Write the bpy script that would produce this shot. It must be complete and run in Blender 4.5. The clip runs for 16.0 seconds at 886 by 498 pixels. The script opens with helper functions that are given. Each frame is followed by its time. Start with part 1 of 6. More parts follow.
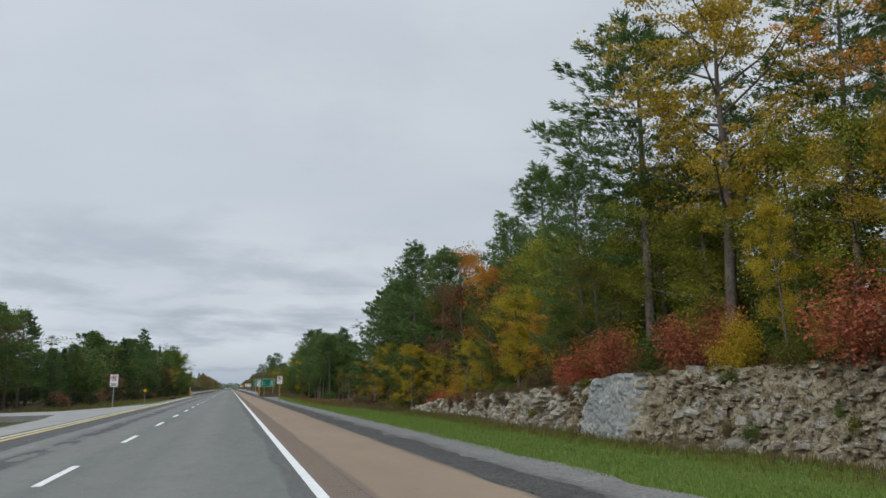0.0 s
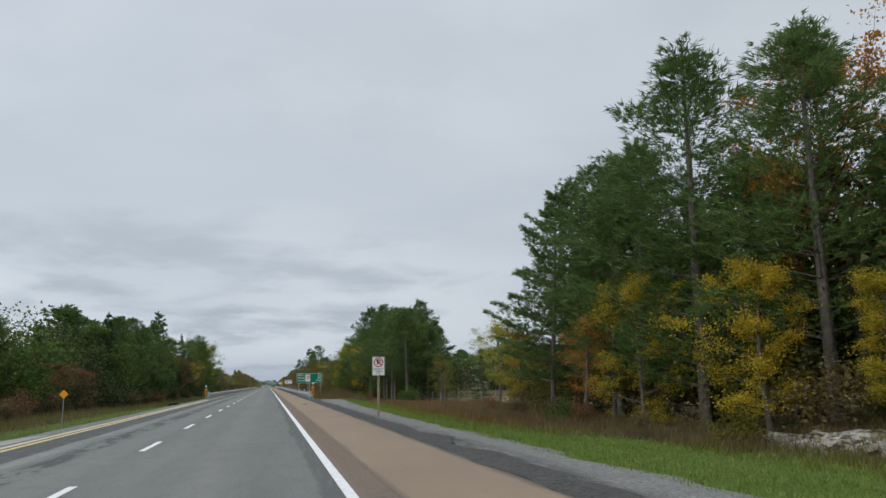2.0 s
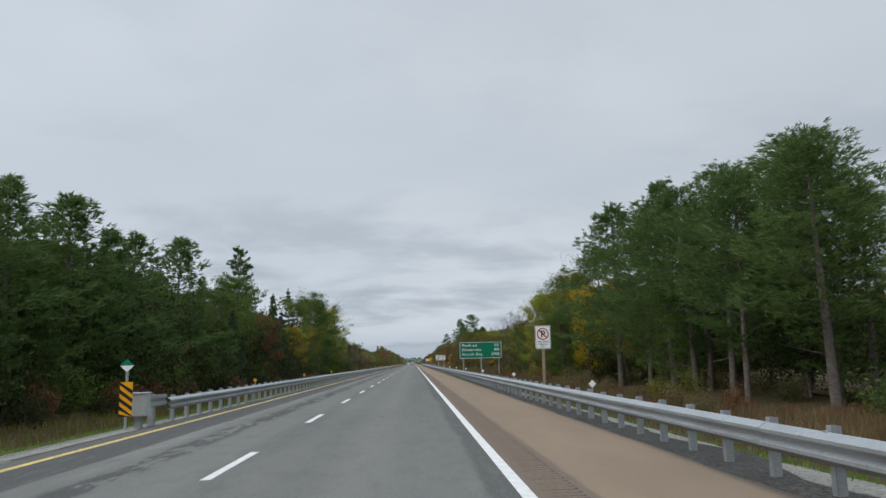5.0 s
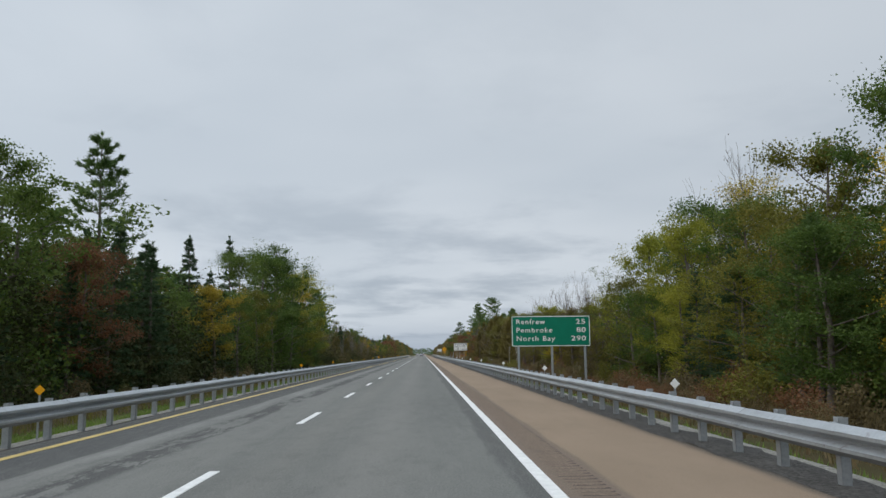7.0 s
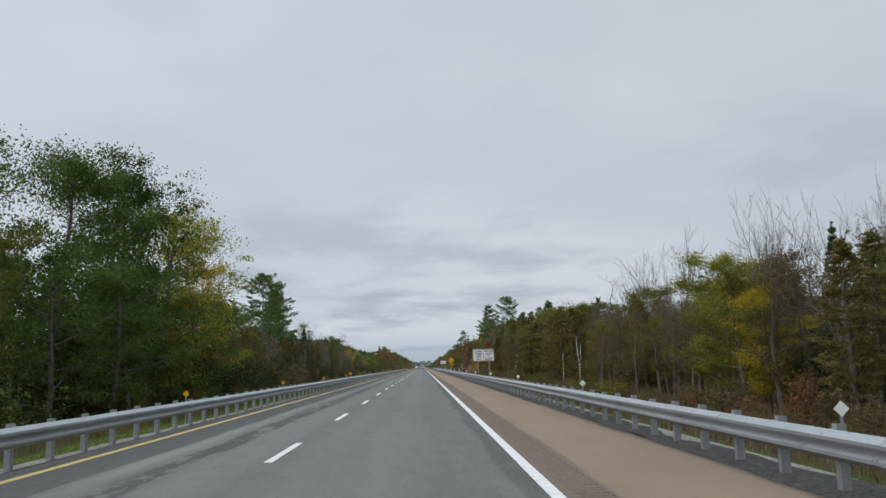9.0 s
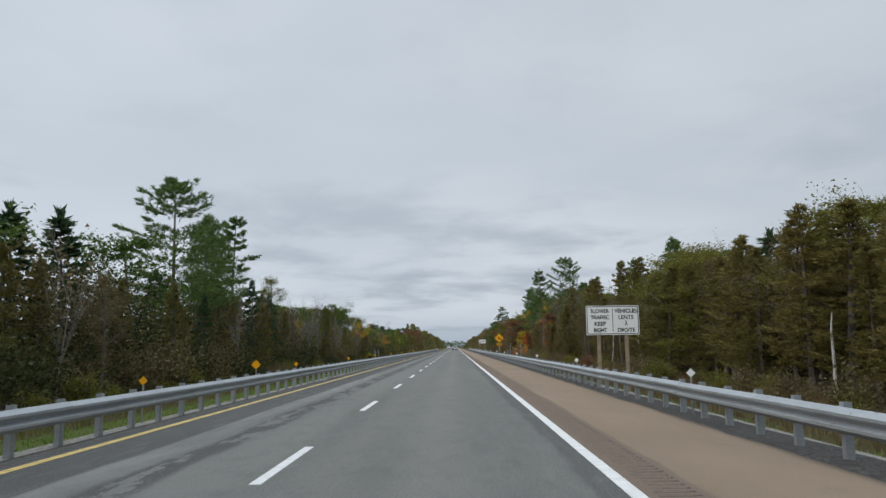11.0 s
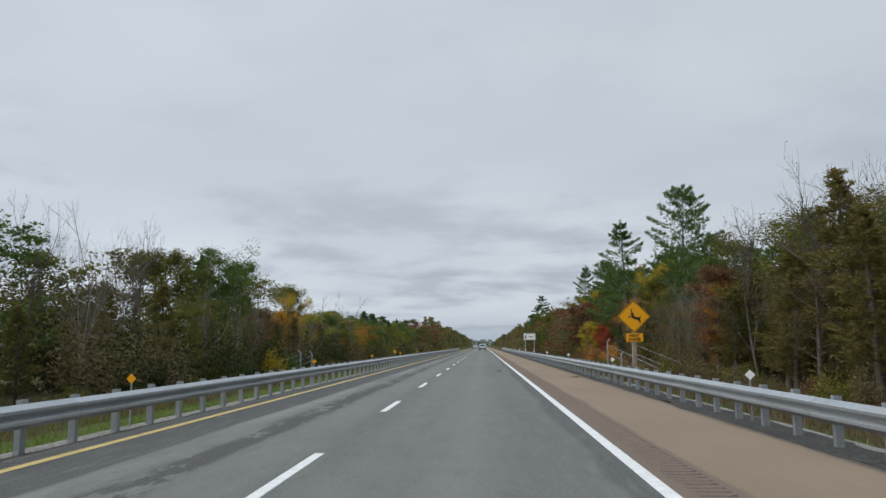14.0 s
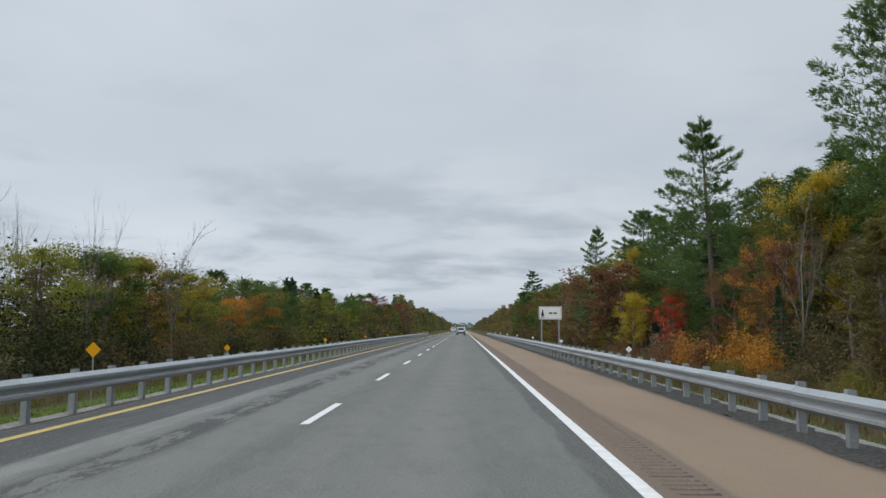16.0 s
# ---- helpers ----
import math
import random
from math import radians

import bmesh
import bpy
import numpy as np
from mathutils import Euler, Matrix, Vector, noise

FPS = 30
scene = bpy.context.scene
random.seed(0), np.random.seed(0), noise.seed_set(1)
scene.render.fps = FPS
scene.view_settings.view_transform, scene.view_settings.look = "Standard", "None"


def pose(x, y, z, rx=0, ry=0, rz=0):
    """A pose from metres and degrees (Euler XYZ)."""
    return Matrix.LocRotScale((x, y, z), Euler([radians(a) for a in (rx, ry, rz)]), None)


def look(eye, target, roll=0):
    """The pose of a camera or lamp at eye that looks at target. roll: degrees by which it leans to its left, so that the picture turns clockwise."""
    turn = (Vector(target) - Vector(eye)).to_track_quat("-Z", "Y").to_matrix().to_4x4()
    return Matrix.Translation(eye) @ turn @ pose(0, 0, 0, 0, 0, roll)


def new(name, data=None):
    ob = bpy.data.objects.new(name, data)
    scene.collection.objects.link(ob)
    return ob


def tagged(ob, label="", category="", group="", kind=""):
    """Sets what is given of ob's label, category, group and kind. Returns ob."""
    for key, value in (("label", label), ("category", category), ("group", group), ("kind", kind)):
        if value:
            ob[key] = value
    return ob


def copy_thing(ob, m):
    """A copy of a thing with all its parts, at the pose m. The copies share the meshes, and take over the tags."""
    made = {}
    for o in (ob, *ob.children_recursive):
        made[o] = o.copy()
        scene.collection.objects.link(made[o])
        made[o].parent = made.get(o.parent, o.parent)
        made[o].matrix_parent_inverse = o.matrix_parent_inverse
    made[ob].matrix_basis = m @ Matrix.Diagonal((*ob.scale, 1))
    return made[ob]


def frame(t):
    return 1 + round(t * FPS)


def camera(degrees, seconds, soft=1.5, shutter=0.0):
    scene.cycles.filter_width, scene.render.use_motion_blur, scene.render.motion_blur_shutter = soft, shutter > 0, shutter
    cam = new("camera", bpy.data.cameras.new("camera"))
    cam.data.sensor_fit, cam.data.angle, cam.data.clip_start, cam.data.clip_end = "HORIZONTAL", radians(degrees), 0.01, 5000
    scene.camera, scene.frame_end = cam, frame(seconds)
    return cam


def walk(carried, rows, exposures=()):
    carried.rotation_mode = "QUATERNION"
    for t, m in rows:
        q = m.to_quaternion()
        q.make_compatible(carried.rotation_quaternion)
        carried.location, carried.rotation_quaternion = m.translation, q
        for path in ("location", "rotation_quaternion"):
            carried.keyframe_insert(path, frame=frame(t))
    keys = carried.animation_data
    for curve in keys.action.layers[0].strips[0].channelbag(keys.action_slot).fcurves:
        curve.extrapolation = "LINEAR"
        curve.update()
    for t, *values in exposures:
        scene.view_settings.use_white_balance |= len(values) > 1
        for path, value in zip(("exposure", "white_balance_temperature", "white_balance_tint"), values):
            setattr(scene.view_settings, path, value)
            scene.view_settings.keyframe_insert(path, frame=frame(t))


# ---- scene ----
cam = camera(61.09, 16.0, soft=1.5)
# seconds, eye x, y, z, then yaw, pitch and roll; the road runs along y, its right edge line lies at x = 0
ROWS = [
    (0.0, -1.182, 8.17, 1.348, -15.54, 10.45, 0.19),
    (0.5, -1.147, 20.13, 1.345, -14.86, 9.72, 0.37),
    (1.0, -1.103, 32.11, 1.357, -13.98, 9.83, 0.57),
    (1.5, -1.068, 44.08, 1.378, -12.87, 9.89, 0.65),
    (2.0, -1.057, 56.08, 1.385, -12.89, 10.10, 0.90),
    (2.5, -1.058, 67.89, 1.342, -12.40, 9.76, 1.01),
    (3.0, -1.076, 79.90, 1.343, -10.35, 8.54, 1.34),
    (3.5, -1.128, 91.76, 1.357, -7.06, 8.16, 1.25),
    (4.0, -1.121, 103.89, 1.350, -4.46, 8.08, 1.62),
    (4.5, -1.134, 115.69, 1.377, -2.72, 8.63, 1.80),
    (7.0, -1.286, 175.97, 1.353, -1.50, 7.92, 0.55),
    (7.5, -1.322, 188.01, 1.352, -1.30, 8.13, 0.76),
    (8.0, -1.322, 200.06, 1.401, -1.86, 8.46, 1.17),
    (8.5, -1.366, 212.38, 1.382, -1.69, 8.72, 1.08),
    (9.0, -1.380, 224.48, 1.374, -1.51, 8.86, 1.43),
    (11.5, -1.717, 285.44, 1.383, 1.52, 7.20, 0.69),
    (12.0, -1.736, 297.58, 1.356, 1.97, 7.16, 0.81),
    (12.5, -1.690, 309.96, 1.349, 2.48, 6.79, 0.69),
    (13.0, -1.665, 322.26, 1.368, 2.91, 7.01, 0.47),
    (13.5, -1.650, 334.37, 1.355, 3.13, 7.23, 0.36),
    (14.0, -1.667, 346.53, 1.344, 3.06, 7.33, 0.30),
    (14.5, -1.669, 359.38, 1.372, 2.55, 7.38, 0.26),
    (15.0, -1.609, 371.91, 1.362, 1.88, 7.36, 0.04),
    (15.5, -1.568, 384.51, 1.336, 2.07, 7.14, 0.16),
    (16.0, -1.538, 396.59, 1.340, 1.51, 6.06, -0.34),
]
walk(cam, [(t, pose(x, y, z, 90 + pitch, roll, yaw)) for t, x, y, z, yaw, pitch, roll in ROWS])

# ---- world and light: an overcast day ----
world = bpy.data.worlds.new("overcast")
world.use_nodes = True
scene.world = world
wt = world.node_tree
wt.nodes.clear()


def wnode(kind, **values):
    n = wt.nodes.new(kind)
    for key, value in values.items():
        n.inputs[key].default_value = value
    return n


def wmath(op, a, b=None):
    n = wt.nodes.new("ShaderNodeMath")
    n.operation = op
    for i, q in enumerate((a, b)):
        if q is None:
            continue
        if isinstance(q, (int, float)):
            n.inputs[i].default_value = q
        else:
            wt.links.new(q, n.inputs[i])
    return n.outputs[0]


def wmix(fac, a, b):
    n = wt.nodes.new("ShaderNodeMix")
    n.data_type = "RGBA"
    for k, q in ((0, fac), (6, a), (7, b)):
        if isinstance(q, (int, float, tuple)):
            n.inputs[k].default_value = q
        else:
            wt.links.new(q, n.inputs[k])
    return n.outputs[2]


sky = wt.nodes.new("ShaderNodeTexSky")
sky.sky_type = "NISHITA"
sky.sun_disc = False
sky.sun_elevation, sky.sun_rotation = radians(37), radians(243)
coord = wt.nodes.new("ShaderNodeTexCoord")
apart = wt.nodes.new("ShaderNodeSeparateXYZ")
wt.links.new(coord.outputs["Generated"], apart.inputs[0])
up = wmath("MAXIMUM", apart.outputs[2], 0.0)
deep = wmath("ADD", up, 0.12)
flat = wt.nodes.new("ShaderNodeCombineXYZ")
wt.links.new(wmath("DIVIDE", apart.outputs[0], deep), flat.inputs[0])
wt.links.new(wmath("DIVIDE", apart.outputs[1], deep), flat.inputs[1])


def clouds(scale, detail, rough, seed):
    n = wnode("ShaderNodeTexNoise", Scale=scale, Detail=detail, Roughness=rough, Distortion=0.2)
    n.noise_dimensions = "4D"
    n.inputs["W"].default_value = seed
    wt.links.new(flat.outputs[0], n.inputs["Vector"])
    return n.outputs["Fac"]


def ramp(value, low, high):
    n = wt.nodes.new("ShaderNodeMapRange")
    n.interpolation_type = "SMOOTHSTEP"
    wt.links.new(value, n.inputs["Value"])
    n.inputs["From Min"].default_value, n.inputs["From Max"].default_value = low, high
    return n.outputs[0]


broad = ramp(clouds(0.55, 3.0, 0.5, 3.1), 0.30, 0.72)
fine = ramp(clouds(1.25, 6.0, 0.55, 7.7), 0.46, 0.66)
near_horizon = wmath("SUBTRACT", 1.0, ramp(up, 0.02, 0.34))
veil = wmix(broad, (0.535, 0.600, 0.672, 1), (0.655, 0.712, 0.775, 1))
bank = wmath("MULTIPLY", fine, wmath("ADD", 0.17, wmath("MULTIPLY", near_horizon, 0.55)))
veil = wmix(bank, veil, (0.34, 0.40, 0.475, 1))
low_band = wmath("SUBTRACT", 1.0, ramp(up, 0.0, 0.055))
veil = wmix(wmath("MULTIPLY", low_band, 0.75), veil, (0.34, 0.41, 0.51, 1))
# an overcast sky is about three times as bright overhead as at the horizon
lift = wt.nodes.new("ShaderNodeVectorMath")
lift.operation = "SCALE"
wt.links.new(veil, lift.inputs[0])
glow = wmath("MULTIPLY", apart.outputs[0], -0.16)
wt.links.new(wmath("ADD", wmath("ADD", 0.99, glow), wmath("MULTIPLY", ramp(up, 0.42, 1.0), 1.6)), lift.inputs["Scale"])
cover = wt.nodes.new("ShaderNodeBackground")
wt.links.new(lift.outputs[0], cover.inputs["Color"])
clear = wt.nodes.new("ShaderNodeBackground")
wt.links.new(sky.outputs[0], clear.inputs["Color"])
clear.inputs["Strength"].default_value = 0.06
blend = wt.nodes.new("ShaderNodeMixShader")
blend.inputs[0].default_value = 0.96
wt.links.new(clear.outputs[0], blend.inputs[1])
wt.links.new(cover.outputs[0], blend.inputs[2])
sky_out = wt.nodes.new("ShaderNodeOutputWorld")
wt.links.new(blend.outputs[0], sky_out.inputs["Surface"])

sun = new("sun", bpy.data.lights.new("sun", "SUN"))
sun.data.energy, sun.data.angle, sun.data.color = 1.3, radians(40), (1.0, 0.96, 0.9)
sun.matrix_world = look((-50, -25, 42), (0, 0, 0))

# ---- materials ----


def material(name, rough=0.8, metal=0.0, spec=0.3):
    m = bpy.data.materials.new(name)
    m.use_nodes = True
    b = m.node_tree.nodes["Principled BSDF"]
    b.inputs["Roughness"].default_value, b.inputs["Metallic"].default_value = rough, metal
    b.inputs["Specular IOR Level"].default_value = spec
    return m, m.node_tree, b


def tnode(t, kind, **values):
    n = t.nodes.new(kind)
    for key, value in values.items():
        n.inputs[key].default_value = value
    return n


def place(t, stretch=(1, 1, 1)):
    c = t.nodes.new("ShaderNodeTexCoord")
    m = tnode(t, "ShaderNodeMapping", Scale=stretch)
    t.links.new(c.outputs["Object"], m.inputs[0])
    return m.outputs[0]


def noisy(t, scale, detail=4.0, rough=0.6, stretch=(1, 1, 1), low=0.3, high=0.7):
    n = tnode(t, "ShaderNodeTexNoise", Scale=scale, Detail=detail, Roughness=rough)
    t.links.new(place(t, stretch), n.inputs["Vector"])
    r = tnode(t, "ShaderNodeMapRange")
    t.links.new(n.outputs["Fac"], r.inputs["Value"])
    r.inputs["From Min"].default_value, r.inputs["From Max"].default_value = low, high
    return r.outputs[0]


def tmix(t, fac, a, b, mode="MIX"):
    n = t.nodes.new("ShaderNodeMix")
    n.data_type, n.blend_type = "RGBA", mode
    for k, q in ((0, fac), (6, a), (7, b)):
        if isinstance(q, (int, float)):
            n.inputs[k].default_value = q
        elif isinstance(q, tuple):
            n.inputs[k].default_value = (*q, 1) if len(q) == 3 else q
        else:
            t.links.new(q, n.inputs[k])
    return n.outputs[2]


def tmath(t, op, a, b=0.0):
    n = t.nodes.new("ShaderNodeMath")
    n.operation = op
    n.use_clamp = False
    for i, q in enumerate((a, b)):
        if isinstance(q, (int, float)):
            n.inputs[i].default_value = q
        else:
            t.links.new(q, n.inputs[i])
    return n.outputs[0]


def bump(t, b, height, strength=0.3, dist=0.02):
    n = tnode(t, "ShaderNodeBump", Strength=strength, Distance=dist)
    t.links.new(height, n.inputs["Height"])
    t.links.new(n.outputs[0], b.inputs["Normal"])


def plain(name, colour, rough=0.7, metal=0.0, vary=0.15, scale=6.0, spec=0.3, grain=0.15):
    """A surface of one colour with blotches at two scales and a fine relief."""
    m, t, b = material(name, rough, metal, spec)
    dark = tuple(c * (1 - vary) for c in colour)
    light = tuple(min(1, c * (1 + vary)) for c in colour)
    c1 = tmix(t, noisy(t, scale), dark, light)
    c2 = tmix(t, tmath(t, "MULTIPLY", noisy(t, scale * 9, low=0.4, high=0.6), 0.35), c1, dark)
    t.links.new(c2, b.inputs["Base Color"])
    if grain:
        bump(t, b, noisy(t, scale * 12), grain, 0.01)
    return m


def band(t, x, a, b, soft):
    """1 where x lies between a and b, with soft flanks."""
    lo = tnode(t, "ShaderNodeMapRange")
    lo.interpolation_type = "SMOOTHSTEP"
    t.links.new(x, lo.inputs["Value"])
    lo.inputs["From Min"].default_value, lo.inputs["From Max"].default_value = a - soft, a + soft
    hi = tnode(t, "ShaderNodeMapRange")
    hi.interpolation_type = "SMOOTHSTEP"
    t.links.new(x, hi.inputs["Value"])
    hi.inputs["From Min"].default_value, hi.inputs["From Max"].default_value = b + soft, b - soft
    return tmath(t, "MULTIPLY", lo.outputs[0], hi.outputs[0])


def across(t, wobble=0.25):
    """The place across the road, shifted a little along its length."""
    c = t.nodes.new("ShaderNodeTexCoord")
    s = t.nodes.new("ShaderNodeSeparateXYZ")
    t.links.new(c.outputs["Object"], s.inputs[0])
    w = tmath(t, "MULTIPLY", tmath(t, "SUBTRACT", noisy(t, 0.9, 6, 0.65, (1, 0.22, 1), 0, 1), 0.5), wobble)
    return tmath(t, "ADD", s.outputs[0], w)


def asphalt_material():
    m, t, b = material("asphalt", 0.92, 0, 0.10)
    x = across(t, 0.5)
    streak = noisy(t, 0.5, 6, 0.68, (1, 0.10, 1), 0.30, 0.70)
    base = tmix(t, streak, (0.128, 0.131, 0.122), (0.162, 0.164, 0.152))
    # the passing lane is paler, its wheel paths are streaked and stained
    base = tmix(t, tmath(t, "MULTIPLY", band(t, x, -5.9, -3.95, 0.20), 0.55), base, (0.190, 0.190, 0.176))
    base = tmix(t, tmath(t, "MULTIPLY", band(t, x, -2.35, -1.55, 0.45), 0.50), base, (0.208, 0.203, 0.187))
    base = tmix(t, tmath(t, "MULTIPLY", band(t, x, -3.35, -2.75, 0.30), 0.35), base, (0.195, 0.190, 0.172))
    worn = tmath(t, "MULTIPLY", band(t, across(t, 0.6), -5.75, -4.75, 0.25), noisy(t, 2.6, 8, 0.75, (1, 0.07, 1), 0.44, 0.60))
    base = tmix(t, tmath(t, "MULTIPLY", worn, 0.42), base, (0.105, 0.106, 0.103))
    pale = tmath(t, "MULTIPLY", band(t, across(t, 0.5), -5.95, -5.55, 0.12), noisy(t, 1.1, 8, 0.75, (1, 0.10, 1), 0.42, 0.58))
    base = tmix(t, tmath(t, "MULTIPLY", pale, 0.75), base, (0.235, 0.235, 0.222))
    x2 = across(t, 0.22)
    base = tmix(t, tmath(t, "MULTIPLY", band(t, x2, -6.95, -5.95, 0.05), 0.92), base, (0.075, 0.076, 0.075))
    base = tmix(t, tmath(t, "MULTIPLY", band(t, x2, -9.0, -7.05, 0.04), 0.7), base, (0.105, 0.103, 0.098))
    base = tmix(t, tmath(t, "MULTIPLY", band(t, across(t, 0.55), -0.36, 0.5, 0.06), 0.72), base, (0.080, 0.081, 0.079))
    base = tmix(t, tmath(t, "MULTIPLY", noisy(t, 0.18, 5, 0.7, (1, 0.35, 1), 0.50, 0.72), 0.40), base, (0.112, 0.112, 0.106))
    base = tmix(t, tmath(t, "MULTIPLY", noisy(t, 2.4, 6, 0.7, (1, 0.45, 1), 0.48, 0.72), 0.45), base, (0.098, 0.099, 0.094))
    base = tmix(t, tmath(t, "MULTIPLY", noisy(t, 7.0, 5, 0.7, (1, 0.12, 1), 0.50, 0.75), 0.40), base, (0.205, 0.203, 0.190))
    stain = tmath(t, "MULTIPLY", band(t, across(t, 0.5), -5.36, -4.84, 0.10), noisy(t, 1.7, 9, 0.78, (1, 0.26, 1), 0.470, 0.492))
    base = tmix(t, tmath(t, "MULTIPLY", stain, 0.85), base, (0.066, 0.066, 0.065))
    base = tmix(t, tmath(t, "MULTIPLY", noisy(t, 40, 2, 0.5, (1, 1, 1), 0.52, 0.80), 0.5), base, (0.31, 0.305, 0.285))
    base = tmix(t, tmath(t, "MULTIPLY", noisy(t, 33, 2, 0.5, (1, 1, 1), 0.55, 0.80), 0.6), base, (0.06, 0.06, 0.06))
    t.links.new(base, b.inputs["Base Color"])
    bump(t, b, noisy(t, 90, 3, 0.6), 0.35, 0.01)
    return m


def shoulder_material():
    m, t, b = material("tan_paving", 0.95, 0, 0.06)
    x = across(t, 0.35)
    base = tmix(t, noisy(t, 0.6, 5, 0.6, (1, 0.3, 1)), (0.205, 0.155, 0.112), (0.252, 0.192, 0.140))
    base = tmix(t, tmath(t, "MULTIPLY", band(t, x, -0.5, 0.68, 0.05), 0.85), base, (0.142, 0.112, 0.092))
    base = tmix(t, tmath(t, "MULTIPLY", band(t, x, 2.5, 9.0, 0.12), 0.9), base, (0.060, 0.060, 0.060))
    base = tmix(t, tmath(t, "MULTIPLY", noisy(t, 55, 2, 0.5, (1, 1, 1), 0.45, 0.75), 0.4), base, (0.36, 0.29, 0.22))
    base = tmix(t, tmath(t, "MULTIPLY", noisy(t, 2.2, 4, 0.7, (1, 0.5, 1), 0.60, 0.75), 0.35), base, (0.12, 0.10, 0.085))
    t.links.new(base, b.inputs["Base Color"])
    bump(t, b, noisy(t, 80, 3, 0.6), 0.4, 0.01)
    return m


def gravel_material(name, light, dark, grit=None):
    m, t, b = material(name, 0.95, 0, 0.1)
    v = tnode(t, "ShaderNodeTexVoronoi", Scale=28.0)
    t.links.new(place(t), v.inputs["Vector"])
    r = tnode(t, "ShaderNodeSeparateColor")
    t.links.new(v.outputs["Color"], r.inputs[0])
    base = tmix(t, r.outputs[0], dark, light)
    base = tmix(t, tmath(t, "MULTIPLY", noisy(t, 0.7, 5, 0.65), 0.5), base, dark)
    if grit:
        # dark grit from the strip beside it, thrown over the gravel in fading patches
        near = tmath(t, "MULTIPLY", band(t, across(t, 1.1), 0.0, 3.70, 0.35), noisy(t, 2.4, 8, 0.75, (1, 0.3, 1), 0.35, 0.60))
        base = tmix(t, near, base, grit)
    t.links.new(base, b.inputs["Base Color"])
    bump(t, b, v.outputs["Distance"], 0.8, 0.03)
    return m


def ground_material():
    """Brown woodland soil, with short turf where the verges are mown."""
    m, t, b = material("verge_soil", 0.95, 0, 0.05)
    c = t.nodes.new("ShaderNodeTexCoord")
    p = t.nodes.new("ShaderNodeSeparateXYZ")
    t.links.new(c.outputs["Object"], p.inputs[0])
    base = tmix(t, noisy(t, 0.5, 6, 0.65), (0.070, 0.075, 0.028), (0.105, 0.085, 0.045))
    base = tmix(t, tmath(t, "MULTIPLY", noisy(t, 0.12, 4, 0.6, (1, 1, 1), 0.42, 0.6), 0.7), base, (0.095, 0.068, 0.040))
    turf = tmix(t, noisy(t, 0.8, 6, 0.7), (0.095, 0.145, 0.032), (0.160, 0.205, 0.052))
    near_verge = tmath(t, "MULTIPLY", band(t, p.outputs[0], 4.0, 14.6, 0.5), band(t, p.outputs[1], -100, 86, 4))
    next_verge = tmath(t, "MULTIPLY", band(t, p.outputs[0], 4.0, 7.0, 0.8), band(t, p.outputs[1], 80, 134, 3))
    median = band(t, p.outputs[0], -12.0, -8.0, 0.9)
    behind = tmath(t, "MULTIPLY", band(t, p.outputs[0], 3.6, 5.4, 0.5), 0.7)
    mown = tmath(t, "MAXIMUM", tmath(t, "MAXIMUM", near_verge, next_verge), tmath(t, "MAXIMUM", tmath(t, "MULTIPLY", median, 0.75), behind))
    base = tmix(t, mown, base, turf)
    base = tmix(t, tmath(t, "MULTIPLY", noisy(t, 6, 4, 0.7), 0.4), base, (0.045, 0.042, 0.022))
    t.links.new(base, b.inputs["Base Color"])
    bump(t, b, noisy(t, 5, 5, 0.7), 0.8, 0.1)
    return m


def leaf_material(name, colours, shine=0.15, thin=0.35):
    """Foliage that differs from leaf to leaf and from plant to plant and lets some light through."""
    m, t, b = material(name, 0.55, 0, shine)
    g = t.nodes.new("ShaderNodeNewGeometry")
    o = t.nodes.new("ShaderNodeObjectInfo")
    r = t.nodes.new("ShaderNodeValToRGB")
    r.color_ramp.interpolation = "LINEAR"
    while len(r.color_ramp.elements) < len(colours):
        r.color_ramp.elements.new(0.5)
    for i, c in enumerate(colours):
        r.color_ramp.elements[i].position = i / max(1, len(colours) - 1)
        r.color_ramp.elements[i].color = (*c, 1)
    patch = noisy(t, 0.55, 3, 0.6, (1, 1, 1), 0.25, 0.75)
    f = tmath(t, "ADD", tmath(t, "MULTIPLY", g.outputs["Random Per Island"], 0.28), tmath(t, "MULTIPLY", patch, 0.45))
    f = tmath(t, "ADD", f, tmath(t, "MULTIPLY", o.outputs["Random"], 0.30))
    t.links.new(f, r.inputs[0])
    h = tnode(t, "ShaderNodeHueSaturation")
    t.links.new(r.outputs[0], h.inputs["Color"])
    t.links.new(tmath(t, "ADD", 0.80, tmath(t, "MULTIPLY", g.outputs["Random Per Island"], 0.36)), h.inputs["Value"])
    t.links.new(h.outputs[0], b.inputs["Base Color"])
    through_light = tnode(t, "ShaderNodeBsdfTranslucent")
    t.links.new(h.outputs[0], through_light.inputs["Color"])
    mixer = tnode(t, "ShaderNodeMixShader")
    mixer.inputs[0].default_value = thin
    t.links.new(b.outputs[0], mixer.inputs[1])
    t.links.new(through_light.outputs[0], mixer.inputs[2])
    t.links.new(mixer.outputs[0], t.nodes["Material Output"].inputs["Surface"])
    return m


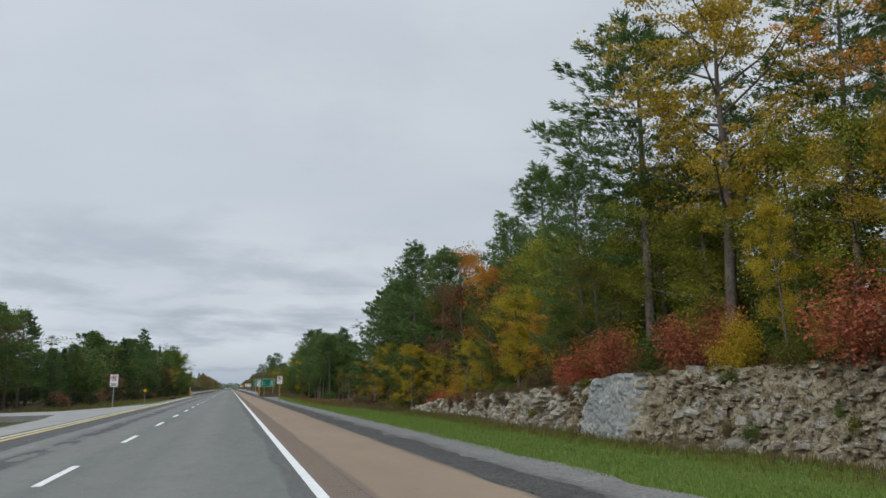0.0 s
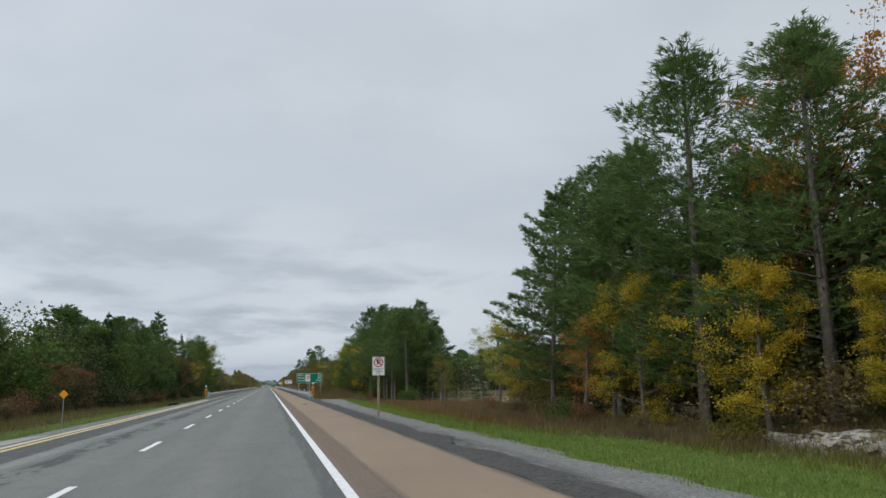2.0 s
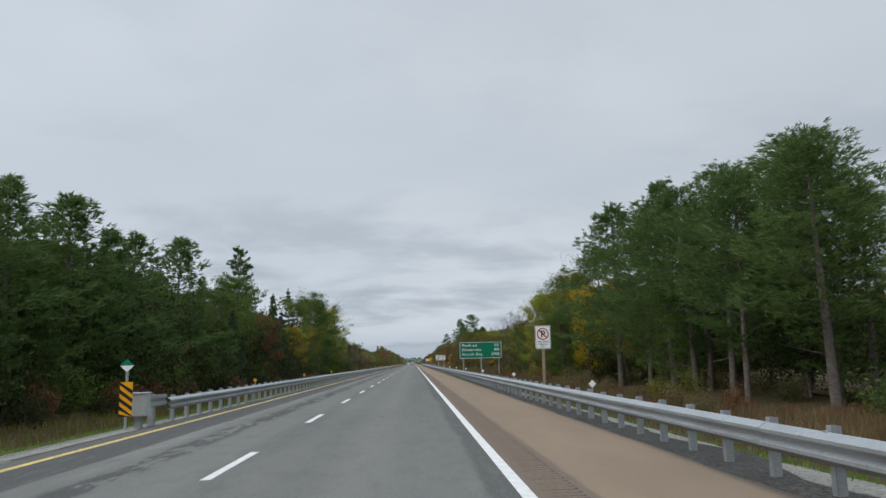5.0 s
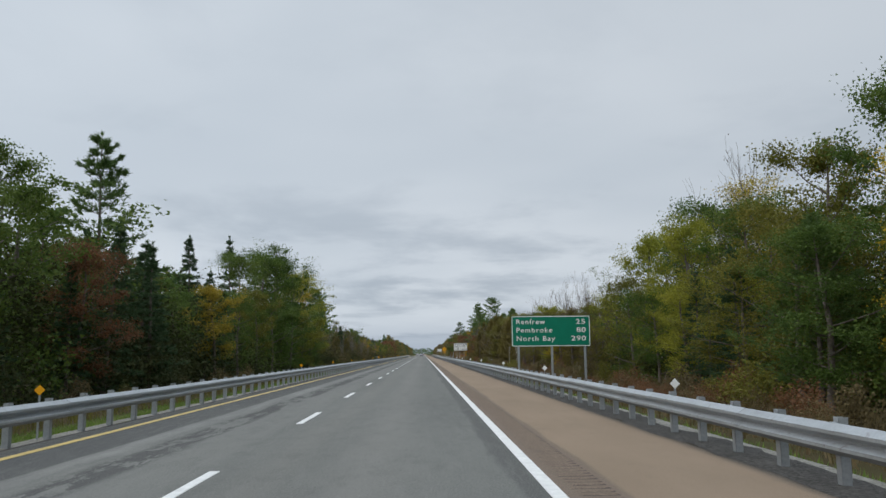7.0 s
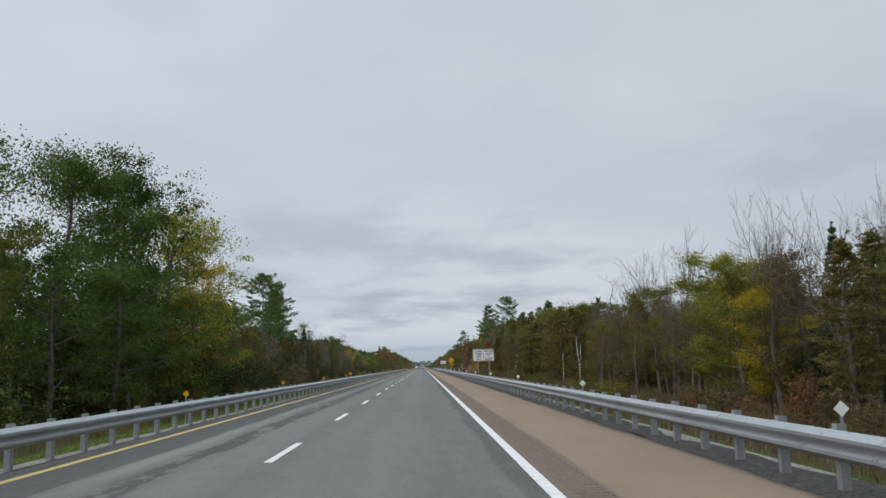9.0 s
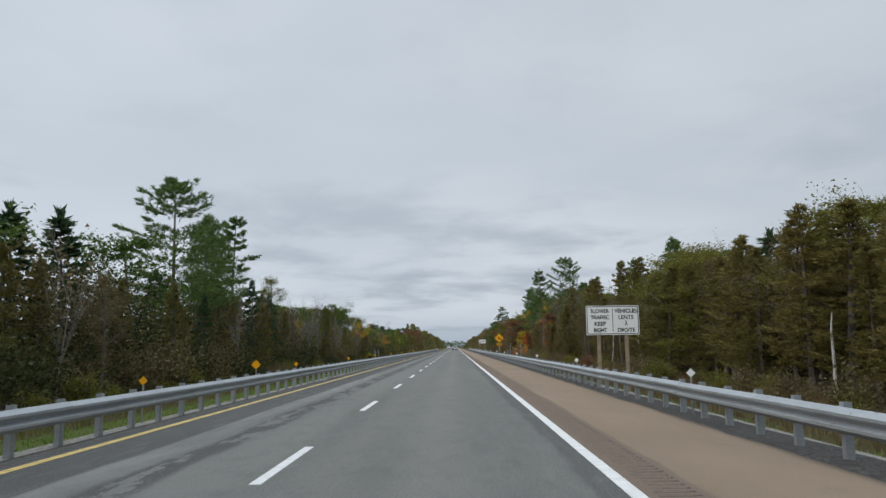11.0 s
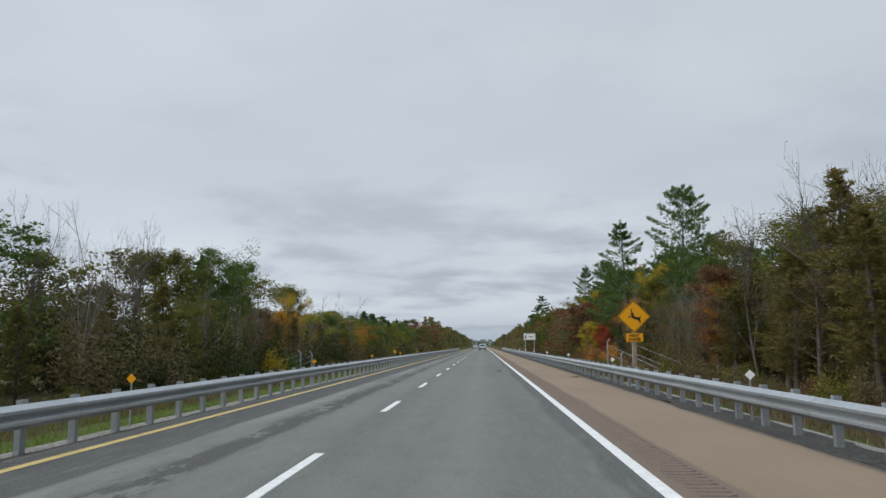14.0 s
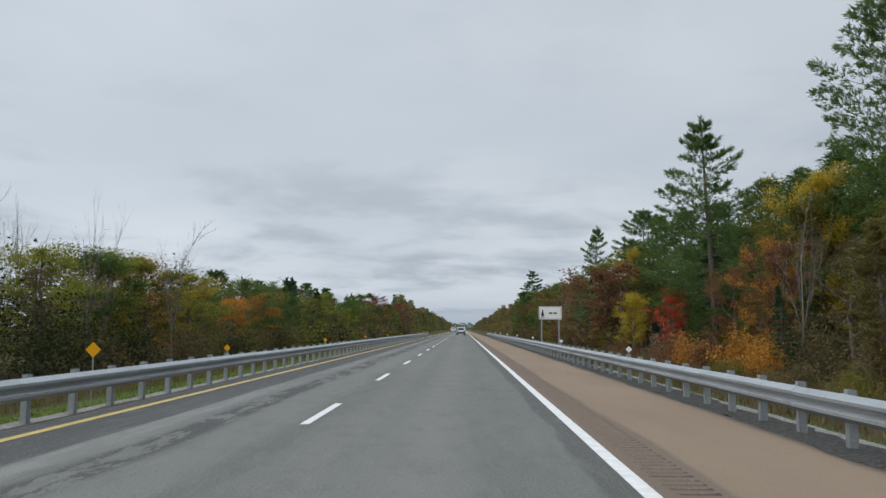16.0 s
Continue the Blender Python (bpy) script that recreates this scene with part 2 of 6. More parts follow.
def rock_material(name, shades, scale, stain, scar, soil):
    """Broken rock: blocks that weathered each their own way, iron stain, pale scars, and soil in the pores."""
    m, t, b = material(name, 0.88, 0, 0.15)
    o = t.nodes.new("ShaderNodeObjectInfo")
    v = tnode(t, "ShaderNodeTexVoronoi", Scale=scale)
    warp = t.nodes.new("ShaderNodeMixRGB")
    wn = tnode(t, "ShaderNodeTexNoise", Scale=1.7, Detail=6.0, Roughness=0.7)
    pos = place(t, (0.6, 0.8, 1.7))
    t.links.new(pos, wn.inputs["Vector"])
    warp.blend_type = "ADD"
    warp.inputs[0].default_value = 0.9
    t.links.new(pos, warp.inputs[1])
    t.links.new(wn.outputs["Color"], warp.inputs[2])
    t.links.new(warp.outputs[0], v.inputs["Vector"])
    s = tnode(t, "ShaderNodeSeparateColor")
    t.links.new(v.outputs["Color"], s.inputs[0])
    r = t.nodes.new("ShaderNodeValToRGB")
    while len(r.color_ramp.elements) < len(shades):
        r.color_ramp.elements.new(0.5)
    for i, c in enumerate(shades):
        r.color_ramp.elements[i].position = i / (len(shades) - 1)
        r.color_ramp.elements[i].color = (*c, 1)
    t.links.new(tmath(t, "FRACT", tmath(t, "ADD", s.outputs[0], o.outputs["Random"])), r.inputs[0])
    base = tmix(t, tmath(t, "MULTIPLY", noisy(t, 1.0, 7, 0.75, (1, 1, 0.5), 0.48, 0.62), stain), r.outputs[0], (0.175, 0.130, 0.078))
    base = tmix(t, tmath(t, "MULTIPLY", noisy(t, 3.6, 5, 0.7, (1, 1, 0.22), 0.58, 0.68), scar), base, (0.60, 0.59, 0.55))
    base = tmix(t, tmath(t, "MULTIPLY", noisy(t, 2.2, 7, 0.8, (1, 1, 1), 0.47, 0.58), soil), base, (0.115, 0.090, 0.050))
    base = tmix(t, tmath(t, "MULTIPLY", noisy(t, 16, 4, 0.7), 0.35), base, (0.12, 0.105, 0.08))
    t.links.new(base, b.inputs["Base Color"])
    bump(t, b, noisy(t, 6.0, 8, 0.75), 0.7, 0.08)
    return m


def steel_material():
    m, t, b = material("galvanised_steel", 0.5, 0.55, 0.5)
    v = tnode(t, "ShaderNodeTexVoronoi", Scale=26.0)
    t.links.new(place(t), v.inputs["Vector"])
    base = tmix(t, v.outputs["Distance"], (0.33, 0.355, 0.372), (0.41, 0.435, 0.452))
    base = tmix(t, tmath(t, "MULTIPLY", noisy(t, 1.6, 5, 0.7, (1, 0.6, 3), 0.45, 0.72), 0.55), base, (0.25, 0.262, 0.268))
    base = tmix(t, tmath(t, "MULTIPLY", noisy(t, 7, 4, 0.7, (1, 1, 1), 0.62, 0.72), 0.6), base, (0.16, 0.14, 0.12))
    t.links.new(base, b.inputs["Base Color"])
    bump(t, b, noisy(t, 20), 0.12, 0.01)
    return m


ASPHALT, TAN = asphalt_material(), shoulder_material()
GREY_GRAVEL = gravel_material("grey_gravel", (0.285, 0.278, 0.262), (0.120, 0.116, 0.108), (0.075, 0.072, 0.068))
DARK_GRIT = gravel_material("dark_grit", (0.125, 0.120, 0.112), (0.045, 0.043, 0.041))
BROWN_GRAVEL = gravel_material("brown_gravel", (0.40, 0.385, 0.345), (0.17, 0.163, 0.145))
GROOVE_DIRT = plain("groove_dirt", (0.082, 0.060, 0.048), 0.95, vary=0.45, scale=1.5)
SOIL = ground_material()
ROCK = rock_material("cut_rock", ((0.220, 0.190, 0.145), (0.42, 0.395, 0.335), (0.38, 0.375, 0.350), (0.56, 0.53, 0.455), (0.31, 0.262, 0.19)), 2.1, 0.38, 0.55, 0.45)
SLAB_ROCK = rock_material("blue_grey_slab", ((0.24, 0.262, 0.27), (0.33, 0.350, 0.352), (0.20, 0.222, 0.228), (0.42, 0.43, 0.42)), 1.1, 0.15, 0.75, 0.12)
EARTHY_ROCK = rock_material("crumbling_rock", ((0.25, 0.205, 0.135), (0.36, 0.310, 0.215), (0.44, 0.395, 0.30), (0.21, 0.170, 0.110)), 3.4, 0.45, 0.6, 0.75)
STEEL = steel_material()
WHITE_PAINT = plain("white_road_paint", (0.66, 0.66, 0.645), 0.6, vary=0.16, scale=5)
YELLOW_PAINT = plain("yellow_road_paint", (0.60, 0.44, 0.15), 0.6, vary=0.28, scale=5)
FADED_PAINT = plain("faded_cream_paint", (0.46, 0.42, 0.30), 0.7, vary=0.2, scale=4)
SIGN_WHITE = plain("sign_white", (0.82, 0.82, 0.80), 0.4, vary=0.05, scale=2, grain=0)
SIGN_GREEN = plain("sign_green", (0.004, 0.185, 0.110), 0.4, vary=0.08, scale=2, grain=0)
SIGN_YELLOW = plain("sign_yellow", (0.80, 0.36, 0.008), 0.4, vary=0.06, scale=2, grain=0)
SIGN_BLACK = plain("sign_black", (0.015, 0.015, 0.016), 0.5, vary=0.1, scale=2, grain=0)
SIGN_RED = plain("sign_red", (0.42, 0.02, 0.02), 0.5, vary=0.1, scale=2, grain=0)
PALE_STEEL = plain("pale_zinc_sheet", (0.42, 0.45, 0.45), 0.55, 0.1, vary=0.12, scale=4)
WOOD = plain("weathered_post_wood", (0.30, 0.235, 0.165), 0.85, vary=0.3, scale=3)
GREY_WOOD = plain("grey_fence_wood", (0.20, 0.185, 0.165), 0.9, vary=0.3, scale=3)
BARK = plain("grey_brown_bark", (0.135, 0.115, 0.100), 0.95, vary=0.4, scale=5, grain=0.6)
PALE_BARK = plain("pale_birch_bark", (0.46, 0.44, 0.41), 0.9, vary=0.35, scale=4, grain=0.4)
PALE_TWIG = plain("pale_grey_twigs", (0.21, 0.190, 0.165), 0.95, vary=0.3, scale=3)
TWIG = plain("grey_twigs", (0.125, 0.106, 0.092), 0.95, vary=0.25, scale=3)

LEAF = {
    "pine": leaf_material("pine_needles", ((0.062, 0.112, 0.036), (0.104, 0.168, 0.050), (0.155, 0.220, 0.068)), thin=0.40),
    "spruce": leaf_material("spruce_needles", ((0.034, 0.068, 0.034), (0.056, 0.100, 0.046), (0.088, 0.136, 0.058)), thin=0.30),
    "cedar": leaf_material("rusty_cedar", ((0.108, 0.104, 0.034), (0.178, 0.152, 0.048), (0.245, 0.186, 0.060)), thin=0.38),
    # leaf colour lowered to paint in the shade between the stems
    "shade": leaf_material("shade_dark_understorey", ((0.024, 0.032, 0.013), (0.042, 0.052, 0.020), (0.070, 0.072, 0.028)), 0.05, thin=0.25),
    "green": leaf_material("green_leaves", ((0.046, 0.090, 0.022), (0.086, 0.140, 0.030), (0.150, 0.190, 0.040)), thin=0.40),
    "olive": leaf_material("olive_leaves", ((0.090, 0.098, 0.022), (0.150, 0.148, 0.029), (0.232, 0.202, 0.038)), thin=0.40),
    "yellow": leaf_material("yellow_leaves", ((0.21, 0.205, 0.026), (0.43, 0.33, 0.031), (0.60, 0.41, 0.040)), thin=0.42),
    "gold": leaf_material("golden_leaves", ((0.19, 0.185, 0.027), (0.38, 0.285, 0.038), (0.54, 0.34, 0.048)), thin=0.42),
    "elm": leaf_material("pale_elm_leaves", ((0.19, 0.205, 0.034), (0.31, 0.305, 0.050), (0.43, 0.38, 0.066)), thin=0.36),
    "lime": leaf_material("yellow_green_leaves", ((0.135, 0.168, 0.026), (0.250, 0.262, 0.035), (0.390, 0.350, 0.048)), thin=0.42),
    "orange": leaf_material("orange_leaves", ((0.27, 0.150, 0.034), (0.46, 0.215, 0.040), (0.58, 0.29, 0.050)), thin=0.37),
    "sumac": leaf_material("dull_red_sumac", ((0.200, 0.095, 0.050), (0.340, 0.105, 0.055), (0.52, 0.125, 0.060)), thin=0.31),
    "rust": leaf_material("rust_leaves", ((0.115, 0.068, 0.036), (0.195, 0.095, 0.048), (0.28, 0.130, 0.060)), thin=0.34),
    "red": leaf_material("red_leaves", ((0.21, 0.060, 0.030), (0.40, 0.070, 0.034), (0.58, 0.12, 0.044)), thin=0.34),
    "brown": leaf_material("brown_leaves", ((0.090, 0.072, 0.038), (0.145, 0.114, 0.054), (0.210, 0.160, 0.072)), thin=0.36),
    "grass": leaf_material("verge_grass", ((0.095, 0.155, 0.030), (0.150, 0.230, 0.046), (0.225, 0.270, 0.078)), thin=0.38),
    "dry": leaf_material("dry_weeds", ((0.095, 0.070, 0.038), (0.155, 0.115, 0.062), (0.24, 0.18, 0.10)), thin=0.27),
    "field": leaf_material("golden_hay", ((0.125, 0.100, 0.036), (0.170, 0.136, 0.052), (0.215, 0.175, 0.070)), thin=0.27),
}

# ---- building helpers ----
rng = np.random.default_rng(11)


def mesh_of(name, verts, faces, mat, smooth=False):
    """A mesh from arrays; faces: a list of arrays, each (n, 3) or (n, 4)."""
    me = bpy.data.meshes.new(name)
    me.from_pydata([tuple(v) for v in verts], [], [tuple(f) for a in faces for f in a])
    me.materials.append(mat)
    if smooth:
        me.polygons.foreach_set("use_smooth", [True] * len(me.polygons))
    me.update()
    return me


def fast_mesh(name, verts, quads, mat):
    """The same for many quads."""
    me = bpy.data.meshes.new(name)
    n, k = quads.shape
    me.vertices.add(len(verts))
    me.vertices.foreach_set("co", np.asarray(verts, np.float32).ravel())
    me.loops.add(n * k)
    me.loops.foreach_set("vertex_index", quads.astype(np.int32).ravel())
    me.polygons.add(n)
    me.polygons.foreach_set("loop_start", np.arange(0, n * k, k, dtype=np.int32))
    me.polygons.foreach_set("use_smooth", [False] * n)
    me.update(calc_edges=True)
    me.materials.append(mat)
    return me


def part(name, bm, mat, parent, label=""):
    me = bpy.data.meshes.new(name)
    bm.to_mesh(me)
    bm.free()
    for q in mat if isinstance(mat, (list, tuple)) else (mat,):
        me.materials.append(q)
    ob = new(name, me)
    ob.parent = parent
    return tagged(ob, label)


def part_of(name, me, parent, label=""):
    ob = new(name, me)
    ob.parent = parent
    return tagged(ob, label)


def thing(name, label, category, group="", at=(0, 0, 0), kind="", turn=0):
    ob = new(name)
    ob.empty_display_size = 0.2
    ob.matrix_basis = pose(*at, 0, 0, turn)
    return tagged(ob, label, category, group, kind)


def box(bm, x0, x1, y0, y1, z0, z1, bevel=0.0, index=0):
    m = Matrix.LocRotScale(((x0 + x1) / 2, (y0 + y1) / 2, (z0 + z1) / 2), None, (x1 - x0, y1 - y0, z1 - z0))
    made = bmesh.ops.create_cube(bm, size=1, matrix=m)
    faces = {f for v in made["verts"] for f in v.link_faces}
    for f in faces:
        f.material_index = index
    if bevel:
        edges = list({e for f in faces for e in f.edges})
        r = bmesh.ops.bevel(bm, geom=edges, offset=bevel, segments=2, affect="EDGES", clamp_overlap=True)
        for f in r["faces"]:
            f.material_index = index
    return bm


def tube(points, radii, sides=5):
    """A tapered tube along points."""
    points = np.asarray(points, float)
    n = len(points)
    way = np.gradient(points, axis=0)
    way /= np.linalg.norm(way, axis=1)[:, None] + 1e-9
    ref = np.where(np.abs(way[:, 2:3]) < 0.9, np.array([[0, 0, 1.0]]), np.array([[1.0, 0, 0]]))
    u = np.cross(way, ref)
    u /= np.linalg.norm(u, axis=1)[:, None] + 1e-9
    w = np.cross(way, u)
    a = np.arange(sides) * 2 * np.pi / sides
    v = points[:, None] + np.asarray(radii)[:, None, None] * (np.cos(a)[None, :, None] * u[:, None] + np.sin(a)[None, :, None] * w[:, None])
    f = [(i * sides + j, i * sides + (j + 1) % sides, (i + 1) * sides + (j + 1) % sides, (i + 1) * sides + j) for i in range(n - 1) for j in range(sides)]
    return v.reshape(-1, 3), np.array(f)


def join(pieces):
    verts, faces, off = [], [], 0
    for v, f in pieces:
        verts.append(v)
        faces.append(f + off)
        off += len(v)
    return np.vstack(verts), np.vstack(faces)


def unit(a):
    return a / (np.linalg.norm(a, axis=-1, keepdims=True) + 1e-9)


def leaf_blades(r, centres, size, lean=0.35, slim=0.75):
    """A pointed leaf at each centre, turned at random."""
    n = len(centres)
    normal = unit(r.normal(size=(n, 3)) + np.array([0, 0, lean]))
    u = unit(np.cross(normal, r.normal(size=(n, 3))))
    w = np.cross(normal, u)
    s = size * r.uniform(0.6, 1.35, (n, 1))
    v = np.stack([centres + u * s, centres - u * s * 0.7 - w * s * slim, centres - u * s * 0.5 + w * s * slim], 1)
    return v.reshape(-1, 3), np.arange(3 * n).reshape(-1, 3)


def near_normal(r, shape_of):
    """Normal numbers without the far outliers."""
    return np.clip(r.normal(size=shape_of), -1.6, 1.6)


# ---- plants: each shape is grown once, then set out as separate plants ----


def broadleaf_shape(seed, high, crown_base=0.22, spread=0.30, limbs=15, leaves=5200, size=0.17, upright=0.0, fine=True, puff=0.035, flat=0.62, sprays=7):
    r = np.random.default_rng(seed)
    wood, centres = [], []
    tp = np.array([[0, 0, -0.3], [0, 0, high * 0.2], [0, 0, high * 0.45], [0, 0, high * 0.7], [0, 0, high * 0.95]])
    tp[1:, :2] += np.cumsum(r.normal(0, high * 0.014, (4, 2)), 0)
    base = 0.013 * high + 0.02
    wood.append(tube(tp, base * np.array([1.3, 0.95, 0.75, 0.42, 0.10]), 6 if fine else 4))

    def trunk_at(h):
        return np.array([np.interp(h, tp[:, 2], tp[:, k]) for k in range(3)])

    for i in range(limbs):
        k = (i + r.uniform(0, 0.8)) / limbs
        h = high * (crown_base + (0.93 - crown_base) * k)
        az = i * 2.4 + r.normal(0, 0.4)
        reach = high * spread * (math.sin(math.pi * min(1, 0.22 + 0.80 * k)) ** 0.7) * r.uniform(0.6, 1.3)
        climb = (0.25 + 0.75 * k + upright) * r.uniform(0.6, 1.4)
        out = np.array([math.cos(az), math.sin(az), 0])
        p0 = trunk_at(h)
        steps = (0, 0.4, 0.75, 1)
        pts = np.array([p0 + out * reach * q + np.array([0, 0, reach * climb * q ** 1.3]) + r.normal(0, 0.03 * reach, 3) * q for q in steps])
        pts[:, 2] = np.minimum(pts[:, 2], high * 1.0)
        thick = base * 0.42 * (1 - 0.6 * k)
        if fine or i % 2 == 0:
            wood.append(tube(pts, thick * np.array([1, 0.7, 0.4, 0.12]), 4 if fine else 3))
        centres.append(pts[3])
        for j in range(sprays):
            q = r.uniform(0.3, 1.0)
            s0 = np.array([np.interp(q, steps, pts[:, c]) for c in range(3)])
            d = unit(out * r.uniform(0.1, 0.9) + r.normal(0, 0.6, 3) + np.array([0, 0, 0.35]))
            s1 = s0 + d * reach * r.uniform(0.22, 0.55)
            if fine and j % 2 == 0:
                wood.append(tube(np.array([s0, s1]), thick * np.array([0.32, 0.08]), 3))
            centres.append(s1)
            centres.append((s0 + s1) / 2)
    centres.append(tp[-1])
    centres = np.array(centres)
    pick = r.integers(0, len(centres), leaves)
    heft = r.uniform(0.3, 1.4, len(centres))[pick][:, None]
    spot = centres[pick] + near_normal(r, (leaves, 3)) * np.array([1, 1, flat]) * high * puff * heft
    spot[:, 2] = np.maximum(spot[:, 2], high * 0.06)
    return join(wood), leaf_blades(r, spot, size)


def needle_tufts(r, at, way, length, count, wide=0.16):
    """Slim blades that fan out from each point, along the way that it grows."""
    n = len(at)
    at, way = np.repeat(at, count, 0), np.repeat(way, count, 0)
    d = unit(way + np.clip(r.normal(0, 0.5, (n * count, 3)), -1, 1) * np.array([1, 1, 0.7]) + np.array([0, 0, 0.15]))
    ln = length * r.uniform(0.6, 1.3, (n * count, 1))
    side = unit(np.cross(d, r.normal(size=d.shape))) * ln * wide
    a = at + r.normal(0, 0.04, at.shape)
    v = np.stack([a - side, a + side, a + d * ln], 1)
    return v.reshape(-1, 3), np.arange(3 * n * count).reshape(-1, 3)


def conifer_shape(seed, high, base=0.2, reach=0.22, whorl=0.75, per=5, tufts=14, blades=5, length=0.34, rise=0.12, droop=0.0, gaps=0.12, point=1.0, fine=True, flatness=0.30, wide=0.16, fluff=0.06):
    """A pine or spruce: a straight stem, whorls of boughs in tiers, and needles on the outer bough."""
    r = np.random.default_rng(seed)
    sway = r.normal(0, 0.01 * high, 2)
    tp = np.array([[0, 0, -0.3], [sway[0] * 0.3, sway[1] * 0.3, high * 0.35], [sway[0] * 0.7, sway[1] * 0.7, high * 0.7], [sway[0], sway[1], high]])
    stem = 0.010 * high + 0.03
    wood = [tube(tp, stem * np.array([1.25, 0.9, 0.5, 0.08]), 6 if fine else 4)]
    at, way = [], []
    h = high * base * 0.6
    while h < high * 0.985:
        k = h / high
        live = k > base
        f = (k - base) / (1 - base)
        shape = (1 - max(0, f)) ** point * (0.75 + 0.35 * min(1, max(0, f) * 5)) * (1.0 if f < 0.8 else 1.0 - 1.6 * (f - 0.8)) + 0.035
        centre = np.array([np.interp(h, tp[:, 2], tp[:, c]) for c in range(3)])
        turn = r.uniform(0, 6.28)
        for b in range(per if live else 2):
            if r.uniform() < gaps:
                continue
            az = turn + b * 6.283 / per + r.normal(0, 0.25)
            ln = high * reach * shape * r.uniform(0.5, 1.3)
            if not live:
                ln *= 0.45
            up = rise + 0.40 * max(0, f) ** 2 + r.normal(0, 0.06)
            out = np.array([math.cos(az), math.sin(az), 0])
            q = np.array([0, 0.5, 1.0])[:, None]
            lift_by = centre * np.array([1, 1, 1]) + np.array([0, 0, r.normal(0, 0.12 * whorl)])
            pts = lift_by + out * ln * q + np.array([0, 0, 1]) * ln * (up * q + (0.12 - droop) * q ** 2)
            if fine or b % 2 == 0:
                wood.append(tube(pts, max(0.010, stem * 0.22 * (1 - 0.7 * k)) * np.array([1, 0.6, 0.15]), 3))
            if not live and r.uniform() < 0.8:
                continue
            n = max(3, int(tufts * (0.30 + 0.95 * ln / (high * reach * 0.75 + 0.01))))
            g = 1 - r.uniform(0, 0.75, n) ** 1.15
            p = np.stack([np.interp(g, [0, 0.5, 1.0], pts[:, c]) for c in range(3)], 1)
            across_way = np.array([-out[1], out[0], 0])
            off = np.clip(r.normal(0, 1, n), -1.8, 1.8)[:, None] * across_way * ln * flatness * (1.12 - g)[:, None]
            p = p + off + np.clip(r.normal(0, 1, (n, 3)), -2, 2) * fluff * np.array([1, 1, 1.3])
            at.append(p)
            way.append(unit(out * 1.0 + off * 0.9 / max(0.3, ln * 0.3) + np.array([0, 0, 0.28 - 1.2 * droop]) + r.normal(0, 0.15, (n, 3))))
        h += whorl * r.uniform(0.7, 1.3) * (1.0 if k < 0.75 else 0.68)
    top = np.array([[sway[0], sway[1], high * q] for q in (0.95, 0.975, 1.0)])
    at.append(np.repeat(top, 3, 0))
    way.append(np.repeat(np.array([[0, 0, 1.0]]), 9, 0))
    return join(wood), needle_tufts(r, np.vstack(at), np.vstack(way), length, blades, wide)


def bare_shape(seed, high, few=300, fine=True):
    """A leafless tree: stems that fork upwards into fine twigs, with a few last leaves."""
    r = np.random.default_rng(seed)
    wood, ends = [], []

    def grow(p, d, ln, rad, level):
        pts = [p]
        for _ in range(2):
            d = unit(d + r.normal(0, 0.10, 3) + np.array([0, 0, 0.06]))
            pts.append(pts[-1] + d * ln / 2)
        wood.append(tube(np.array(pts), np.maximum(0.0055, rad * np.array([1, 0.70, 0.38])), 5 if level < 1 else 3))
        ends.append(pts[-1])
        if level >= (4 if fine else 3):
            return
        for _ in range(7 if level == 0 else 5 if level == 1 else 4 if level == 2 else 2):
            q = r.integers(1, 3)
            grow(pts[q] * 0.75 + pts[q - 1] * 0.25, unit(d + r.normal(0, 0.40, 3) + np.array([0, 0, 0.22])), ln * r.uniform(0.45, 0.68), rad * 0.42, level + 1)

    grow(np.array([0, 0, -0.2]), np.array([0, 0, 1.0]), high * 0.52, 0.008 * high + 0.012, 0)
    ends = np.array(ends)
    top = ends[:, 2].max()
    pick = ends[r.integers(0, len(ends), few)] + near_normal(r, (few, 3)) * 0.15
    v, f = join(wood)
    s = high / top
    return (v * s, f), leaf_blades(r, pick * s, 0.05)


def shrub_shape(seed, high, wide, leaves=900, size=0.13):
    r = np.random.default_rng(seed)
    wood, ends = [], []
    for i in range(12):
        az, out = r.uniform(0, 6.28), r.uniform(0.1, 1)
        e = np.array([math.cos(az) * wide * out * 0.5, math.sin(az) * wide * out * 0.5, high * (1.05 - 0.45 * out) * r.uniform(0.6, 1.1)])
        b = e * np.array([0.15, 0.15, 0]) - np.array([0, 0, 0.1])
        m = (b + e) / 2 + np.array([e[0] * 0.12, e[1] * 0.12, 0])
        wood.append(tube(np.array([b, m, e]), [0.022, 0.014, 0.005], 3))
        ends += [e, m, m * 0.5 + e * 0.5]
    ends = np.array(ends)
    spot = ends[r.integers(0, len(ends), leaves)] + near_normal(r, (leaves, 3)) * high * np.array([0.16, 0.16, 0.13])
    spot[:, 2] = np.maximum(spot[:, 2], 0.06)
    return join(wood), leaf_blades(r, spot, size)


SHAPES, GROWN, COLOURED = {}, {}, {}


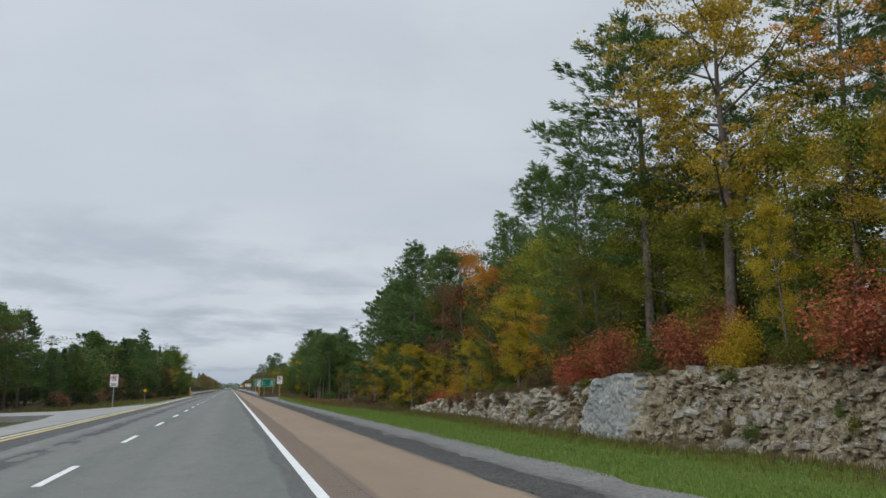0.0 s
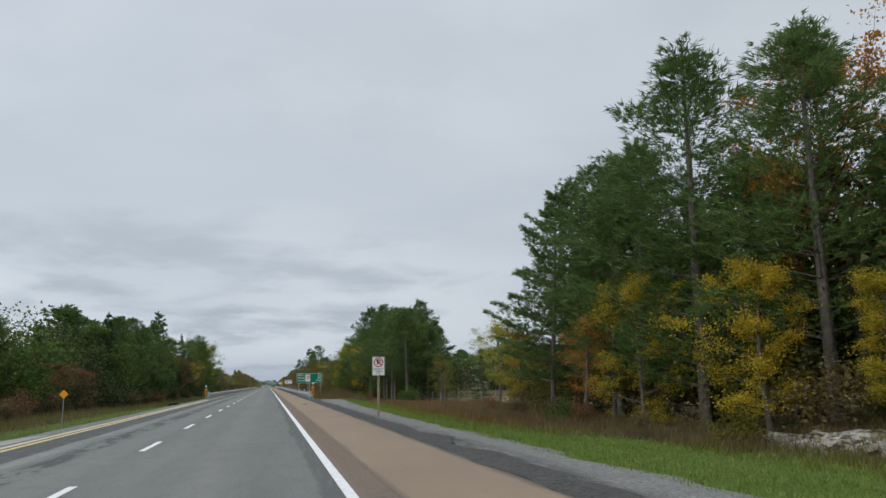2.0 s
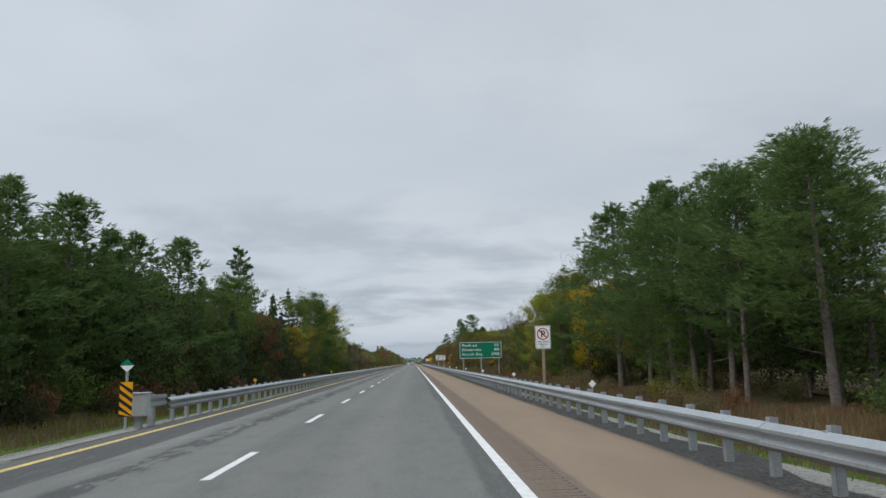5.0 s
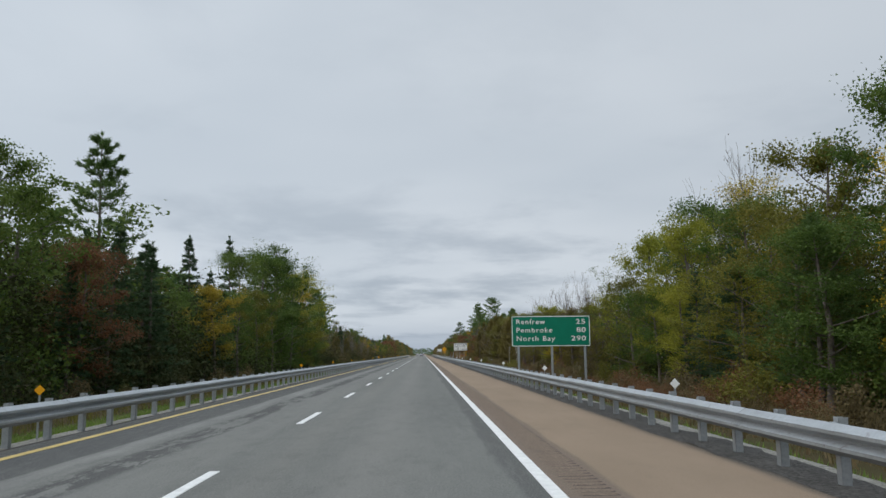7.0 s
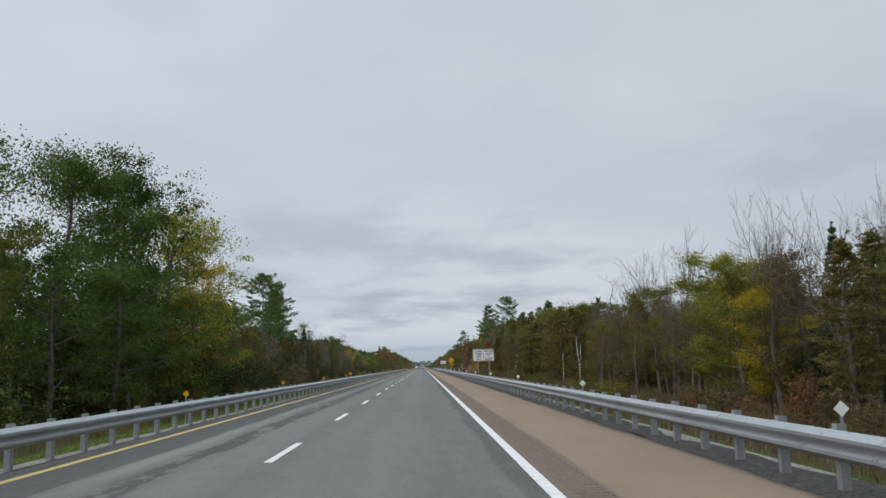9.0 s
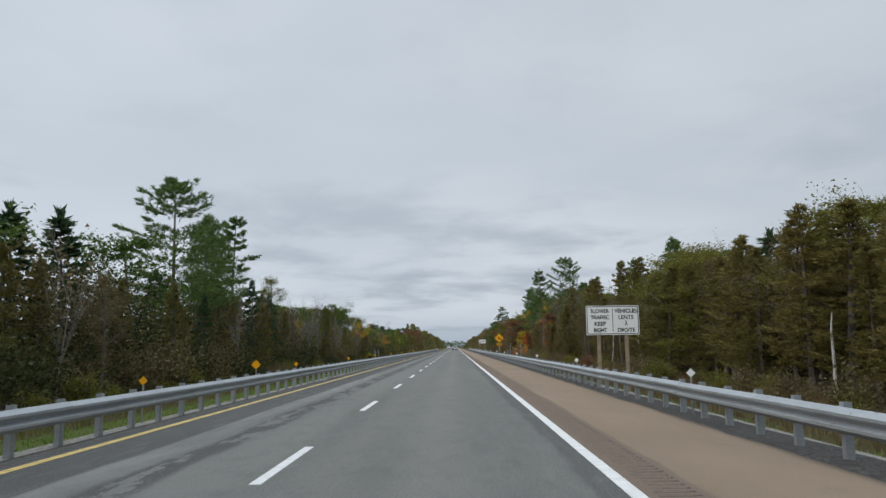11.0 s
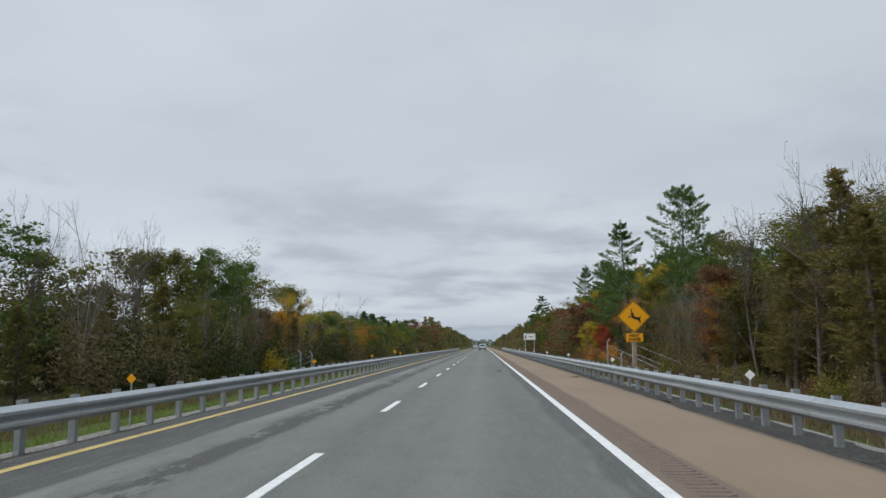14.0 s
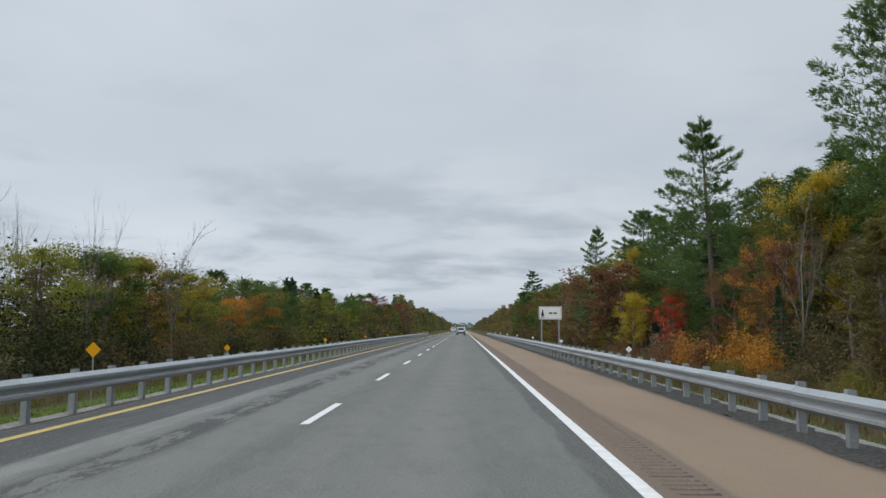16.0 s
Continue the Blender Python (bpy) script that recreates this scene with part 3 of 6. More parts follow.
def shape(form, variant, fine):
    key = (form, variant, fine)
    if key not in SHAPES:
        s = 100 * variant + 7 + len(form)
        lod = 2 if fine == "close" else 1 if fine else 0
        if form == "broad":
            n, z = ((5600, 0.118), (17000, 0.067), (20000, 0.062))[lod]
            SHAPES[key] = broadleaf_shape(s, 12, [0.14, 0.22, 0.10][variant], [0.27, 0.22, 0.31][variant], [17, 15, 19][variant], n, z, 0, lod > 0)
        elif form == "tall":
            n, z = ((1800, 0.4), (7000, 0.17), (26000, 0.076))[lod]
            SHAPES[key] = broadleaf_shape(s, 18, 0.32, 0.27, 26, n, z, 0.15, lod > 0, 0.021, 0.38, 8)
        elif form == "vase":
            n, z = ((1400, 0.2), (18000, 0.062), (18000, 0.06))[lod]
            SHAPES[key] = broadleaf_shape(s, 12, 0.17, 0.27, 19, n, z, 0.80, lod > 0, 0.034)
        elif form == "thin":
            n, z = ((2400, 0.095), (8500, 0.050), (9000, 0.05))[lod]
            SHAPES[key] = broadleaf_shape(s, 12, 0.22, 0.16, 15, n, z, 0.3, lod > 0)
        elif form == "pine":
            SHAPES[key] = conifer_shape(s, 15, [0.16, 0.07, 0.30][variant], [0.26, 0.29, 0.25][variant], [0.82, 0.80, 0.78][variant], (4, 6, 6)[lod], (17, 30, 46)[lod], (5, 6, 8)[lod], (0.50, 0.36, 0.27)[lod], 0.27, 0.03, 0.05, [0.66, 0.74, 0.58][variant], lod > 0, 0.50, (0.2, 0.10, 0.080)[lod], 0.13)
        elif form == "tiered":
            SHAPES[key] = conifer_shape(s, 15, [0.16, 0.42, 0.28][variant], [0.27, 0.26, 0.30][variant], [0.95, 0.85, 0.95][variant], (4, 7, 7)[lod], (12, 42, 52)[lod], (4, 6, 7)[lod], (0.66, 0.32, 0.27)[lod], 0.10, -0.03, 0.06, [0.74, 0.52, 0.60][variant], lod > 0, 0.44, (0.2, 0.10, 0.085)[lod], 0.045)
        elif form == "sparse":
            SHAPES[key] = conifer_shape(s, 15, [0.38, 0.30][variant], [0.175, 0.23][variant], 1.0, 6, (9, 26, 36)[lod], (5, 6, 7)[lod], (0.7, 0.34, 0.30)[lod], 0.05, 0.02, 0.14, 0.50, lod > 0, 0.24, 0.12)
        elif form == "spruce":
            SHAPES[key] = conifer_shape(s, 13, 0.04, [0.19, 0.22, 0.155][variant], 0.62, (5, 6, 6)[lod], (7, 20, 28)[lod], (4, 5, 6)[lod], (0.60, 0.30, 0.25)[lod], -0.02, 0.14, 0.04, 0.95, lod > 0, 0.38, (0.22, 0.13, 0.11)[lod])
        elif form == "column":
            SHAPES[key] = conifer_shape(s, 10, 0.12, 0.14, 0.55, (5, 6, 6)[lod], (7, 17, 20)[lod], (4, 5, 6)[lod], (0.46, 0.21, 0.20)[lod], 0.25, 0.0, 0.06, 0.62, lod > 0, 0.42, 0.17)
        elif form == "bare":
            SHAPES[key] = bare_shape(s, 11, 60 if fine else 30, lod > 0)
        elif form == "bush":
            n, z = ((520, 0.15), (2000, 0.066), (5200, 0.044))[lod]
            SHAPES[key] = shrub_shape(s, 2.0, 2.6, n, z)
        elif form == "copse":
            SHAPES[key] = shrub_shape(s, 6.0, 6.0, 3400, 0.100)
        elif form == "hedge":
            SHAPES[key] = shrub_shape(s, 2.0, 3.0, 1000, 0.10)
        elif form == "thicket":
            SHAPES[key] = shrub_shape(s, 2.0, 3.0, 1350 if fine else 450, 0.052 if fine else 0.11)
    return SHAPES[key]


SORTS = {  # kind: form, leaf, bark, object name, label, category
    "pine": ("pine", "pine", BARK, "pine_tree", "tall dark green white pine with tiered feathery boughs", "pine tree"),
    "tiered_pine": ("tiered", "pine", BARK, "pine_tree", "tall white pine with flat boughs in separate tiers", "pine tree"),
    "sparse_pine": ("sparse", "pine", BARK, "pine_tree", "tall thin pine with open dark tufted boughs", "pine tree"),
    "spruce": ("spruce", "spruce", BARK, "spruce_tree", "dense dark green spruce with a pointed top", "spruce tree"),
    "cedar": ("column", "cedar", BARK, "cedar_tree", "narrow rusty olive cedar at the edge of the woods", "cedar tree"),
    "green": ("broad", "green", BARK, "deciduous_tree", "leafy green deciduous tree at the edge of the woods", "tree"),
    "olive": ("broad", "olive", BARK, "deciduous_tree", "olive green deciduous tree turning in autumn", "tree"),
    "yellow": ("broad", "yellow", BARK, "maple_tree", "maple tree with bright yellow autumn leaves", "tree"),
    "tall_yellow": ("tall", "gold", BARK, "maple_tree", "tall maple with golden yellow autumn leaves above a bare trunk", "tree"),
    "tall_orange": ("tall", "orange", BARK, "maple_tree", "tall maple with orange autumn leaves above a bare trunk", "tree"),
    "lime": ("broad", "lime", BARK, "poplar_tree", "dense yellow-green deciduous tree turning in autumn", "tree"),
    "elm": ("vase", "elm", BARK, "elm_tree", "open vase-shaped elm with pale yellow-green leaves", "tree"),
    "dark_vase": ("vase", "green", BARK, "deciduous_tree", "dark open-crowned tree with sparse green leaves", "tree"),
    "gold": ("broad", "gold", BARK, "maple_tree", "maple tree with mixed gold and olive autumn leaves", "tree"),
    "orange": ("broad", "orange", BARK, "maple_tree", "maple tree with orange autumn leaves", "tree"),
    "rust": ("broad", "rust", BARK, "maple_tree", "maple tree with dull rust-red autumn leaves", "tree"),
    "red": ("broad", "red", BARK, "maple_tree", "small maple with vivid red autumn leaves", "tree"),
    "brown": ("thin", "brown", TWIG, "young_tree", "thin tree with sparse brown autumn leaves", "tree"),
    "thin_orange": ("thin", "orange", TWIG, "maple_tree", "slim young maple with orange autumn leaves", "tree"),
    "thin_olive": ("thin", "olive", TWIG, "young_tree", "thin young tree with sparse olive leaves", "tree"),
    "birch": ("thin", "yellow", PALE_BARK, "birch_tree", "slender pale-barked birch with yellow leaves", "birch tree"),
    "bare": ("bare", "brown", TWIG, "bare_tree", "leafless grey tree with fine upright twigs", "tree"),
    "pale_bare": ("bare", "brown", PALE_TWIG, "bare_tree", "slim leafless young tree with a pale grey stem", "tree"),
    "shade_bush": ("bush", "shade", TWIG, "shrub", "shrub at the foot of the woods, leaves coloured dark for the shade", "shrub"),
    "red_bush": ("bush", "sumac", TWIG, "shrub", "low sumac shrub with dark red autumn leaves", "shrub"),
    "orange_bush": ("bush", "orange", TWIG, "shrub", "shrub with orange autumn leaves", "shrub"),
    "yellow_bush": ("bush", "yellow", TWIG, "shrub", "shrub with yellow autumn leaves", "shrub"),
    "green_bush": ("bush", "green", TWIG, "shrub", "round green shrub beside the verge", "shrub"),
    "olive_bush": ("bush", "olive", TWIG, "shrub", "olive green shrub at the foot of the woods", "shrub"),
    "brown_bush": ("bush", "brown", TWIG, "shrub", "tangled brown shrub at the foot of the woods", "shrub"),
    "rust_bush": ("bush", "rust", TWIG, "shrub", "rust-coloured shrub at the foot of the woods", "shrub"),
}
NATURAL = {"broad": 12, "vase": 12, "tall": 18, "thin": 12, "pine": 15, "tiered": 15, "sparse": 15, "spruce": 13, "column": 10, "bare": 11, "bush": 2.0}
VARIANTS = {"broad": 3, "vase": 2, "tall": 2, "thin": 3, "pine": 3, "tiered": 3, "sparse": 2, "spruce": 3, "column": 2, "bare": 3, "bush": 3}
turns = random.Random(5)


def plant(sort, x, y, z, high, fine=True, variant=None, wide=1.0, turn=None):
    form, leaf, bark, name, label, category = SORTS[sort]
    if variant is None:
        variant = turns.randrange(VARIANTS[form])
    m = Matrix.LocRotScale((x, y, z), Euler((radians(turns.uniform(-2, 2)), radians(turns.uniform(-2, 2)), radians(turns.uniform(0, 360) if turn is None else turn))), (high / NATURAL[form] * wide, high / NATURAL[form] * wide, high / NATURAL[form]))
    key = (sort, variant, fine)
    if key in GROWN:
        first = GROWN[key]
        return copy_thing(first, m @ Matrix.Diagonal((1 / first.scale[0], 1 / first.scale[1], 1 / first.scale[2], 1)))
    wood, leaves = shape(form, variant, fine)
    ob = new(name)
    tagged(ob, label, category, "autumn woods along the highway")
    stem = (form, variant, fine, bark.name)
    if stem not in COLOURED:
        me = fast_mesh("stalk" if form == "bush" else "trunk", wood[0], wood[1], bark)
        me.polygons.foreach_set("use_smooth", [True] * len(me.polygons))
        COLOURED[stem] = me
    part_of("stalk" if form == "bush" else "trunk", COLOURED[stem], ob)
    key2 = (form, variant, fine, leaf)
    if key2 not in COLOURED:
        COLOURED[key2] = fast_mesh("foliage", leaves[0], leaves[1], LEAF[leaf])
    part_of("foliage" if form == "bush" else "crown", COLOURED[key2], ob)
    ob.matrix_basis = m
    GROWN[key] = ob
    return ob


# ---- the lie of the land ----


def lerp(v, xs, ys):
    return float(np.interp(v, xs, ys))


def rock_top(y):
    return lerp(y, [-60, 10, 24, 33, 38, 43, 58, 71, 77, 84], [2.6, 2.4, 2.1, 2.0, 1.9, 1.45, 0.85, 0.15, -0.35, -0.75])


def land(x, y):
    """The height of the ground at a place."""
    if x >= 0:
        rail = lerp(y, [131, 143], [0, 1])
        wide = lerp(y, [98, 112, 130, 138], [0, 0.9, 1.5, 0])
        a = lerp(x, [2.6, 4.4 + wide, 6.5 + wide, 9.5 + wide * 0.8, 12.0 + wide * 0.5, 14.6], [-0.06, -0.08, -0.35, -0.62, -0.78, -0.8])
        if x > 14.6:
            up = rock_top(y) + 0.10 * min(x - 15.5, 14) if y < 84 else -0.85
            lean = lerp(y, [30, 36], [2.5, 0.8])
            a = lerp(x, [15.6 + lean, 16.9 + lean], [-0.95, up])
            if y < 84:
                a = max(a, -1.0)
        b = lerp(x, [2.6, 3.7, 5.0, 8.0, 11.0], [-0.06, -0.12, -0.55, -1.0, -1.05])
        z = a * (1 - rail) + b * rail
    else:
        rail = lerp(y, [120, 148], [0, 1])
        a = lerp(-x, [7.3, 8.2, 9.5, 11, 14], [-0.06, -0.10, -0.32, -0.42, -0.55])
        b = lerp(-x, [7.3, 8.1, 10.0, 13.0], [-0.06, -0.10, -0.42, -0.85])
        z = a * (1 - rail) + b * rail
    out = max(0.0, abs(x + 3) - 14)
    return z + 0.22 * min(1, out / 4) * noise.noise((x * 0.11, y * 0.11, 3.3)) + 0.05 * min(1, max(0, abs(x + 2.4) - 7) / 2) * noise.noise((x * 0.6, y * 0.6, 1.7))


def stand(x, y):
    """Where a plant's foot stands: the ground, or the top of the rock."""
    if y < 79 and x > 14.7:
        lean = lerp(y, [30, 36], [2.5, 0.8])
        if x < 17.0 + lean:
            k = min(1, (x - 14.62) / lean)
            return max(land(x, y), -1.25 + (rock_top(y) + 1.25) * k - 0.1)
    return land(x, y)


def sheet(name, xs, ys, height, mat):
    v = np.array([(x, y, height(x, y)) for y in ys for x in xs])
    n = len(xs)
    q = np.array([(j * n + i, j * n + i + 1, (j + 1) * n + i + 1, (j + 1) * n + i) for j in range(len(ys) - 1) for i in range(n - 1)])
    me = fast_mesh(name, v, q, mat)
    me.polygons.foreach_set("use_smooth", [True] * len(me.polygons))
    return new(name, me)


YS = np.concatenate([[-1500, -600, -250, -120], np.arange(-60, 90, 1.5), np.arange(90, 500, 3.0), np.arange(500, 1200, 20), [1300, 1600, 2200, 3000, 4500]])
XS = np.concatenate([[-4000, -1500, -500, -200, -100, -60], np.arange(-45, -15, 3.0), np.arange(-15, -7.2, 0.8), [-7.2, -5, -1, 2.4], np.arange(2.7, 21, 0.6), np.arange(21, 48, 3.0), [60, 100, 200, 500, 1500, 4000]])
ground = sheet("ground", XS, YS, land, SOIL)
tagged(ground, "grassy brown roadside ground under the woods", "ground", kind="structure")

Y0, Y1 = -80.0, 1900.0
# the carriageway, with its thickness
bm = bmesh.new()
box(bm, -7.09, 0.07, Y0, Y1, -0.30, 0.0)
box(bm, -7.42, -7.09, Y0, 140, -0.30, 0.0)
box(bm, -7.42, -7.09, 520, Y1, -0.30, 0.0)
box(bm, -7.42, -7.39, 140, 520, -0.30, 0.0)
road = part("road", bm, ASPHALT, None)
tagged(road, "worn grey asphalt dual-lane highway with patchy dark stains", "road", kind="structure")
bm = bmesh.new()
box(bm, 0.59, 2.62, Y0, Y1, -0.30, 0.0)
shoulder = part("shoulder", bm, TAN, None)
tagged(shoulder, "tan paved highway shoulder beside the edge line", "road shoulder", kind="structure")


def ribbon(name, x0, x1, y0, y1, z, mat, rough=0.05, step=0.7, seed=0.0, widen=None):
    """A strip of loose material with uneven edges."""
    ys = np.arange(y0, y1 + step, step)
    v, q = [], []
    for j, y in enumerate(ys):
        a = x0 + rough * noise.noise((y * 0.5, seed, 0)) * 2 + rough * 0.9 * noise.noise((y * 3.1, seed, 5))
        b = x1 + rough * 2.5 * noise.noise((y * 0.35, seed + 9, 0)) * 2 + rough * 2.2 * noise.noise((y * 2.3, seed + 9, 5))
        if widen:
            b += widen(y)
        for k in range(7):
            x = a + (b - a) * k / 6
            v.append((x, y, z(x, y) + (0.0 if k in (0, 6) else 0.012)))
    for j in range(len(ys) - 1):
        for i in range(6):
            q.append((7 * j + i, 7 * j + i + 1, 7 * j + i + 8, 7 * j + i + 7))
    me = fast_mesh(name, np.array(v), np.array(q), mat)
    me.polygons.foreach_set("use_smooth", [True] * len(me.polygons))
    return new(name, me)


def over(d):
    return lambda x, y: land(x, y) + d


dark_edge = ribbon("dark_verge", 2.58, 3.35, -60, 560, lambda x, y: 0.004 if x < 2.9 else land(x, y) + 0.078, DARK_GRIT, 0.09, 0.4, 1.0, lambda y: lerp(y, [118, 125, 128, 131, 134], [0, 0.15, 0.5, 0.3, 0.05]))
tagged(dark_edge, "strip of dark grit along the paved shoulder", "gravel strip", kind="structure")
grey_edge = ribbon("gravel_verge", 2.66, 4.60, -60, 134, over(0.045), GREY_GRAVEL, 0.16, 0.4, 2.0, lambda y: lerp(y, [78, 88, 100, 112, 122, 127, 130, 133, 136], [0.5, 0.35, 0.45, 0.6, 0.9, 1.2, 1.1, 0.4, 0.1]))
tagged(grey_edge, "pale grey gravel shoulder with a ragged grass edge", "gravel strip", kind="structure")
pale_edge = ribbon("gravel_kerb", 2.80, 3.95, 131, 560, over(0.045), BROWN_GRAVEL, 0.08, 0.5, 3.0)
tagged(pale_edge, "pale gravel strip behind the guardrail posts", "gravel strip", kind="structure")
left_edge = ribbon("gravel_verge", -8.9, -7.40, -60, 150, over(0.05), GREY_GRAVEL, 0.10, 0.8, 4.0)
tagged(left_edge, "grey gravel shoulder along the median", "gravel strip", kind="structure")
left_grit = ribbon("dark_verge", -7.62, -7.40, 140, 560, over(0.05), DARK_GRIT, 0.02, 0.8, 5.0)
left_pale = ribbon("gravel_kerb", -8.0, -7.58, 140, 560, over(0.055), BROWN_GRAVEL, 0.05, 0.5, 6.0)
tagged(left_pale, "pale gravel strip behind the median guardrail posts", "gravel strip", kind="structure")
tagged(left_grit, "dark grit under the median guardrail", "gravel strip", kind="structure")

# the corrugated strip beside the edge line: grooves pressed into the paving, dark grit in them
def grooves(x0, x1, y0, y1, pitch, ragged):
    """A strip of paving with a milled groove at each pitch; each groove ends where it wore out."""
    r = random.Random(8)
    v, q, m = [], [], []
    y = y0
    while y < y1:
        a, b = x0 + r.uniform(0, ragged), x1 - r.uniform(0, ragged)
        g = pitch * r.uniform(0.40, 0.58)
        xs4 = (x0 - 0.01, a, b, x1 + 0.01)
        k = len(v)
        for d, z in ((0.0, 0.0), (0.02, -0.012), (g, -0.012), (g + 0.02, 0.0), (pitch, 0.0)):
            v += [(x, y + d, z if 0 < i < 3 else 0.0) for i, x in enumerate(xs4)]
        for j in range(4):
            for i in range(3):
                q.append((k + 4 * j + i, k + 4 * j + i + 1, k + 4 * j + i + 5, k + 4 * j + i + 4))
                m.append(1 if i in (1, 2) and j in (0, 1) else 0)
        y += pitch
    return np.array(v), np.array(q), m


v, q, mats = grooves(0.19, 0.58, -20.0, 520.0, 0.19, 0.09)
me = fast_mesh("rumble_strip", v, q, TAN)
me.materials.append(GROOVE_DIRT)
me.polygons.foreach_set("material_index", mats)
rumble = part_of("rumble_strip", me, shoulder, "milled grooves with dark grit")
rumble["kind"] = "stuff"
bm = bmesh.new()
box(bm, 0.18, 0.59, 520, Y1, -0.30, 0.0)
box(bm, 0.18, 0.59, Y0, -20, -0.30, 0.0)
box(bm, 0.07, 0.18, Y0, Y1, -0.30, 0.0)
part("shoulder_edge", bm, TAN, shoulder)

v, q, mats = grooves(-7.38, -7.10, 140.0, 520.0, 0.19, 0.04)
me = fast_mesh("rumble_strip", v, q, ASPHALT)
me.materials.append(GROOVE_DIRT)
me.polygons.foreach_set("material_index", mats)
left_rumble = part_of("rumble_strip", me, road, "milled grooves with dark grit")
left_rumble["kind"] = "stuff"

# painted lines
bm = bmesh.new()
box(bm, -0.078, 0.072, Y0, Y1, -0.01, 0.005)
part("edge_line", bm, WHITE_PAINT, road, "solid white edge line")
bm = bmesh.new()
box(bm, -7.02, -6.88, Y0, Y1, -0.01, 0.005)
part("median_line", bm, YELLOW_PAINT, road, "solid yellow median line")
bm = bmesh.new()
box(bm, -7.36, -7.16, -60, 138, -0.01, 0.005)
part("worn_line", bm, FADED_PAINT, road, "faded cream older line")
bm = bmesh.new()
box(bm, -0.065, 0.065, 0, 2.95, -0.01, 0.005, 0.004)
first_dash = part("lane_dash", bm, WHITE_PAINT, road)
for i in range(-5, 110):
    d = first_dash if i == -5 else new("lane_dash", first_dash.data)
    d.parent = road
    d.location = (-3.75, 11.22 + 9.0 * i, 0)

# ---- guardrails ----
BEAM = [(-0.02, 0.0), (0.0, 0.012), (0.078, 0.062), (0.078, 0.098), (0.0, 0.145), (0.0, 0.165), (0.078, 0.212), (0.078, 0.248), (0.0, 0.298), (-0.02, 0.31)]


def beam_mesh(long, face):
    """A W-shaped steel beam, its ridges towards the road (face = -1: towards -x)."""
    bm = bmesh.new()
    rows = []
    for y in (0, long):
        rows.append([bm.verts.new((face * a, y, b)) for a, b in BEAM] + [bm.verts.new((face * (a - 0.012), y, b)) for a, b in reversed(BEAM)])
    n = len(rows[0])
    for i in range(n):
        bm.faces.new((rows[0][i], rows[0][(i + 1) % n], rows[1][(i + 1) % n], rows[1][i]))
    for r in rows:
        bm.faces.new(r)
    for y in (0.05, 0.12):
        for z in (0.10, 0.23):
            box(bm, face * 0.078 - 0.006, face * 0.078 + 0.006, y - 0.012, y + 0.012, z - 0.012, z + 0.012)
    bmesh.ops.recalc_face_normals(bm, faces=bm.faces)
    return bm


def guardrail(x, face, y0, y1, label, pitch, first_post, near=300):
    """A guardrail along the road; x: the plane of the beam's back."""
    rail = thing("guardrail", label, "guardrail", "highway guardrails")
    rnd = random.Random(int(abs(x) * 10))
    first = part("beam", beam_mesh(3.81, face), STEEL, rail)
    y, i = y0, 0
    while y < y1:
        b = first if i == 0 else new("beam", first.data)
        b.parent = rail
        b.matrix_basis = pose(x, y, 0.318 + 0.006 * noise.noise((y * 0.13, x, 0)), 0.10 * rnd.uniform(-1, 1), 0, 0.06 * rnd.uniform(-1, 1))
        y, i = y + 3.81, i + 1
    bm = bmesh.new()
    # a rolled channel post with its spacer block
    back = -face
    for q in (-0.05, 0.044):
        box(bm, back * 0.12 - 0.05, back * 0.12 + 0.05, q, q + 0.006, -0.6, 0.675)
    box(bm, back * 0.075 - 0.004, back * 0.075 + 0.004, -0.05, 0.05, -0.6, 0.675)
    box(bm, back * 0.042 - 0.026, back * 0.042 + 0.026, -0.045, 0.045, 0.345, 0.625)
    post = part("post", bm, STEEL, rail)
    far_v, far_f, off = [], [], 0
    y, i = first_post, 0
    pv = np.array([v.co for v in post.data.vertices])
    pf = np.array([p.vertices[:] for p in post.data.polygons])
    while y < y1:
        m = pose(x, y, rnd.uniform(-0.012, 0.012), rnd.uniform(-0.8, 0.8), rnd.uniform(-0.8, 0.8), rnd.uniform(-3, 3))
        if i < near:
            p = post if i == 0 else new("post", post.data)
            p.parent = rail
            p.matrix_basis = m
        else:
            far_v.append(pv + np.array([x, y, 0]))
            far_f.append(pf + off)
            off += len(pv)
        y, i = y + pitch, i + 1
    if far_v:
        o = part_of("far_posts", fast_mesh("far_posts", np.vstack(far_v), np.vstack(far_f), STEEL), rail)
        o["kind"] = "stuff"
    return rail


rail_right = guardrail(2.80, -1, 132.3, 531, "galvanised steel guardrail on closely set posts along the shoulder", 1.2825, 232.35 - 77 * 1.2825)
rail_left = guardrail(-7.52, 1, 147.6, 527, "galvanised steel guardrail on closely set posts along the median", 1.2746, 236.30 - 69 * 1.2746)


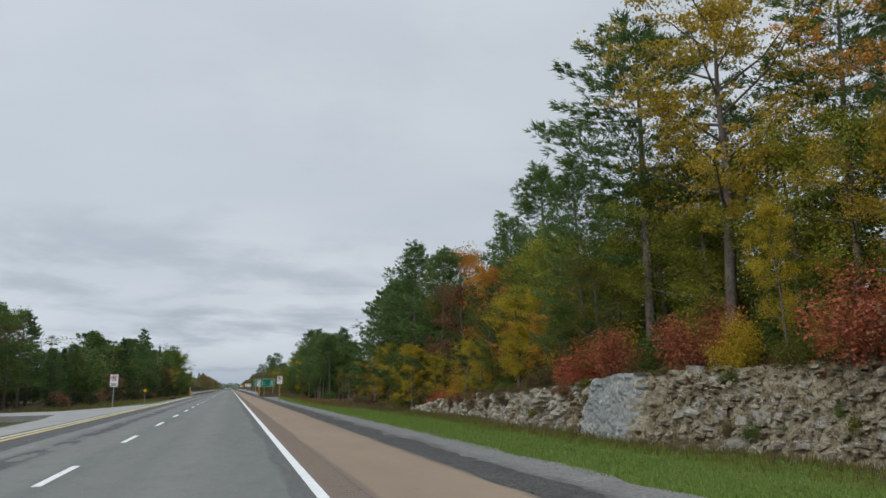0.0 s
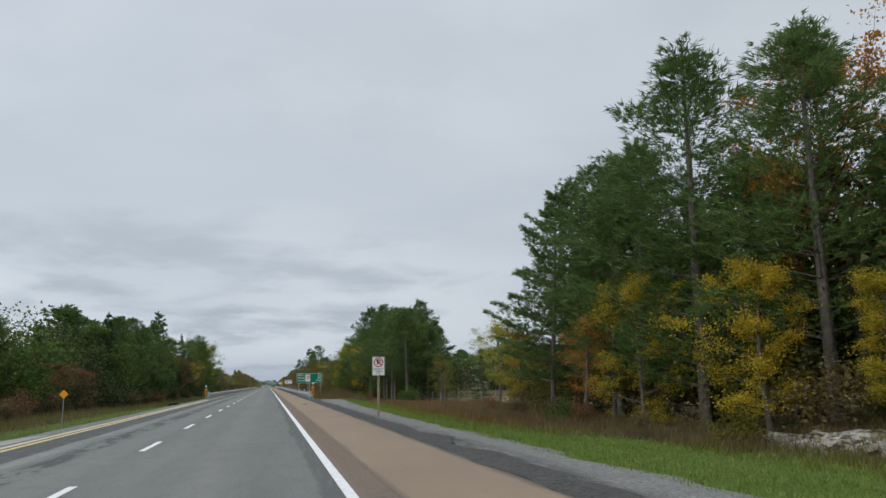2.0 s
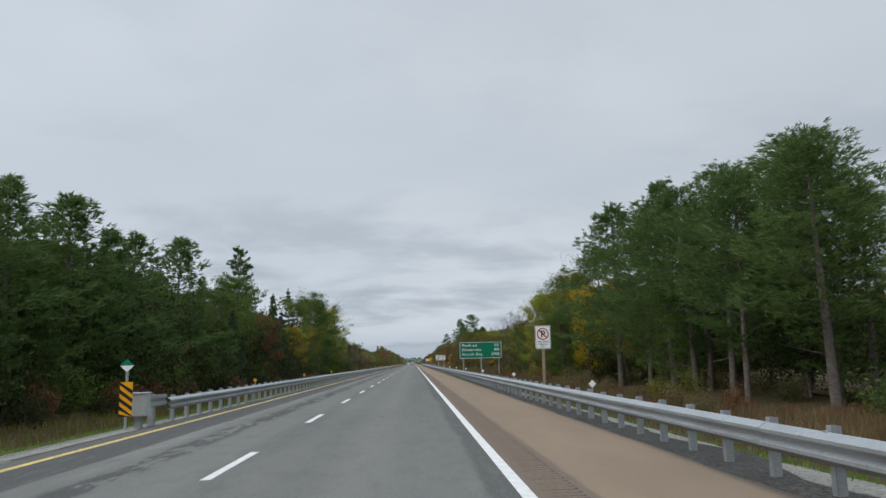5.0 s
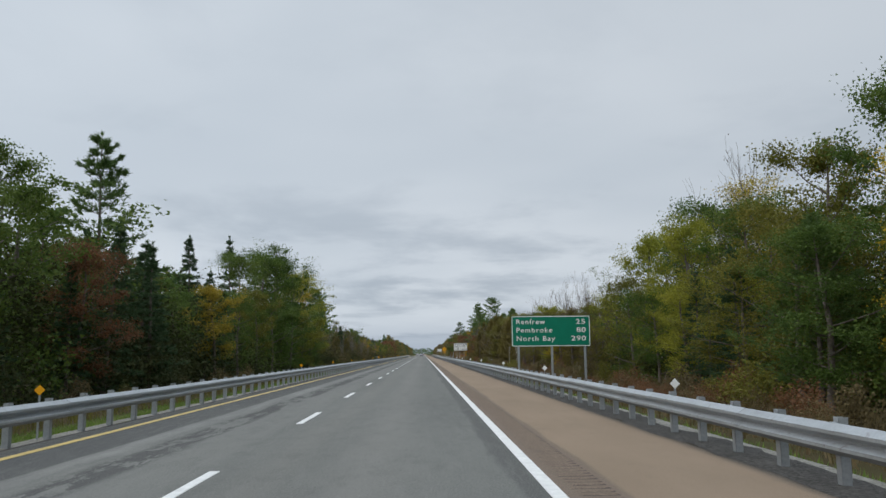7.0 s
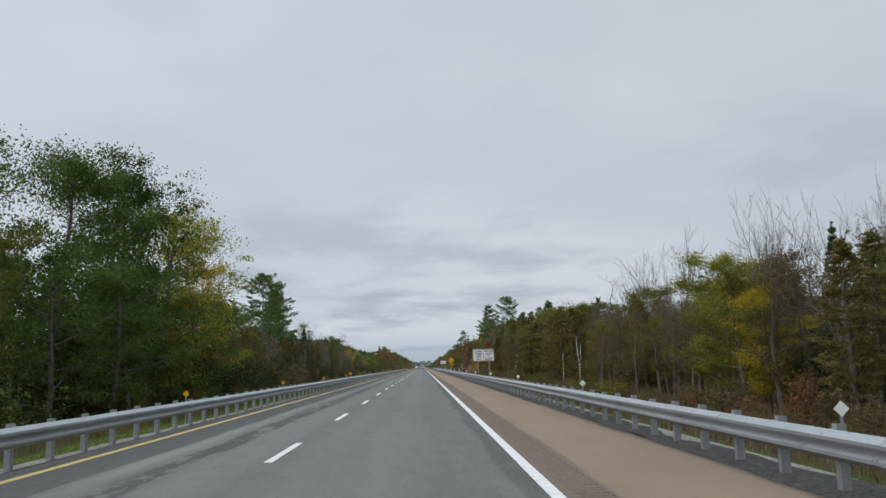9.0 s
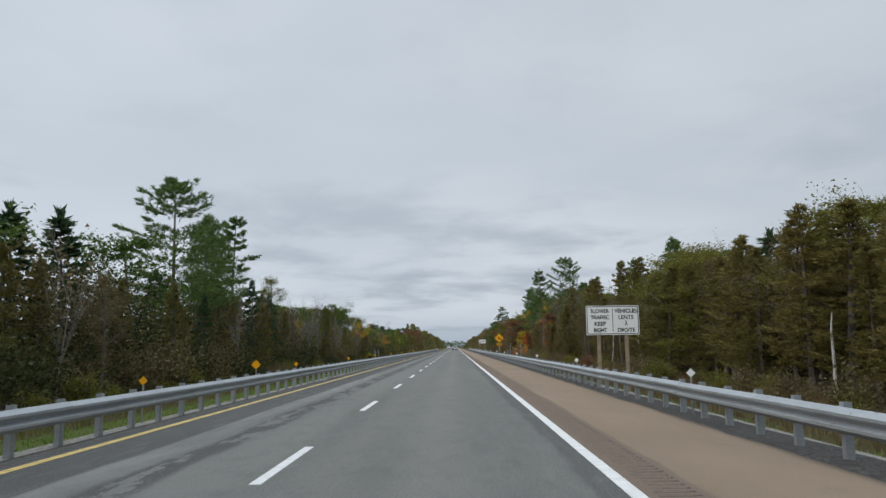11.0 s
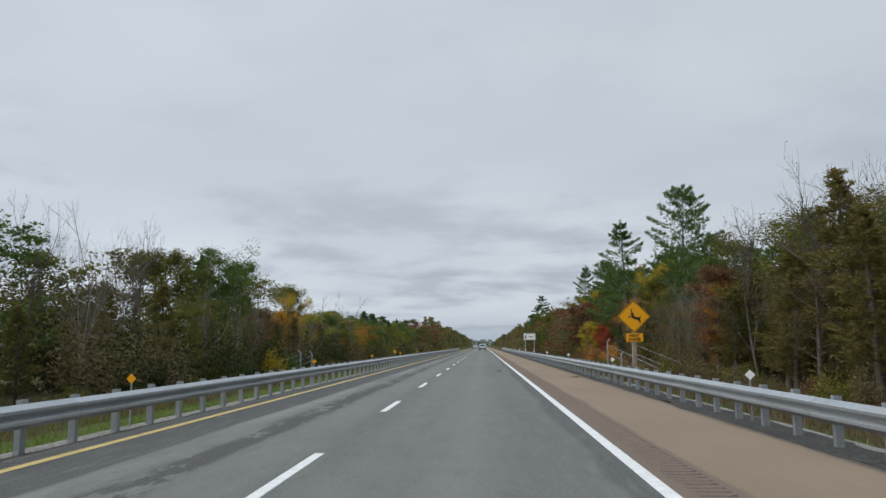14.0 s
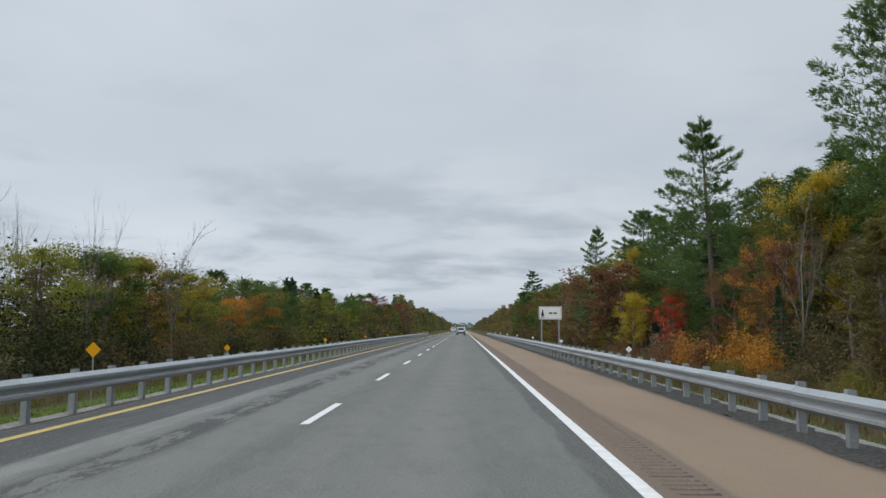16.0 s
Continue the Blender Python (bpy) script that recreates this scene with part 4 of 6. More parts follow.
def rail_end(x, y, face):
    """The sheet-metal end box with its legs and cable straps."""
    e = thing("rail_terminal", "grey sheet-metal end box of a guardrail", "guardrail end", at=(x, y, 0))
    bm = bmesh.new()
    box(bm, -0.22, 0.22, 0, 0.34, 0.29, 0.79, 0.012)
    part("box", bm, PALE_STEEL, e)
    bm = bmesh.new()
    box(bm, -0.24, 0.24, -0.03, 0.37, 0.79, 0.815, 0.005)
    part("cover", bm, PALE_STEEL, e, "flat rimmed metal cover")
    bm = bmesh.new()
    box(bm, -0.25, 0.25, -0.04, 0.36, 0.272, 0.29, 0.004)
    part("base_plate", bm, PALE_STEEL, e)
    for yy in (0.17, 1.05):
        bm = bmesh.new()
        box(bm, -0.08, 0.08, yy - 0.07, yy + 0.07, -0.4, 0.272 if yy < 1 else 0.74, 0.008)
        part("leg", bm, STEEL, e)
    for zz in (0.44, 0.61):
        bm = bmesh.new()
        box(bm, face * 0.14 - 0.03, face * 0.14 + 0.03, 0.33, 1.75, zz, zz + 0.12, 0.028)
        part("beam_ridge", bm, STEEL, e)
    bm = bmesh.new()
    box(bm, face * 0.11 - 0.01, face * 0.11 + 0.01, 0.33, 1.75, 0.45, 0.72, 0.004)
    part("beam_web", bm, STEEL, e)
    return e


rail_end(2.92, 130.6, -1)
rail_end(-7.72, 145.9, 1)

# ---- signs ----


def plate_bm(points, thick=0.006, y=0.0):
    """A flat plate in the xz plane, seen from -y."""
    bm = bmesh.new()
    a = [bm.verts.new((p[0], y, p[1])) for p in points]
    b = [bm.verts.new((p[0], y + thick, p[1])) for p in points]
    n = len(a)
    bm.faces.new(a)
    bm.faces.new(list(reversed(b)))
    for i in range(n):
        bm.faces.new((a[i], b[i], b[(i + 1) % n], a[(i + 1) % n]))
    bmesh.ops.recalc_face_normals(bm, faces=bm.faces)
    return bm


def rounded(x0, x1, z0, z1, r=0.05, n=5):
    pts = []
    for cx, cz, a0 in ((x1 - r, z0 + r, -90), (x1 - r, z1 - r, 0), (x0 + r, z1 - r, 90), (x0 + r, z0 + r, 180)):
        for i in range(n + 1):
            a = radians(a0 + 90 * i / n)
            pts.append((cx + r * math.cos(a), cz + r * math.sin(a)))
    return pts


def frame_bm(outer, inner, y, thick=0.002):
    bm = bmesh.new()
    n = len(outer)
    a = [bm.verts.new((p[0], y, p[1])) for p in outer]
    b = [bm.verts.new((p[0], y, p[1])) for p in inner]
    for i in range(n):
        bm.faces.new((a[i], a[(i + 1) % n], b[(i + 1) % n], b[i]))
    r = bmesh.ops.extrude_face_region(bm, geom=list(bm.faces))
    for v in r["geom"]:
        if isinstance(v, bmesh.types.BMVert):
            v.co.y += thick
    bmesh.ops.recalc_face_normals(bm, faces=bm.faces)
    return bm


def words(text, size, x, z, parent, mat, y=-0.006, width=None, align="LEFT", name="lettering", bold=0.0, spacing=1.0):
    """Lettering cut from the built-in font as a thin mesh; z: the baseline."""
    c = bpy.data.curves.new(name, "FONT")
    c.body, c.size, c.align_x = text, size, align
    c.space_character = spacing
    ob = bpy.data.objects.new(name, c)
    scene.collection.objects.link(ob)
    dg = bpy.context.evaluated_depsgraph_get()
    me = bpy.data.meshes.new_from_object(ob.evaluated_get(dg))
    bpy.data.objects.remove(ob)
    # the stroke is thickened by copies laid half a millimetre apart
    v0 = np.array([w.co[:] for w in me.vertices])
    f0 = [tuple(p.vertices) for p in me.polygons]
    shifts = ((0, 0),) if not bold else ((0, 0), (bold, 0), (-bold, 0), (0, bold), (0, -bold))
    verts = np.vstack([v0 + np.array([a, b, 0.0006 * k]) for k, (a, b) in enumerate(shifts)])
    me = bpy.data.meshes.new(name)
    me.from_pydata([tuple(w) for w in verts], [], [tuple(i + k * len(v0) for i in f) for k in range(len(shifts)) for f in f0])
    me.materials.append(mat)
    o = part_of(name, me, parent)
    s = 1.0
    if width:
        xs = [v.co.x for v in me.vertices]
        s = width / (max(xs) - min(xs))
    o.matrix_basis = pose(x, y, z, 90, 0, 0) @ Matrix.Diagonal((s, 1, 1, 1))
    return o


def post_bm(x, w, d, z0, z1, y=0.03):
    bm = bmesh.new()
    box(bm, x - w / 2, x + w / 2, y, y + d, z0, z1, 0.008)
    return bm


# the big green distance sign
g = thing("distance_sign", "wide green distance sign with white lettering on three steel posts", "road sign", at=(0, 230.1, 0))
part("panel", plate_bm(rounded(5.08, 10.76, 1.78, 3.97, 0.10), 0.02), SIGN_GREEN, g)
part("border", frame_bm(rounded(5.10, 10.74, 1.80, 3.95, 0.09), rounded(5.15, 10.69, 1.85, 3.90, 0.06), -0.004), SIGN_WHITE, g, "thin white border")
for row, (town, far) in enumerate((("Renfrew", "25"), ("Pembroke", "80"), ("North Bay", "290"))):
    base = 3.39 - 0.60 * row
    words(town, 0.48, 5.40, base, g, SIGN_WHITE, width=(2.07, 2.58, 2.76)[row], name="town_name", bold=0.006, spacing=1.2)
    words(far, 0.48, 10.45, base, g, SIGN_WHITE, align="RIGHT", width=(0.67, 0.67, 1.06)[row], name="distance", bold=0.006, spacing=1.1)
for px in (5.56, 7.97, 10.36):
    part("post", post_bm(px, 0.15, 0.10, -1.3, 3.9), STEEL, g)

# the white sign for slow traffic, in two languages
WS_Y, WX0, WX1, WZ0, WZ1 = 306.0, 4.02, 6.30, 1.80, 3.06
w = thing("traffic_sign", "white rectangular two-language traffic sign with black lettering on wooden posts", "road sign", at=(0, WS_Y, 0))
part("panel", plate_bm(rounded(WX0, WX1, WZ0, WZ1, 0.05), 0.015), SIGN_WHITE, w)
part("border", frame_bm(rounded(WX0 + 0.03, WX1 - 0.03, WZ0 + 0.03, WZ1 - 0.03, 0.04), rounded(WX0 + 0.06, WX1 - 0.06, WZ0 + 0.06, WZ1 - 0.06, 0.03), -0.004), SIGN_BLACK, w)
mid, hz = (WX0 + WX1) / 2, (WZ1 - WZ0)
for k, side in enumerate(((("SLOWER", 0.80), ("TRAFFIC", 0.80), ("KEEP", 0.50), ("RIGHT", 0.56)), (("VEHICLES", 0.98), ("LENTS", 0.64), ("\u00c0", 0.14), ("DROITE", 0.74)))):
    cx = (WX0 + mid) / 2 + 0.02 if k == 0 else (mid + WX1) / 2
    for row, (text, wd) in enumerate(side):
        words(text, 0.24, cx, WZ1 - 0.31 - 0.275 * row, w, SIGN_BLACK, align="CENTER", width=wd, bold=0.006)
part("divider", plate_bm([(mid - 0.012, WZ0 + 0.14), (mid + 0.012, WZ0 + 0.14), (mid + 0.012, WZ1 - 0.14), (mid - 0.012, WZ1 - 0.14)], 0.002, -0.004), SIGN_BLACK, w)
for px in (WX0 + 0.53, WX1 - 0.55):
    part("post", post_bm(px, 0.14, 0.14, -1.2, WZ1 - 0.1, 0.02), WOOD, w)

# the yellow deer warning
d = thing("deer_warning_sign", "yellow diamond deer warning sign with a plaque on a wooden post", "road sign", at=(4.35, 377.0, 0))
D0 = 2.46
part("panel", plate_bm([(0, D0 - 0.66), (0.66, D0), (0, D0 + 0.66), (-0.66, D0)], 0.012), SIGN_YELLOW, d)
part("border", frame_bm([(0, D0 - 0.635), (0.635, D0), (0, D0 + 0.635), (-0.635, D0)], [(0, D0 - 0.605), (0.605, D0), (0, D0 + 0.605), (-0.605, D0)], -0.004), SIGN_BLACK, d)
DEER = [(-0.20, 0.02), (-0.12, 0.05), (-0.10, 0.12), (-0.12, 0.24), (-0.06, 0.30), (-0.08, 0.18), (-0.04, 0.11), (0.00, 0.10), (-0.01, 0.00), (0.04, -0.04), (0.16, -0.07), (0.23, -0.06), (0.25, 0.0), (0.27, -0.06), (0.24, -0.13), (0.27, -0.24), (0.22, -0.33), (0.20, -0.32), (0.22, -0.24), (0.15, -0.17), (0.02, -0.14), (-0.06, -0.10), (-0.10, -0.05), (-0.20, -0.07), (-0.22, -0.12), (-0.24, -0.11), (-0.21, -0.03), (-0.08, -0.01), (-0.07, 0.04), (-0.14, 0.02)]
part("silhouette", plate_bm([(a, D0 + b + 0.03) for a, b in DEER], 0.002, -0.004), SIGN_BLACK, d, "leaping deer symbol")
part("plaque", plate_bm(rounded(-0.33, 0.33, 1.46, 1.79, 0.03), 0.012), SIGN_YELLOW, d, "small yellow plaque")
words("NIGHT", 0.16, 0, 1.645, d, SIGN_BLACK, align="CENTER", width=0.40, bold=0.004)
words("DANGER", 0.16, 0, 1.50, d, SIGN_BLACK, align="CENTER", width=0.48, bold=0.004)
part("post", post_bm(0.0, 0.14, 0.14, -1.2, 3.0, 0.02), WOOD, d)


def no_parking(at, kind, wide=0.62, tall=0.92, base=1.9, wooden=True):
    s = thing("regulation_sign", "white rectangular regulation sign with a barred black symbol on a post", "road sign", "regulation signs", at=at)
    part("panel", plate_bm(rounded(-wide / 2, wide / 2, base, base + tall, 0.04), 0.006), SIGN_WHITE, s)
    part("border", frame_bm(rounded(-wide / 2 + 0.012, wide / 2 - 0.012, base + 0.012, base + tall - 0.012, 0.03), rounded(-wide / 2 + 0.028, wide / 2 - 0.028, base + 0.028, base + tall - 0.028, 0.02), -0.003), SIGN_BLACK, s)
    cz, r = (base + tall - 0.255, 0.215) if tall < 0.9 else (base + tall - 0.33, 0.235)
    ring = [(r * math.cos(a), cz + r * math.sin(a)) for a in np.linspace(0, 2 * math.pi, 33)[:-1]]
    hole = [((r - 0.042) * math.cos(a), cz + (r - 0.042) * math.sin(a)) for a in np.linspace(0, 2 * math.pi, 33)[:-1]]
    part("ring", frame_bm(ring, hole, -0.004), SIGN_RED, s, "dark red ring")
    c, e = 0.7071 * (r - 0.02), 0.02
    part("bar", plate_bm([(-c - e, cz + c - e), (-c + e, cz + c + e), (c + e, cz - c + e), (c - e, cz - c - e)], 0.002, -0.005), SIGN_RED, s, "dark red bar")
    if kind == "P":
        words("P", 0.36, -0.085, cz - 0.125, s, SIGN_BLACK, y=-0.0035, bold=0.008)
        for k, (text, wd) in enumerate((("EMERGENCY", 0.46), ("PARKING", 0.36), ("ONLY", 0.22))):
            words(text, 0.09, 0, base + 0.255 - 0.095 * k, s, SIGN_BLACK, align="CENTER", width=wd)
    else:
        arc = [(0.10 * math.cos(a), cz + 0.06 + 0.10 * math.sin(a)) for a in np.linspace(0, math.pi, 13)]
        arc = [(0.10, cz - 0.13)] + arc + [(-0.10, cz - 0.02)]
        inner = [(0.06, cz - 0.13)] + [(0.06 * math.cos(a), cz + 0.06 + 0.06 * math.sin(a)) for a in np.linspace(0, math.pi, 13)] + [(-0.06, cz - 0.02)]
        part("u_turn_arrow", plate_bm(arc + list(reversed(inner)), 0.002, -0.0035), SIGN_BLACK, s)
        part("arrow_head", plate_bm([(-0.15, cz - 0.02), (-0.08, cz - 0.12), (-0.01, cz - 0.02)], 0.002, -0.0035), SIGN_BLACK, s)
        for k, wd in enumerate((0.46, 0.40, 0.46)):
            part("lettering", plate_bm([(-wd / 2, base + 0.09 + 0.085 * k), (wd / 2, base + 0.09 + 0.085 * k), (wd / 2, base + 0.13 + 0.085 * k), (-wd / 2, base + 0.13 + 0.085 * k)], 0.002, -0.0035), SIGN_BLACK, s)
    part("post", post_bm(0, 0.10 if wooden else 0.07, 0.10 if wooden else 0.05, -0.9, base + tall - 0.06, 0.008), WOOD if wooden else STEEL, s)
    return s


no_parking((3.76, 90.1, -0.05), "P", 0.57, 0.84, 1.80)
no_parking((3.95, 157.2, 0), "P", base=1.80)
no_parking((-10.87, 78.9, 0), "U", 0.68, 1.06, 1.49, wooden=False)

# hazard markers at the ends of the guardrails
for x, y, flip, hb in ((3.07, 129.3, 1, 0.42), (-7.86, 145.6, -1, 0.28)):
    h = thing("hazard_marker", "yellow and black striped hazard board below a green-white diamond", "road marker", "hazard markers", at=(x, y, 0))
    wd, z1 = 0.15, hb + 0.80
    part("board", plate_bm([(-wd, hb), (wd, hb), (wd, z1), (-wd, z1)], 0.006), SIGN_YELLOW, h)
    for k in range(5):
        a = hb - 0.14 + 0.19 * k
        lo, hi = a + 0.11, a - 0.11
        quad = [(-wd, lo), (wd, hi), (wd, hi + 0.095), (-wd, lo + 0.095)] if flip < 0 else [(-wd, hi), (wd, lo), (wd, lo + 0.095), (-wd, hi + 0.095)]
        quad = [(px, min(max(pz, hb + 0.001), z1 - 0.001)) for px, pz in quad]
        part("stripe", plate_bm(quad, 0.002, -0.003), SIGN_BLACK, h)
    part("post", post_bm(0, 0.06, 0.04, -0.5, z1 + 0.28, 0.007), STEEL, h)
    c = z1 + 0.38
    part("diamond_top", plate_bm([(-0.16, c), (0.16, c), (0, c + 0.16)], 0.005), SIGN_GREEN, h, "green upper half")
    part("diamond_bottom", plate_bm([(0, c - 0.16), (0.16, c), (-0.16, c)], 0.005), SIGN_WHITE, h, "white lower half")


def delineator(x, y, mat, label, size=0.09, top=0.80, group="delineators"):
    """A small diamond reflector on a thin post."""
    e = thing("delineator", label, "road marker", group, at=(x, y, 0))
    part("diamond", plate_bm([(0, top - size), (size, top), (0, top + size), (-size, top)], 0.005), mat, e)
    part("post", post_bm(0, 0.035, 0.02, -1.0, top, 0.006), STEEL, e)
    return e


white_one = delineator(3.0, 145.2, SIGN_WHITE, "small white diamond delineator behind the guardrail", group="white delineators")
yellow_one = delineator(-7.80, 159.7, SIGN_YELLOW, "small yellow diamond delineator behind the guardrail", group="yellow delineators")
delineator(3.05, 203.0, SIGN_WHITE, "small white diamond delineator behind the guardrail", 0.095, 0.80, "white delineators")
delineator(3.05, 232.5, SIGN_WHITE, "small white diamond delineator behind the guardrail", 0.085, 0.82, "white delineators")
for i in range(1, 27):
    if i not in (4, 6):
        copy_thing(white_one, pose(3.05, 189.0 if i == 3 else 145.2 + 14.34 * i, 0, 0, 0, turns.uniform(-6, 6)))
    tilt = turns.uniform(-6, 6)
    if i != 3:
        copy_thing(yellow_one, pose(-7.80, 189.1 if i == 2 else 159.7 + 14.27 * i, 0, 0, 0, tilt))
delineator(-9.63, 91.8, SIGN_YELLOW, "yellow diamond marker on a thin post beside the verge", 0.19, 1.15)
delineator(-9.4, 412.5, SIGN_YELLOW, "larger yellow diamond marker behind the guardrail", 0.17, 0.85)
delineator(-8.5, 299.2, SIGN_YELLOW, "larger yellow diamond marker behind the guardrail", 0.165, 0.86)

# the far white service sign
f = thing("service_sign", "white sign with small dark marks on two steel posts", "road sign", at=(0, 450.0, 0))
part("panel", plate_bm(rounded(3.82, 5.43, 2.03, 2.95, 0.05), 0.012), SIGN_WHITE, f)
part("border", frame_bm(rounded(3.85, 5.40, 2.06, 2.92, 0.04), rounded(3.87, 5.38, 2.08, 2.90, 0.03), -0.004), SIGN_BLACK, f)
part("pictogram", plate_bm([(3.98, 2.25), (4.20, 2.25), (4.12, 2.72), (4.06, 2.72)], 0.002, -0.004), SIGN_BLACK, f)
part("caption", plate_bm([(3.96, 2.15), (4.22, 2.15), (4.22, 2.20), (3.96, 2.20)], 0.002, -0.004), SIGN_BLACK, f)
for a, b in ((4.55, 4.78), (4.86, 5.08)):
    part("lettering", plate_bm([(a, 2.42), (b, 2.42), (b, 2.53), (a, 2.53)], 0.002, -0.004), SIGN_BLACK, f)
for px in (4.02, 5.24):
    part("post", post_bm(px, 0.10, 0.08, -1.3, 2.8, 0.015), STEEL, f)

# ---- the rock cut ----


def rock_wall():
    r = random.Random(21)
    wall = thing("rock_cut", "low cut of broken grey and tan rock beside the verge", "rock cut", kind="structure")
    # the jointed face: flat facets at two sizes, with open joints between them
    ys = np.arange(6, 79.2, 0.125)
    levels = np.linspace(0, 1, 23)
    v, q = [], []

    def facet(y, z, size, seed):
        d, p = noise.voronoi((y * size, z * size * 1.7, seed))
        tilt = (noise.cell((p[0][0] * 37.1, p[0][1] * 17.3, seed)), noise.cell((p[0][1] * 29.7, p[0][0] * 23.9, seed + 3)), noise.cell((p[0][0] * 13.3, p[0][1] * 41.1, seed + 7)))
        joint = max(0.0, 1 - (d[1] - d[0]) / 0.10)
        return 0.5 * tilt[0] + 0.55 * tilt[1] * (y * size - p[0][0]) + 0.55 * tilt[2] * (z * size * 1.7 - p[0][1]) + 0.85 * joint

    for y in ys:
        top = rock_top(y) + 0.14 * noise.noise((y * 0.7, 0, 0)) + 0.08 * noise.noise((y * 2.9, 0, 4))
        lean = lerp(y, [30, 36], [2.5, 0.8])
        slab = lerp(y, [36.0, 36.6, 40.4, 41.2], [0, 1, 1, 0])
        loose = lerp(y, [33, 36], [0.35, 1])
        for k in levels:
            z = -1.25 + (top + 1.25) * k
            w = z + 0.16 * y
            x = 14.62 + lean * k + 0.34 * loose * facet(y, w, 0.62, 2.0) * (1 - 0.55 * slab) + 0.22 * loose * facet(y, w, 1.7, 9.0) * (1 - 0.80 * slab) + 0.07 * facet(y, w, 4.0, 5.0) - 0.42 * slab
            v.append((x, y, z))
        v.append((14.85 + lean + 2.2, y, top - 0.25))
    n = len(levels) + 1
    for j in range(len(ys) - 1):
        for i in range(n - 1):
            q.append((j * n + i, (j + 1) * n + i, (j + 1) * n + i + 1, j * n + i + 1))
    face = fast_mesh("face", np.array(v), np.array(q), ROCK)
    face.materials.append(SLAB_ROCK)
    face.materials.append(EARTHY_ROCK)
    rows_of = [ys[k // (n - 1)] for k in range(len(q))]
    face.polygons.foreach_set("material_index", [1 if 36.3 + 0.3 * math.sin(k * 1.7) < y < 40.6 else 2 if y <= 36.6 or (int(y * 0.9) % 7 == 3) else 0 for k, y in enumerate(rows_of)])
    part_of("face", face, wall)
    # angular blocks: a few dozen shapes, set along the tilted beds
    blocks = []
    for k in range(24):
        bm = bmesh.new()
        box(bm, -0.5, 0.5, -0.5, 0.5, -0.5, 0.5)
        for w in bm.verts:
            w.co += Vector((r.uniform(-0.10, 0.10), r.uniform(-0.14, 0.14), r.uniform(-0.12, 0.12)))
        bmesh.ops.subdivide_edges(bm, edges=bm.edges[:], cuts=1, use_grid_fill=True)
        for w in bm.verts:
            w.co += Vector((r.uniform(-0.06, 0.06), r.uniform(-0.06, 0.06), r.uniform(-0.06, 0.06)))
        bmesh.ops.recalc_face_normals(bm, faces=bm.faces)
        me = bpy.data.meshes.new("rock")
        bm.to_mesh(me)
        bm.free()
        me.materials.append(ROCK)
        blocks.append(me)

    def block(y, z, wide, tall, deep, out=0.0, tilt=4.0):
        k = min(1.05, max(0, (z + 0.95) / max(0.5, rock_top(y) + 0.95)))
        lean = lerp(y, [30, 36], [2.5, 0.8])
        o = new("rock", blocks[r.randrange(len(blocks))])
        o.parent = wall
        o.matrix_basis = Matrix.LocRotScale((14.72 + lean * k + deep * 0.32 - out, y, z), Euler((radians(r.gauss(-3, tilt)), radians(r.gauss(0, tilt)), radians(r.gauss(0, tilt * 1.6)))), (deep, wide, tall))

    # blocks that stand out of the beds
    for i in range(110):
        y = r.uniform(41, 78.4)
        h = r.choice((0.14, 0.2, 0.28, 0.4)) * r.uniform(0.8, 1.2)
        block(y, -0.9 + (rock_top(y) + 0.9) * r.uniform(0, 1), h * r.uniform(1.2, 2.6), h, r.uniform(0.3, 0.6), r.uniform(-0.15, 0.06), 5.0)
    # rubble on the slope
    for i in range(130):
        h = r.choice((0.10, 0.14, 0.2, 0.32)) * r.uniform(0.8, 1.3)
        y = r.uniform(14, 34.8)
        block(y, -0.95 + (rock_top(y) + 0.95) * r.uniform(0, 1), h * r.uniform(1.1, 2.6), h, r.uniform(0.25, 0.5), r.uniform(0.0, 0.15), 12.0)
    for i in range(40):
        h = r.uniform(0.08, 0.2)
        y = r.uniform(20, 79)
        block(y, -0.85 + h * 0.3, h * 1.6, h, h * 1.5, r.uniform(0.2, 0.7), 15.0)
    # chips and shards past counting, in one mesh
    pieces = []
    bases = [(np.array([w.co[:] for w in me.vertices]), np.array([f.vertices[:] for f in me.polygons])) for me in blocks[:8]]
    for i in range(1500):
        y = r.uniform(14, 34.8) if i < 1300 else r.uniform(41, 79)
        k = r.uniform(0, 1.0) if i < 1300 else r.choice((r.uniform(-0.02, 0.12), r.uniform(0, 1)))
        lean = lerp(y, [30, 36], [2.5, 0.8])
        h = r.choice((0.04, 0.05, 0.07, 0.11)) * r.uniform(0.8, 1.3)
        v0, f0 = bases[r.randrange(8)]
        turn = np.array(Euler((r.gauss(0, 0.25), r.gauss(0, 0.25), r.gauss(0, 0.6))).to_matrix())
        spot = (14.66 + lean * k + r.uniform(-0.22, 0.05), y, -1.25 + (rock_top(y) + 1.25) * k + 0.05)
        pieces.append((v0 * np.array([h * 1.6, h * r.uniform(1.4, 3.0), h]) @ turn.T + np.array(spot), f0))
    v, f = join(pieces)
    rubble = part_of("rubble", fast_mesh("rubble", v, f, EARTHY_ROCK), wall)
    rubble["kind"] = "stuff"
    return wall


rock_wall()

# ---- woods: front rows in full detail, rows behind coarser ----
wood_rng = random.Random(77)


